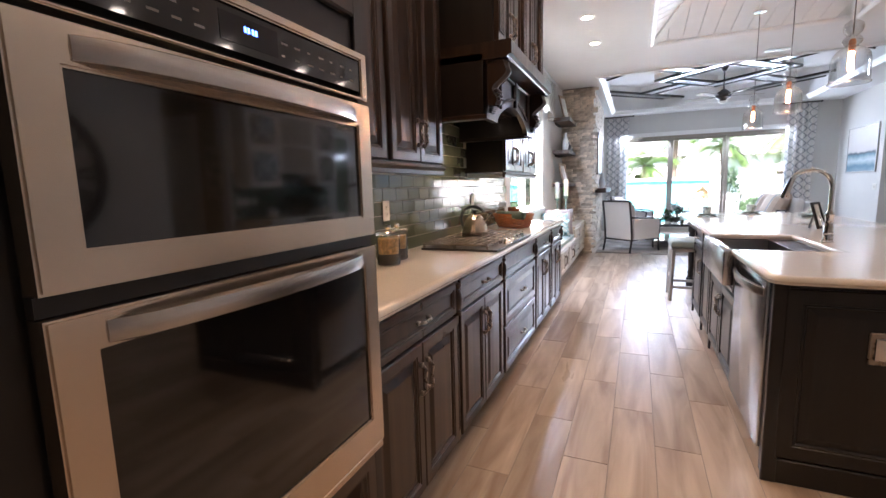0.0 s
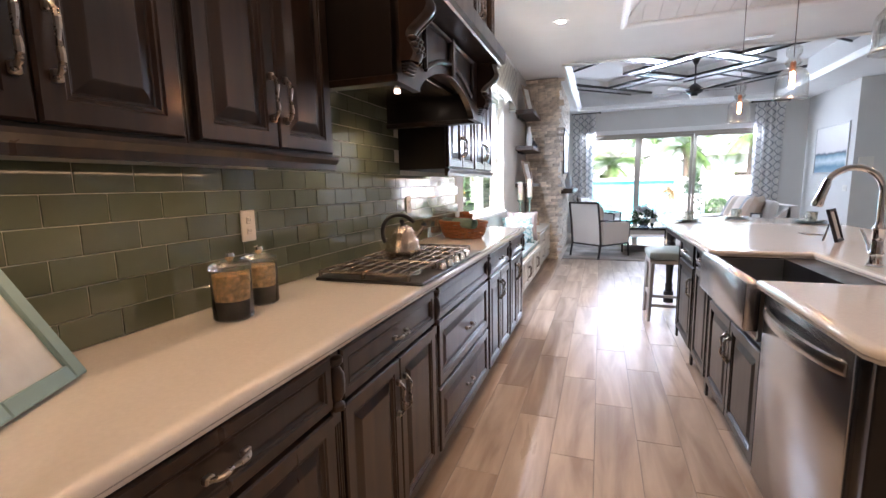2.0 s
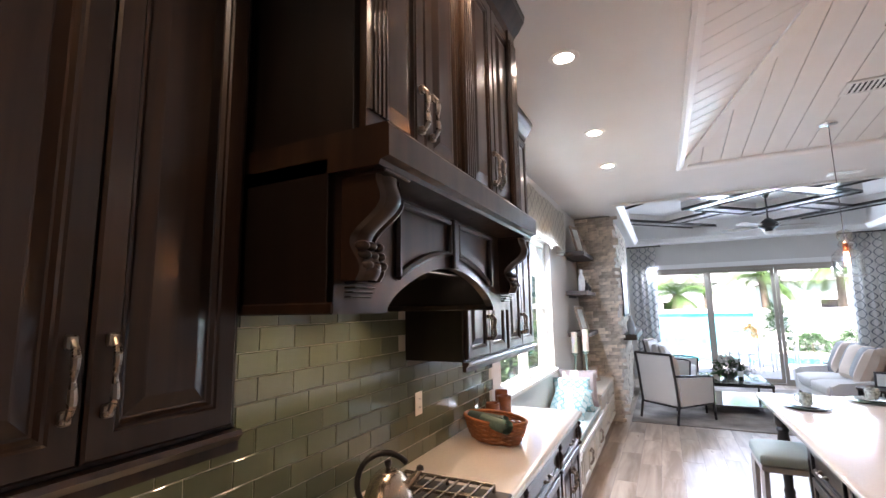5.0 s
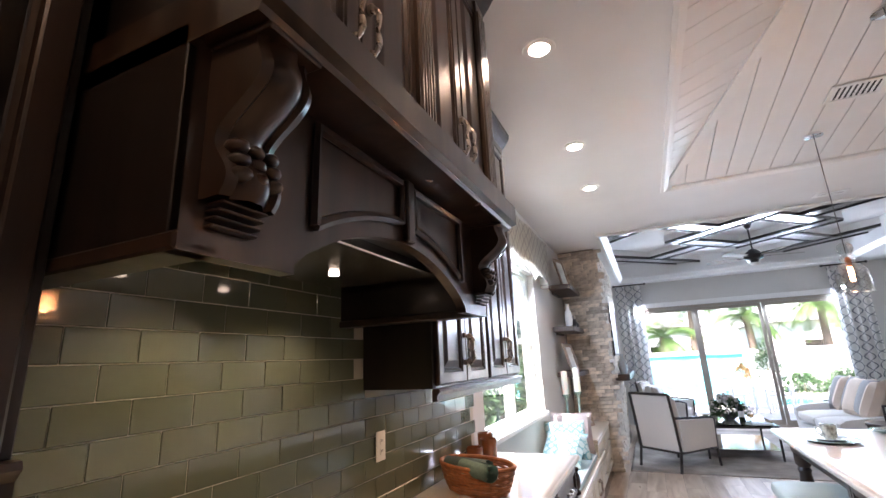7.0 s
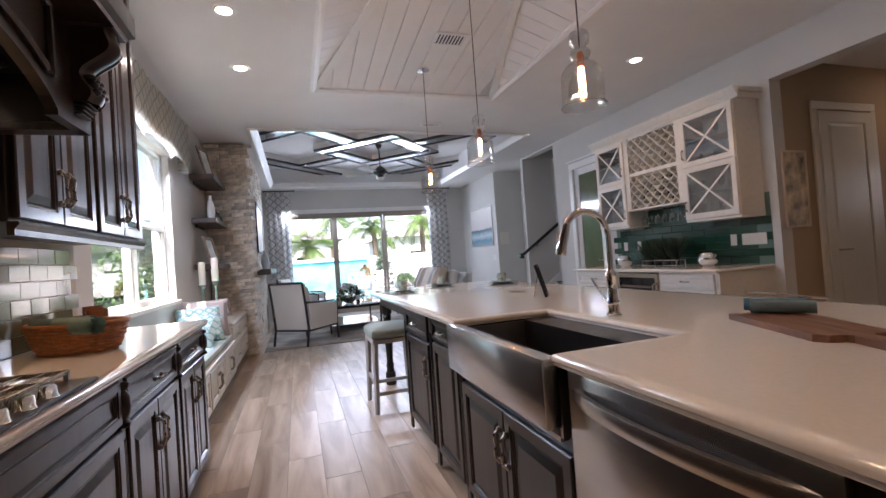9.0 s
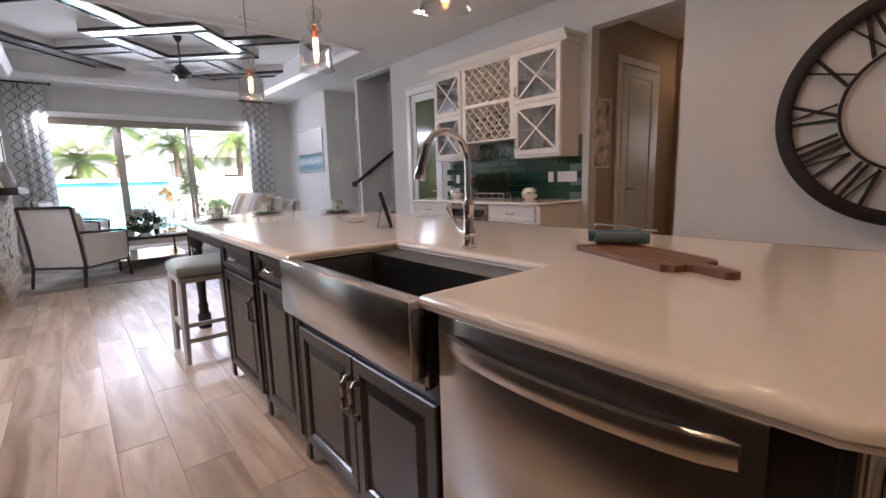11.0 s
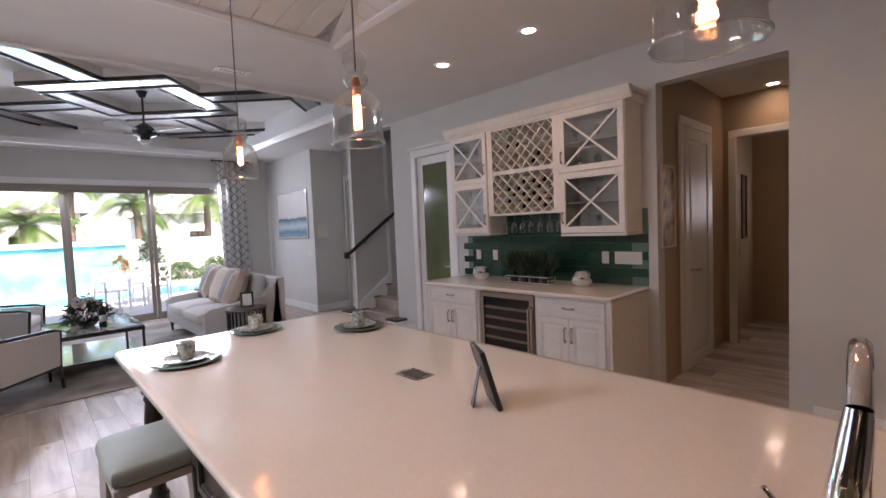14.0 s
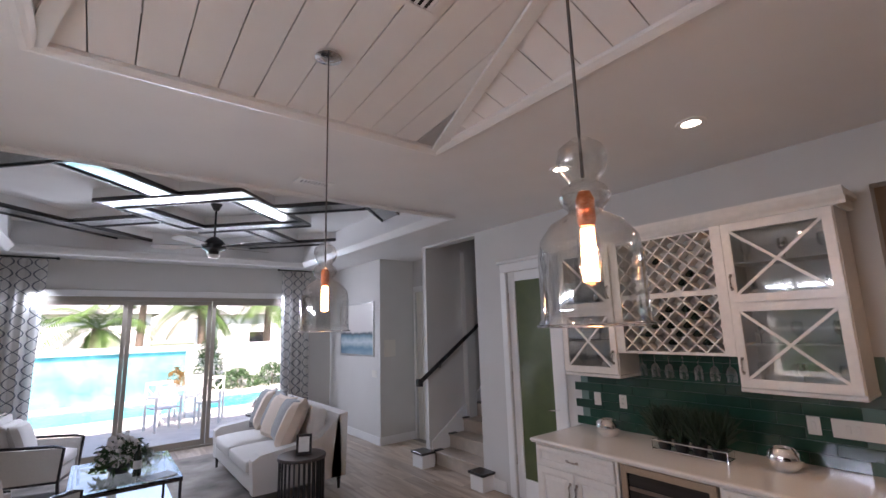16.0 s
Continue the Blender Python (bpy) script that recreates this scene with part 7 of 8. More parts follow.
worktop("bar_worktop", "cream quartz worktop with a moulded edge on the white bar cabinets", BXF - 0.05, XR, 6.6, 8.82, QUARTZ, sides="nsw")
wc = thing("wine_cooler", "stainless steel wine cooler with dark glass door, under the bar", "wine cooler", "", (0, 0, 0))
part("body", box(BXF + 0.04, XR - 0.002, 7.345, 8.015, 0.0, TOP - 0.002), BLACK, wc)
door = part("door", ring_frame(-0.02, 0.02, 0, 0.65, 0.0, 0.76, 0.05), STEEL_V, wc, smooth=True)
door.matrix_local = pose(BXF + 0.01, 8.0, 0.105, 0, 0, 180)
part("glass", box(BXF + 0.005, BXF + 0.015, 7.4, 7.955, 0.15, 0.82), BLACK_GLASS, wc)
for k in range(6):
    part("rack_front", box(BXF - 0.002, BXF + 0.004, 7.41, 7.94, 0.2 + k * 0.1, 0.225 + k * 0.1), mat("rack_wood", (0.16, 0.11, 0.08), 0.5) if k == 0 else bpy.data.materials["rack_wood"], wc)
part("handle", tube([(BXF - 0.012, 7.39, 0.2), (BXF - 0.05, 7.39, 0.22), (BXF - 0.05, 7.39, 0.74), (BXF - 0.012, 7.39, 0.76)], 0.009, 8), STEEL, wc, smooth=True)
part("grille", box(BXF + 0.01, BXF + 0.03, 7.36, 8.0, 0.01, 0.1), BLACK, wc)

BUX = 4.61
CABGLASS = THIN


def glass_cabinet(y0, y1, z0, z1, hinge):
    t = thing("glass_wall_cabinet", "white wall cabinet with crossed-lattice glass doors above one another", "cabinet", "glass cabinets of the bar", (0, 0, 0))
    b_ = 0.02
    part("side", box(BUX, XR - .001, y0, y0 + b_, z0, z1), WHITE_CAB, t)
    part("side", box(BUX, XR - .001, y1 - b_, y1, z0, z1), WHITE_CAB, t)
    part("top", box(BUX, XR - .001, y0 + b_, y1 - b_, z1 - b_, z1), WHITE_CAB, t)
    part("bottom", box(BUX, XR - .001, y0 + b_, y1 - b_, z0, z0 + b_), WHITE_CAB, t)
    part("back", box(XR - 0.012, XR - 0.001, y0 + b_, y1 - b_, z0 + b_, z1 - b_), WHITE_CAB, t)
    part("light_rail", box(BUX - 0.01, XR - .001, y0 - 0.005, y1 + 0.005, z0 - 0.03, z0 - 0.001, 0.006), WHITE_CAB, t)
    mid = (z0 + z1) / 2
    part("shelf", box(BUX + .002, XR - .013, y0 + b_, y1 - b_, mid - 0.01, mid + 0.01), WHITE_CAB, t)
    for a, b in ((z0 + .004, mid - 0.004), (mid + 0.004, z1 - .01)):
        part("shelf", box(BUX + 0.03, XR - 0.013, y0 + b_, y1 - b_, (a + b) / 2 - 0.006, (a + b) / 2 + 0.006), WHITE_CAB, t)
        w_, h_ = y1 - y0 - 0.01, b - a
        d = part("door", ring_frame(-0.011, 0.011, 0, w_, 0, h_, 0.055), WHITE_CAB, t)
        d.matrix_local = pose(BUX - 0.012, y1 - 0.005, a, 0, 0, 180)
        part("glass", box(-0.002, 0.002, 0.054, w_ - 0.054, 0.054, h_ - 0.054), CABGLASS, d)
        gw, gh = w_ - 0.108, h_ - 0.108
        ln, an = math.hypot(gw, gh), math.atan2(gh, gw)
        for s in (-1, 1):
            c_ = part("cross_bar", box(0.002 + (0.0 if s > 0 else 0.0), 0.01 if s > 0 else 0.0095, -ln / 2 + 0.004, ln / 2 - 0.004, -0.009, 0.009), WHITE_CAB, d)
            c_.location, c_.rotation_euler = (0, w_ / 2, h_ / 2), (s * an, 0, 0)
        h = part("handle", pull(0.1, True), NICKEL, d)
        h.matrix_local = pose(0.011, w_ - 0.03 if hinge == "r" else 0.03, 0.14, 0, 0, 90)
    rng = random.Random(int(y0 * 10))
    for zz in (z0 + b_, mid + 0.01, (z0 + mid) / 2 + 0.006, (z1 + mid) / 2 + 0.006):
        for k in range(3):
            g = thing("goblet", "clear and silver glass goblet on a shelf of the bar cabinet", "glass", "goblets in the bar cabinets", (BUX + 0.12 + 0.05 * rng.random(), y0 + 0.1 + k * (y1 - y0 - 0.2) / 2, zz))
            part("glass", lathe([(0, 0), (0.028, 0), (0.026, 0.004), (0.005, 0.01), (0.005, 0.05), (0.028, 0.07), (0.034, 0.1), (0.03, 0.14)], n=14), CHROME if (k + int(zz * 10)) % 2 else THIN, g, smooth=True)
    return t


glass_cabinet(8.17, 8.72, 1.44, 2.54, "r")
glass_cabinet(6.65, 7.28, 1.42, 2.54, "l")
wr = thing("wine_rack", "white wall-hung diagonal lattice wine rack with dark bottles", "wine rack", "", (0, 0, 0))
ry0, ry1, rz0, rz1 = 7.282, 8.168, 1.62, 2.54
for nm, b_ in (("top", (BUX, XR - .001, ry0, ry1, rz1 - .02, rz1)), ("bottom", (BUX, XR - .001, ry0, ry1, rz0, rz0 + .02)), ("side", (BUX, XR - .001, ry0, ry0 + .02, rz0 + .02, rz1 - .02)), ("side", (BUX, XR - .001, ry1 - .02, ry1, rz0 + .02, rz1 - .02)), ("back", (XR - .01, XR - .001, ry0 + .02, ry1 - .02, rz0 + .02, rz1 - .02)), ("shelf", (BUX, XR - .011, ry0 + .02, ry1 - .02, 2.05, 2.09))):
    part(nm, box(*b_), WHITE_CAB, wr)
part("stile", box(BUX - 0.008, BUX - .001, ry0, ry0 + 0.07, rz0, rz1), WHITE_CAB, wr)
part("stile", box(BUX - 0.008, BUX - .001, ry1 - 0.07, ry1, rz0, rz1), WHITE_CAB, wr)
for z0, z1 in ((rz0 + .02, 2.05), (2.09, rz1 - .02)):
    y0, y1 = ry0 + 0.07, ry1 - 0.07
    sp_ = 0.125
    for s in (-1, 1):
        k = -6
        while k < 14:
            yb = y0 + k * sp_
            pts = []
            ya, yc = yb, yb + s * (z1 - z0)
            lo_z, hi_z = z0, z1
            if s > 0:
                lo_z = max(lo_z, z0 + (y0 - yb))
                hi_z = min(hi_z, z0 + (y1 - yb))
            else:
                lo_z = max(lo_z, z0 + (yb - y1))
                hi_z = min(hi_z, z0 + (yb - y0))
            if hi_z - lo_z > 0.03:
                p, q = Vector((0, yb + s * (lo_z - z0), lo_z)), Vector((0, yb + s * (hi_z - z0), hi_z))
                ln = (q - p).length
                o = part("lattice_strip", box(-0.1, 0.0 + (0.0 if s > 0 else 0.003), -ln / 2, ln / 2, -0.005, 0.005), WHITE_CAB, wr)
                o.matrix_local = Matrix.Translation((BUX + 0.0, (p.y + q.y) / 2, (p.z + q.z) / 2)) @ Euler((s * math.pi / 4, 0, 0)).to_matrix().to_4x4() @ Matrix.Translation((0.1, 0, 0))
            k += 1
rng = random.Random(8)
for z0 in (rz0 + 0.02, 2.09):
    for r_ in range(5):
        for c_ in range(4):
            if rng.random() < (0.5 if z0 < 2 else 0.15):
                y = ry0 + 0.2 + c_ * 0.125 + (0.0625 if r_ % 2 else 0)
                t = thing("wine_bottle", "dark wine bottle lying in the white lattice rack", "bottle", "bottles in the wine rack", (BUX + 0.07, y + 0.02, z0 + 0.075 + r_ * 0.0625))
                part("glass", bm_lathe(bmesh.new(), [(0, 0), (0.028, 0), (0.03, 0.01), (0.03, 0.15), (0.012, 0.19), (0.012, 0.22), (0, 0.22)], n=14), bpy.data.materials["dark_bottle"], t, smooth=True, m=Matrix.Rotation(radians(90), 4, "Y"))
for k in range(7):
    y = ry0 + 0.1 + k * 0.11
    g = thing("hanging_glass", "clear stemmed glass hanging upside down under the wine rack", "glass", "glasses under the wine rack", (BUX + 0.13, y, rz0 - 0.19))
    part("glass", lathe([(0.034, 0.0), (0.038, 0.05), (0.028, 0.09), (0.004, 0.11), (0.004, 0.175), (0.03, 0.182), (0.0, 0.186)], n=16, closed=True), THIN, g, smooth=True)
cr = thing("cornice_moulding", "white crown moulding along the top of the bar cabinets", "moulding", "", (0, 0, 0))
PR = [(0, 2.541), (-0.012, 2.541), (-0.02, 2.56), (-0.04, 2.58), (-0.065, 2.62), (-0.07, 2.64), (0, 2.64)]
part("front", prism(bmesh.new(), PR, 6.585, 8.785, lambda u, y, v: (BUX - 0.001 + u, y, v)), WHITE_CAB, cr)
part("side", box(BUX, XR - .001, 6.585, 6.648, 2.6, 2.64, 0.006), WHITE_CAB, cr)
part("side", box(BUX, XR - .001, 6.61, 6.648, 2.541, 2.599, 0.006), WHITE_CAB, cr)
part("side", box(BUX, XR - .001, 8.722, 8.785, 2.6, 2.64, 0.006), WHITE_CAB, cr)
bl = box(-0.15, 0.15, -0.004, 0.004, -0.0375, 0.0375, 0.002)
long_me = bpy.data.meshes.new("tile_long")
bl.to_mesh(long_me)
bl.free()
long_me.materials.append(TILE_DEEP)
g = thing("bar_backsplash", "glossy deep green long glass tiles behind the bar worktop", "backsplash", "", (0, 0, 0))
part("grout", box(XR - 0.003, XR - 0.0005, 6.6, 8.8, CT + 0.001, 1.62), mat("green_grout", (0.12, 0.2, 0.17), 0.8), g)
for r_ in range(9):
    z = CT + 0.04 + r_ * 0.0785
    y = 6.6 + (0.0 if r_ % 2 else 0.15)
    while y + 0.15 < 8.81:
        if z < 1.4 or 7.2 < y < 8.25:
            o = new("tile", long_me)
            o.parent = g
            o.matrix_local = pose(XR - 0.006, y + 0.15, z, 0, 0, WEST)
        y += 0.303
for y, n_, s_ in ((8.62, 1, True), (8.36, 1, False), (7.0, 1, True), (6.78, 3, True)):
    outlet(pose(XR - 0.011, y, 1.17, 0, 0, WEST), n_, s_)
for y in (8.38, 7.12):
    t = thing("silver_bowl", "round hammered silver bowl with an open top on the bar worktop", "bowl", "silver bowls on the bar", (4.68, y, CT))
    bm = lathe([(0, 0), (0.05, 0), (0.085, 0.03), (0.1, 0.07), (0.09, 0.115), (0.06, 0.14), (0.055, 0.138), (0.08, 0.11), (0.0, 0.04)], n=20)
    for v in bm.verts:
        s_ = 1 + 0.03 * math.sin(9 * math.atan2(v.co.y, v.co.x)) * math.sin(60 * v.co.z)
        v.co.x *= s_
        v.co.y *= s_
    part("body", bm, CHROME, t, smooth=True)
t = thing("herb_planter", "chrome wire rack with four dark pots of bushy grass", "planter", "", (4.6, 7.66, CT))
bm = bmesh.new()
for z in (0.015, 0.075):
    bm_tube(bm, [(-0.06, -0.26, z), (0.06, -0.26, z), (0.06, 0.26, z), (-0.06, 0.26, z), (-0.06, -0.26, z)], 0.005, 6)
for y in (-0.26, 0.26):
    bm_tube(bm, [(-0.06, y, 0), (-0.06, y, 0.075)], 0.005, 6)
    bm_tube(bm, [(0.06, y, 0), (0.06, y, 0.075)], 0.005, 6)
part("rack", bm, CHROME, t, smooth=True)
for k in range(4):
    part("pot", lathe([(0, 0.006), (0.04, 0.006), (0.052, 0.085), (0.046, 0.085), (0, 0.07)], (0, -0.19 + k * 0.127, 0), 18), BLACK, t, smooth=True)
rng = random.Random(31)
bm = bmesh.new()
for _ in range(2600):
    k = rng.randrange(4)
    a, r_ = rng.uniform(0, 2 * math.pi), rng.uniform(0, 0.035)
    p = Vector((r_ * math.cos(a), -0.19 + k * 0.127 + r_ * math.sin(a), 0.075))
    e = p + Vector((rng.gauss(0, 0.06), rng.gauss(0, 0.075), rng.uniform(0.1, 0.28)))
    w_ = Vector((math.sin(a), math.cos(a), 0)) * 0.004
    mid_ = (p + e) / 2 + Vector((0, 0, 0.02))
    vs = [bm.verts.new(q) for q in (p - w_, p + w_, mid_ + w_, e, mid_ - w_)]
    bm.faces.new(vs)
part("grass", bm, mat("dark_grass", (0.018, 0.04, 0.02), 0.6, var=0.3), t, kind="stuff")

# ---- clock ----
ck = thing("wall_clock", "very large round black metal wall clock with open roman numerals", "clock", "", pose(XR - 0.03, 4.06, 1.57, 0, 0, WEST))
CLK = mat("aged_black_metal", (0.02, 0.014, 0.012), 0.5, 0.4, var=0.3, scale=12)


def flat_ring(r0, r1, t_=0.02):
    bm = bmesh.new()
    n = 72
    rows = [[bm.verts.new((r * math.cos(2 * math.pi * i / n), y, r * math.sin(2 * math.pi * i / n))) for i in range(n)] for r, y in ((r0, 0), (r0, -t_), (r0 + .012, -t_ - .005), (r1 - .012, -t_ - .005), (r1, -t_), (r1, 0))]
    rows.append(rows[0])
    for a, b in zip(rows, rows[1:]):
        for i in range(n):
            bm.faces.new((a[i], a[(i + 1) % n], b[(i + 1) % n], b[i]))
    return bm


part("outer_ring", flat_ring(0.7, 0.8, 0.025), CLK, ck, smooth=True)
part("inner_ring", flat_ring(0.415, 0.435, 0.018), CLK, ck, smooth=True)
NUM = ["XII", "I", "II", "III", "IIII", "V", "VI", "VII", "VIII", "IX", "X", "XI"]
for h, s_ in enumerate(NUM):
    bm = bmesh.new()
    r0, r1, w_ = 0.437, 0.7, 0.015
    n = len(s_)
    total = sum(0.11 if c_ in "XV" else 0.05 for c_ in s_)
    u = -total / 2
    for c_ in s_:
        cw = 0.11 if c_ in "XV" else 0.05
        um = u + cw / 2

        def bar(u0, u1, ww):
            prism(bm, [(u0 - ww, r0), (u0 + ww, r0), (u1 + ww, r1), (u1 - ww, r1)], -0.012, 0.0)
        if c_ == "I":
            bar(um * 0.8, um * 1.1, w_ * 0.8)
        elif c_ == "X":
            bar(um - 0.04, um + 0.05, w_ * 0.9)
            bar(um + 0.04, um - 0.05, w_ * 0.5)
        else:
            bar(um, um - 0.05, w_ * 0.9)
            bar(um, um + 0.05, w_ * 0.5)
        u += cw
    o = part("numeral", bm, CLK, ck)
    o.rotation_euler = (0, radians(30 * h), 0)
part("hub", cyl((0, 0, 0), (0, -0.03, 0), 0.04), CLK, ck)
part("hour_hand", prism(bmesh.new(), [(-0.012, 0), (0.012, 0), (0.004, 0.26), (-0.004, 0.26)], -0.026, -0.022), CLK, ck)
o = part("minute_hand", prism(bmesh.new(), [(-0.01, 0), (0.01, 0), (0.003, 0.38), (-0.003, 0.38)], -0.032, -0.028), CLK, ck)
o.rotation_euler = (0, radians(100), 0)
bm = bmesh.new()
for k in range(4):
    a = math.pi / 4 + k * math.pi / 2
    bm_box(bm, 0.76 * math.cos(a) - .01, 0.76 * math.cos(a) + .01, 0.0, 0.028, 0.76 * math.sin(a) - .01, 0.76 * math.sin(a) + .01)
part("wall_stud", bm, CLK, ck)

# ---- hall ----
dh = tagged(new("door_4"), "cream two-panel door on the hall wall, shut", kind="structure")
f = part("door_leaf", panel_front(0.8, 2.4, 0.03, rail=0.12), DOORP, dh)
f.matrix_local = pose(5.95, 6.516, 0.005, 0, 0, SOUTH)
for x0, x1, z0, z1 in ((5.46, 5.54, 0, 2.42), (6.36, 6.44, 0, 2.42), (5.46, 6.44, 2.421, 2.5)):
    part("casing", box(x0, x1, 6.495, 6.519, z0, z1, 0.004), DOORP, dh)
bm = bmesh.new()
part("door_handle", tube([(5.68, 6.49, 1.0), (5.68, 6.43, 1.0), (5.78, 6.425, 1.0)], 0.009, 8), NICKEL, dh, smooth=True)
ABST = mat("abstract_print", (0.5, 0.42, 0.3), 0.5, var=0.9, scale=7)
picture_frame("hall_painting", "small abstract painting in a pale frame on the hall wall", 0.34, 0.75, pose(5.17, 6.515, 1.25, 0, 0, SOUTH), PWHITE, ABST, 0.02)
wall("wall_hall_far", HALL_WALL_DIM, "y", 6.95, 7.05, 5.02, 6.52, 2.9, [(5.5, 6.38, 0, 2.42)])
for y0, y1, z0, z1 in ((5.42, 5.5, 0, 2.42), (6.38, 6.46, 0, 2.42), (5.42, 6.46, 2.421, 2.5)):
    structure("trim_hall_door", box(6.93, 6.949, y0, y1, z0, z1, 0.004), DOORP, "cream door casing in the hall")
w5 = tagged(new("window_2"), "small white window with a woven blind in the room beyond the hall", kind="structure")
part("window_frame", box(8.37, 8.399, 5.6, 6.1, 1.4, 2.35, 0.004), TRIM, w5)
part("pane", box(8.36, 8.369, 5.65, 6.05, 1.45, 2.05), glow("daylit_pane", (0.85, 0.93, 1.0), 1.6), w5)
part("blind", box(8.33, 8.358, 5.6, 6.1, 2.0, 2.35, 0.004), OAK, w5)
part("rail", box(8.35, 8.359, 5.65, 6.05, 1.74, 1.77), TRIM, w5)
for x, z in ((7.5, 1.0), (7.9, 1.2)):
    picture_frame("wall_mirror", "narrow tall mirror in a black frame in the far room", 0.26, 0.85, pose(x, 6.515, z, 0, 0, SOUTH), BLACK, mat("mirror_glass", (0.85, 0.87, 0.87), 0.03, 1.0, var=0), 0.025)

# ---- outdoors ----
PATIO = mat("pale_pavers", (0.62, 0.58, 0.52), 0.8, var=0.12, scale=4, bump=0.2, bscale=60)
structure("pavement", box(-8, 12, YF + 0.2, 19.3, -0.159, -0.04), PATIO, "pale paved patio outside the sliding door")
structure("pavement_far", box(-8, 12, 22.4, 24.0, -0.159, -0.04), PATIO, "pale pool deck")
structure("pool_edge", box(-8, -1.5, 19.3, 22.4, -0.159, -0.04), PATIO, "pale pool deck")
structure("pool_edge_east", box(7.2, 12, 19.3, 22.4, -0.159, -0.04), PATIO, "pale pool deck")
structure("water", box(-1.5, 7.2, 19.3, 22.4, -0.15, -0.1), mat("pool_water", (0.05, 0.42, 0.5), 0.08, var=0.2, scale=2, bump=0.6, bscale=6), "turquoise pool water")
AQW = mat("aqua_glazed_wall", (0.18, 0.55, 0.6), 0.3, var=0.45, scale=1.6, bump=0.3, bscale=20)
fw = thing("water_wall", "turquoise tiled fountain wall beside the pool with white flanking walls", "pool wall", "", (0, 0, 0))
part("tiled_panel", box(-1.6, 3.4, 22.6, 22.9, -0.04, 1.35, 0.01), AQW, fw)
part("coping", box(-1.7, 3.5, 22.5, 23.0, 1.351, 1.45, 0.01), PATIO, fw)
WHITEWALL = mat("white_stucco", (0.8, 0.8, 0.78), 0.9, var=0.03, bump=0.3, bscale=80)
GREENWALL = mat("ivy_covered_wall", (0.07, 0.11, 0.07), 0.9, var=0.6, scale=7, bump=0.6, bscale=40)
structure("garden_wall", box(-14, 18, 24.2, 24.45, -0.16, 1.5), WHITEWALL, "white garden wall behind the pool")
structure("garden_wall_west", box(-3.4, -3.2, 4.0, 24.2, -0.16, 2.7), GREENWALL, "ivy covered wall outside the kitchen window")


def house(x, y, w, d, h, seed):
    t = thing("house", "pale stucco neighbouring house with grey hipped roof behind the garden wall", "house", "neighbouring houses", (x, y, -0.3))
    part("wall", box(-w / 2, w / 2, -d / 2, d / 2, 0, h), WHITEWALL, t)
    bm = bmesh.new()
    o = 0.5
    vs = [bm.verts.new(p) for p in ((-w / 2 - o, -d / 2 - o, h), (w / 2 + o, -d / 2 - o, h), (w / 2 + o, d / 2 + o, h), (-w / 2 - o, d / 2 + o, h), (-w / 2 + d / 2, 0, h + 1.9), (w / 2 - d / 2, 0, h + 1.9))]
    for q in ((0, 1, 5, 4), (1, 2, 5), (2, 3, 4, 5), (3, 0, 4), (3, 2, 1, 0)):
        bm.faces.new([vs[i] for i in q])
    part("roof", bm, mat("grey_roof_tiles", (0.3, 0.29, 0.28), 0.8, var=0.2, scale=3) if seed == 0 else bpy.data.materials["grey_roof_tiles"], t)
    for k in range(3):
        xk = -w / 2 + w * (k + 0.5) / 3
        wn_ = part("window", box(xk - 0.6, xk + 0.6, -d / 2 - 0.03, -d / 2 - 0.001, 1.0, 2.3), TRIM, t)
        part("pane", box(xk - 0.5, xk + 0.5, -d / 2 - 0.04, -d / 2 - 0.031, 1.1, 2.2), BLACK_GLASS, wn_)


house(-4, 42, 15, 9, 3.4, 0)
house(15, 44, 15, 9, 3.4, 1)
BARK = mat("palm_bark", (0.2, 0.15, 0.11), 0.9, var=0.35, scale=12, bump=0.8, bscale=30)
FROND = random_tint(mat("palm_frond", (0.08, 0.15, 0.03), 0.55, var=0.3), 0.8, 1.3)


def palm(x, y, h, r, seed, fronds=26):
    rng = random.Random(seed)
    t = thing("palm_tree", "palm tree with arching feathery green fronds behind the garden wall", "palm tree", "", (x, y, -0.16))
    lean = rng.uniform(-0.2, 0.2)
    part("trunk", bm_tube(bmesh.new(), [(lean * (k / 8) ** 2, 0, h * k / 8) for k in range(9)], [0.2 - 0.08 * (k / 8) + (0.05 if k == 8 else 0) for k in range(9)], 10), BARK, t, smooth=True)
    bm = bmesh.new()
    for f_ in range(fronds):
        a = 2 * math.pi * f_ / fronds + rng.uniform(-.2, .2)
        up = rng.uniform(-0.3, 1.1)
        L = r * rng.uniform(0.8, 1.15)
        prev = Vector((lean, 0, h))
        d0 = Vector((math.cos(a) * math.cos(up), math.sin(a) * math.cos(up), math.sin(up)))
        for k in range(14):
            step = d0 * L / 14
            d0 = (d0 + Vector((0, 0, -0.13))).normalized()
            cur = prev + step
            side = d0.cross(Vector((0, 0, 1))).normalized()
            ll = 0.42 * r / 2 * math.sin(math.pi * (k + 1.5) / 16)
            for s in (-1, 1):
                for e_ in (0, 0.5):
                    b0 = prev.lerp(cur, e_)
                    tip = b0 + side * s * ll + d0 * ll * 0.5 + Vector((0, 0, -ll * 0.45))
                    v = [bm.verts.new(q) for q in (b0, b0 + d0 * 0.05, tip)]
                    bm.faces.new(v)
            prev = cur
    part("fronds", bm, FROND, t, kind="stuff")


palm(-1.6, 25.4, 2.6, 2.0, 1)
palm(0.9, 25.6, 2.3, 2.1, 2)
palm(4.4, 26.0, 3.0, 2.0, 3)
palm(-4.6, 26.5, 3.3, 2.2, 4)
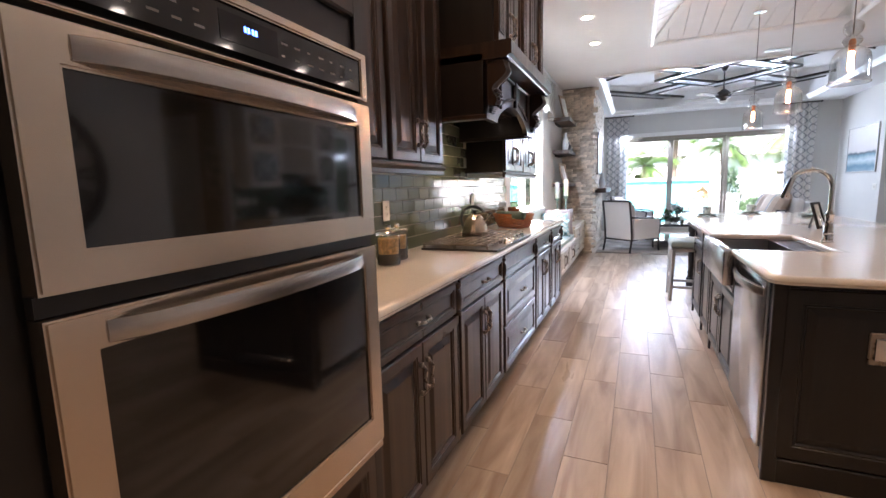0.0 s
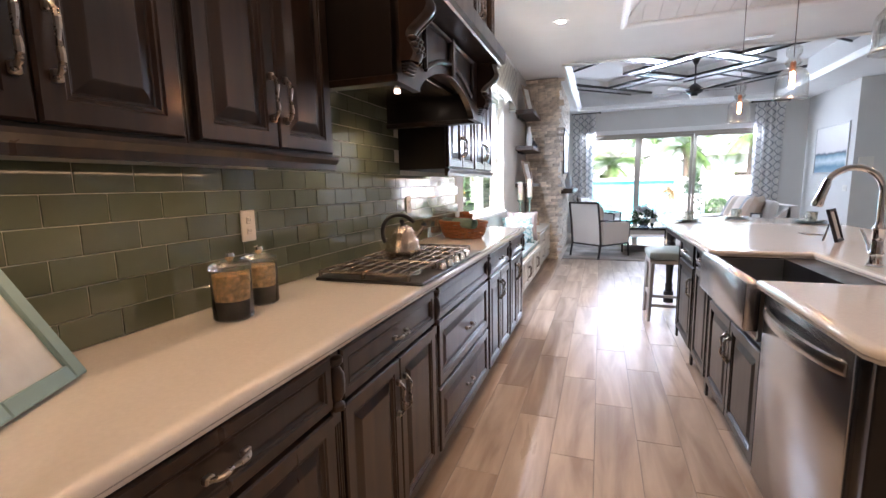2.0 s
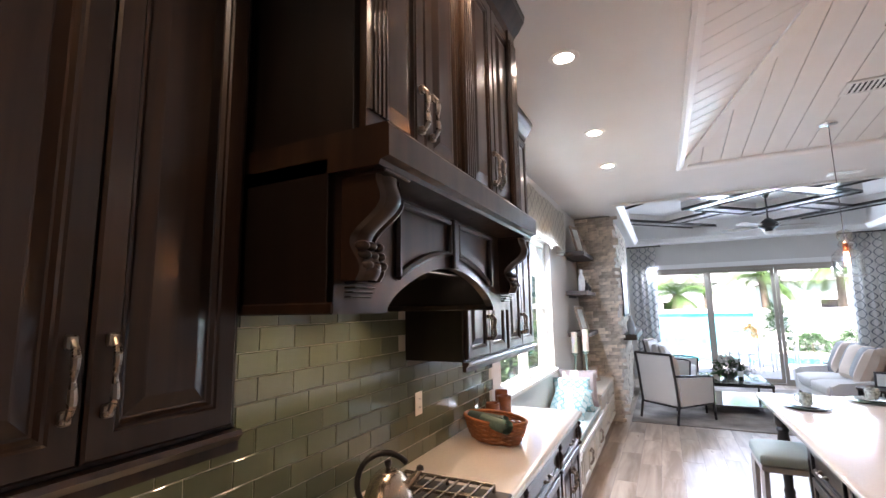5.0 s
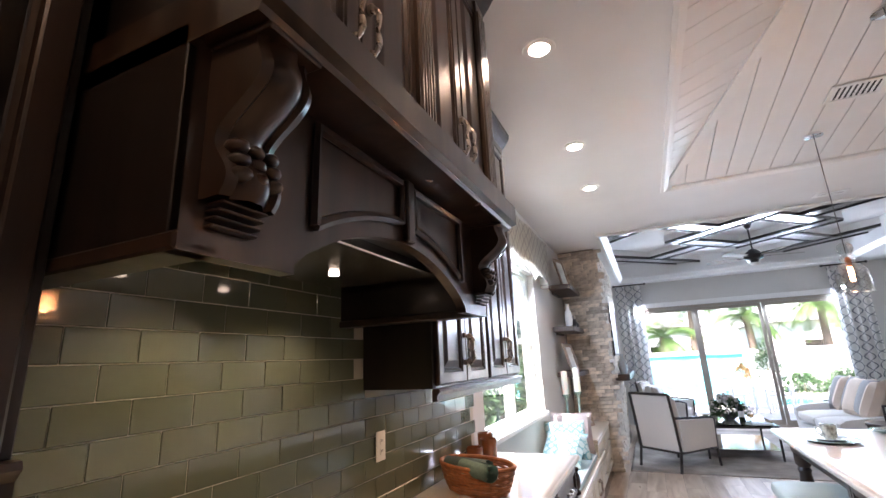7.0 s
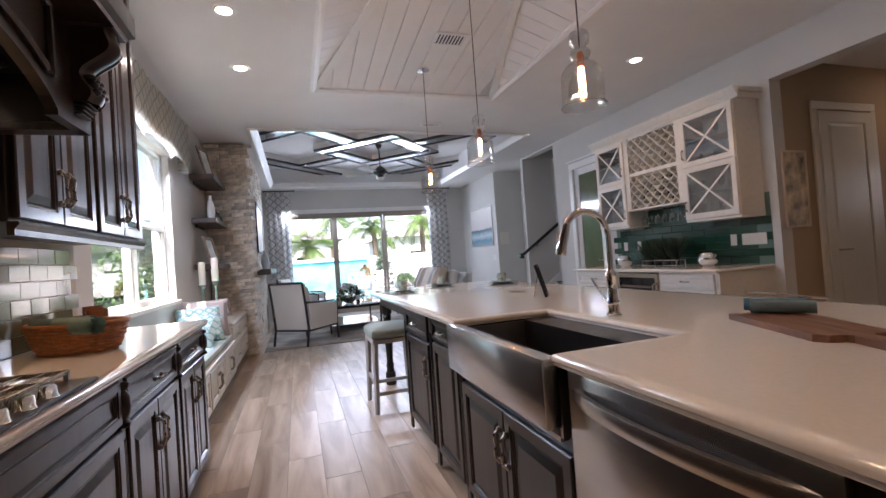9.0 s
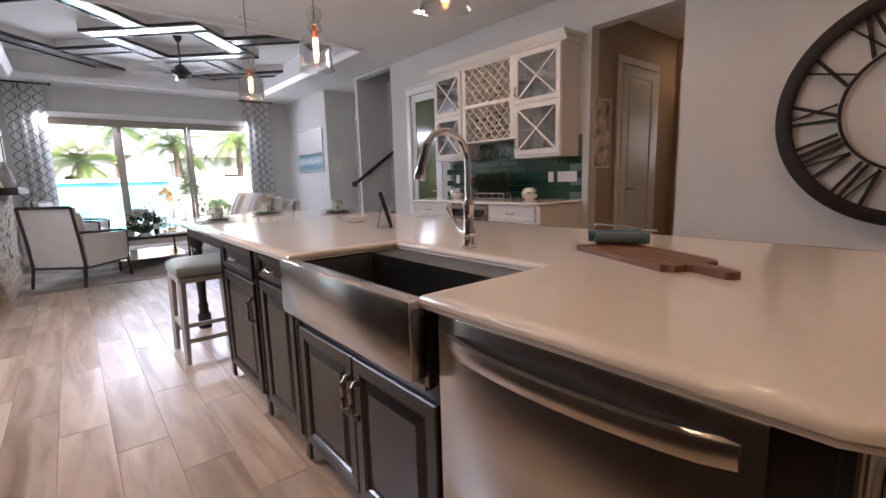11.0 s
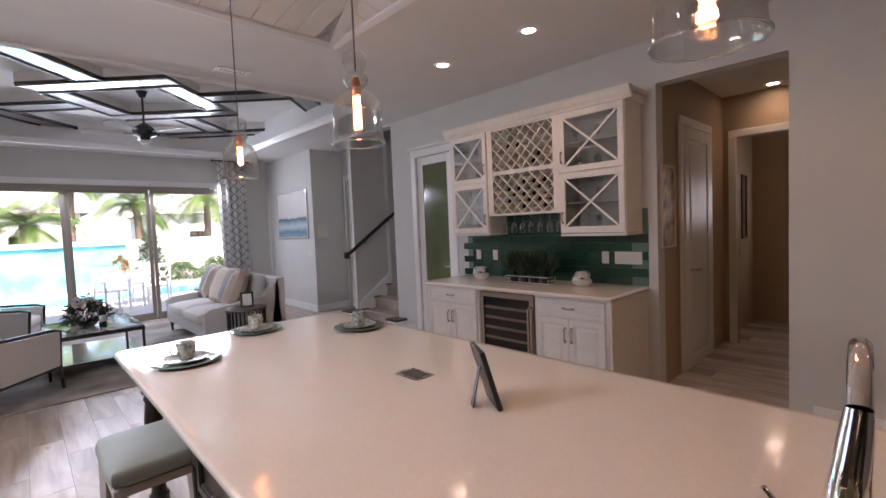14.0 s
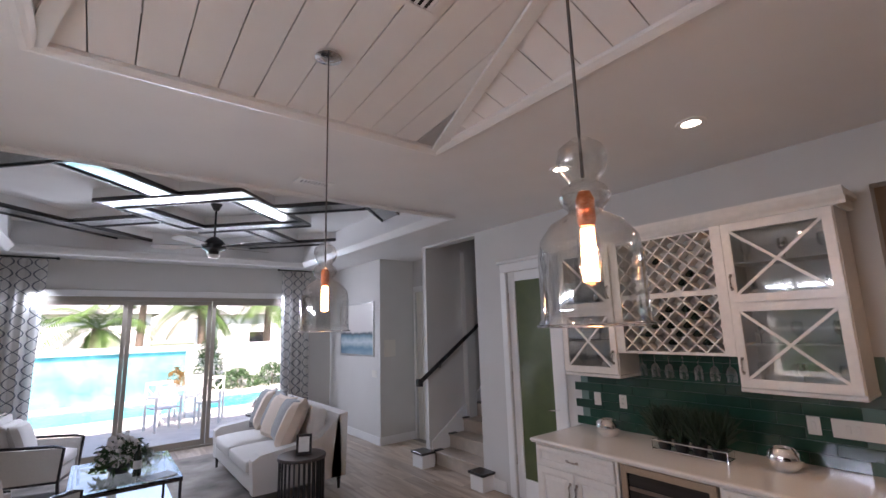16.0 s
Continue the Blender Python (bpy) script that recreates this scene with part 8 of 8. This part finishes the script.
palm(7.4, 28.0, 3.6, 2.2, 5)
palm(2.6, 31.0, 4.2, 2.2, 6)


def shrub(x, y, r, h, seed, z=-0.04):
    t = thing("shrub", "bushy green garden shrub with many small leaves", "shrub", "", (x, y, z))
    part("stem", cyl((0, 0, 0), (0, 0, h * 0.6), 0.03, 0.015, 6), BARK, t)
    part("leaves", leaf_cloud(900, r, h, 0.07, seed, z0=h * 0.15), LEAF, t, kind="stuff")


for i, (x, y, r_, h) in enumerate(((-3, 23.8, 0.6, 1.0), (5.2, 23.6, 0.7, 0.6), (6.4, 23.6, 0.7, 0.7), (8.2, 23.4, 0.8, 0.9), (-5.0, 23.0, 0.8, 1.3), (4.3, 23.9, 0.5, 1.7), (-2.2, 7.4, 0.6, 1.2), (-2.4, 8.9, 0.7, 1.5), (-2.2, 10.6, 0.6, 1.3), (-2.4, 12.6, 0.7, 1.7), (-2.4, 15.2, 0.8, 1.8), (-2.5, 18.4, 0.7, 1.5))):
    shrub(x, y, r_, h, 40 + i, -0.04 if y > 15.1 else -0.16)
structure("planter_bed", box(-1.0, 4.0, 23.0, 23.35, -0.04, 0.3), PATIO)


def patio_chair(m):
    t = thing("patio_chair", "white painted patio chair with a crossed lattice back on the pavers", "chair", "patio chairs", m)
    for sx_ in (-1, 1):
        for sy_, h in ((-1, 0.95), (1, 0.64)):
            part("leg", box(sx_ * 0.24 - 0.02, sx_ * 0.24 + 0.02, sy_ * 0.22 - 0.02, sy_ * 0.22 + 0.02, 0, h), WHITEWALL, t)
        part("arm", box(sx_ * 0.24 - 0.025, sx_ * 0.24 + 0.025, -0.2, 0.24, 0.641, 0.665), WHITEWALL, t)
    part("seat", box(-0.22, 0.22, -0.2, 0.22, 0.42, 0.46, 0.01), WHITEWALL, t)
    part("top_rail", box(-0.22, 0.22, -0.235, -0.205, 0.89, 0.95), WHITEWALL, t)
    for s in (-1, 1):
        for k in (-0.1, 0.1):
            o = part("cross_slat", box(-0.012, 0.012, -0.005 + .002 * s, 0.003 + .002 * s, -0.26, 0.26), WHITEWALL, t)
            o.location, o.rotation_euler = (k, -0.22, 0.68), (0, s * radians(38), 0)


for x, y, a in ((2.3, 17.2, 200), (3.2, 17.4, 160), (3.0, 18.6, 20)):
    patio_chair(pose(x, y, -0.04, 0, 0, a))
pt = thing("patio_table", "white patio table with a potted plant on the pavers", "table", "", (2.75, 17.95, -0.04))
part("top", box(-0.5, 0.5, -0.35, 0.35, 0.7, 0.74, 0.01), WHITEWALL, pt)
for sx_ in (-1, 1):
    for sy_ in (-1, 1):
        part("leg", box(sx_ * 0.45 - .025, sx_ * 0.45 + .025, sy_ * .3 - .025, sy_ * .3 + .025, 0, 0.7), WHITEWALL, pt)
pp = thing("potted_plant", "potted spiky orange-green plant on the patio table", "plant", "", (2.6, 17.95, 0.7))
part("pot", lathe([(0, 0), (0.08, 0), (0.1, 0.15), (0.09, 0.15), (0, 0.12)], n=16), PATIO, pp, smooth=True)
part("leaves", leaf_cloud(120, 0.16, 0.3, 0.1, 77, z0=0.15, flat=0.2), mat("ochre_leaves", (0.25, 0.16, 0.05), 0.6, var=0.3), pp, kind="stuff")

# ---- small pieces of the structure ----
bx = box(-0.0765, 0.0765, -0.006, 0.006, -0.038, 0.038, 0.0015)
tile_me = bpy.data.meshes.new("tile")
bx.to_mesh(tile_me)
bx.free()
tile_me.materials.append(TILE_GREEN)
half = box(-0.037, 0.037, -0.006, 0.006, -0.038, 0.038, 0.0015)
half_me = bpy.data.meshes.new("tile_half")
half.to_mesh(half_me)
half.free()
half_me.materials.append(TILE_GREEN)


def tiled(name, label, x, turn, y0, y1, z0, rows, me, hme, zones, grout):
    """Rows of brick-bond tiles on a grout board; zones: (y0, y1, z top)."""
    g = thing(name, label, "backsplash", "", (0, 0, 0))
    bm = bmesh.new()
    for a, b, zt in zones:
        bm_box(bm, x - 0.004 if turn == EAST else x, x if turn == EAST else x + 0.004, a, b, z0, zt)
    part("grout", bm, grout, g)
    rng = random.Random(3)
    for r_ in range(rows):
        z = z0 + 0.039 + r_ * 0.0787
        y = y0 + (0.0777 if r_ % 2 else 0.0)
        while y < y1 - 0.03:
            top = max([zt for a, b, zt in zones if a - 0.02 <= y <= b] + [0])
            if z + 0.03 < top:
                o = new("tile", me)
                o.parent = g
                o.matrix_local = pose(x - 0.003, y, z, 0, 0, turn + rng.uniform(-0.5, 0.5))
            y += 0.1553
    return g


tiled("backsplash", "glossy sage-green glass subway tiles above the worktop", XL + 0.001, EAST, 2.86, 6.50, CT + 0.002, 12, tile_me, half_me, ((2.78, 4.0, 1.42), (4.0, 5.25, 1.86), (5.25, 6.49, 1.42)), GROUT)

# floor planks
PL, PW = 0.93, 0.205
plank_full = {}


def plank_mesh(w, l):
    key = (round(w, 2), round(l, 2))
    if key not in plank_full:
        bm = box(-w / 2 + 0.0015, w / 2 - 0.0015, -l / 2 + 0.0015, l / 2 - 0.0015, -0.003, 0.0, 0.0012)
        me = bpy.data.meshes.new("floor_tile")
        bm.to_mesh(me)
        bm.free()
        me.materials.append(PLANK)
        plank_full[key] = me
    return plank_full[key]


floor_root = tagged(new("floor"), "wood-look porcelain floor tiles in warm grey-brown offset rows", kind="structure")
rng = random.Random(11)
X0 = -0.62
count = 0
ix = 0
while X0 + ix * PW < 8.3:
    xc = X0 + (ix + 0.5) * PW
    y = -2.0 - PL * ((ix * 0.37) % 1)
    while y < YF:
        a, b = max(y, -2.0), min(y + PL, YF)
        if b - a > 0.05 and (xc < XR + 0.1 or 4.9 < (a + b) / 2 < 6.6 and xc < 8.4 or (a + b) / 2 > 10 and xc < 5.6):
            o = new("floor_tile", plank_mesh(PW, b - a))
            o.parent = floor_root
            o.location = (xc, (a + b) / 2, 0)
            count += 1
        y += PL
    ix += 1
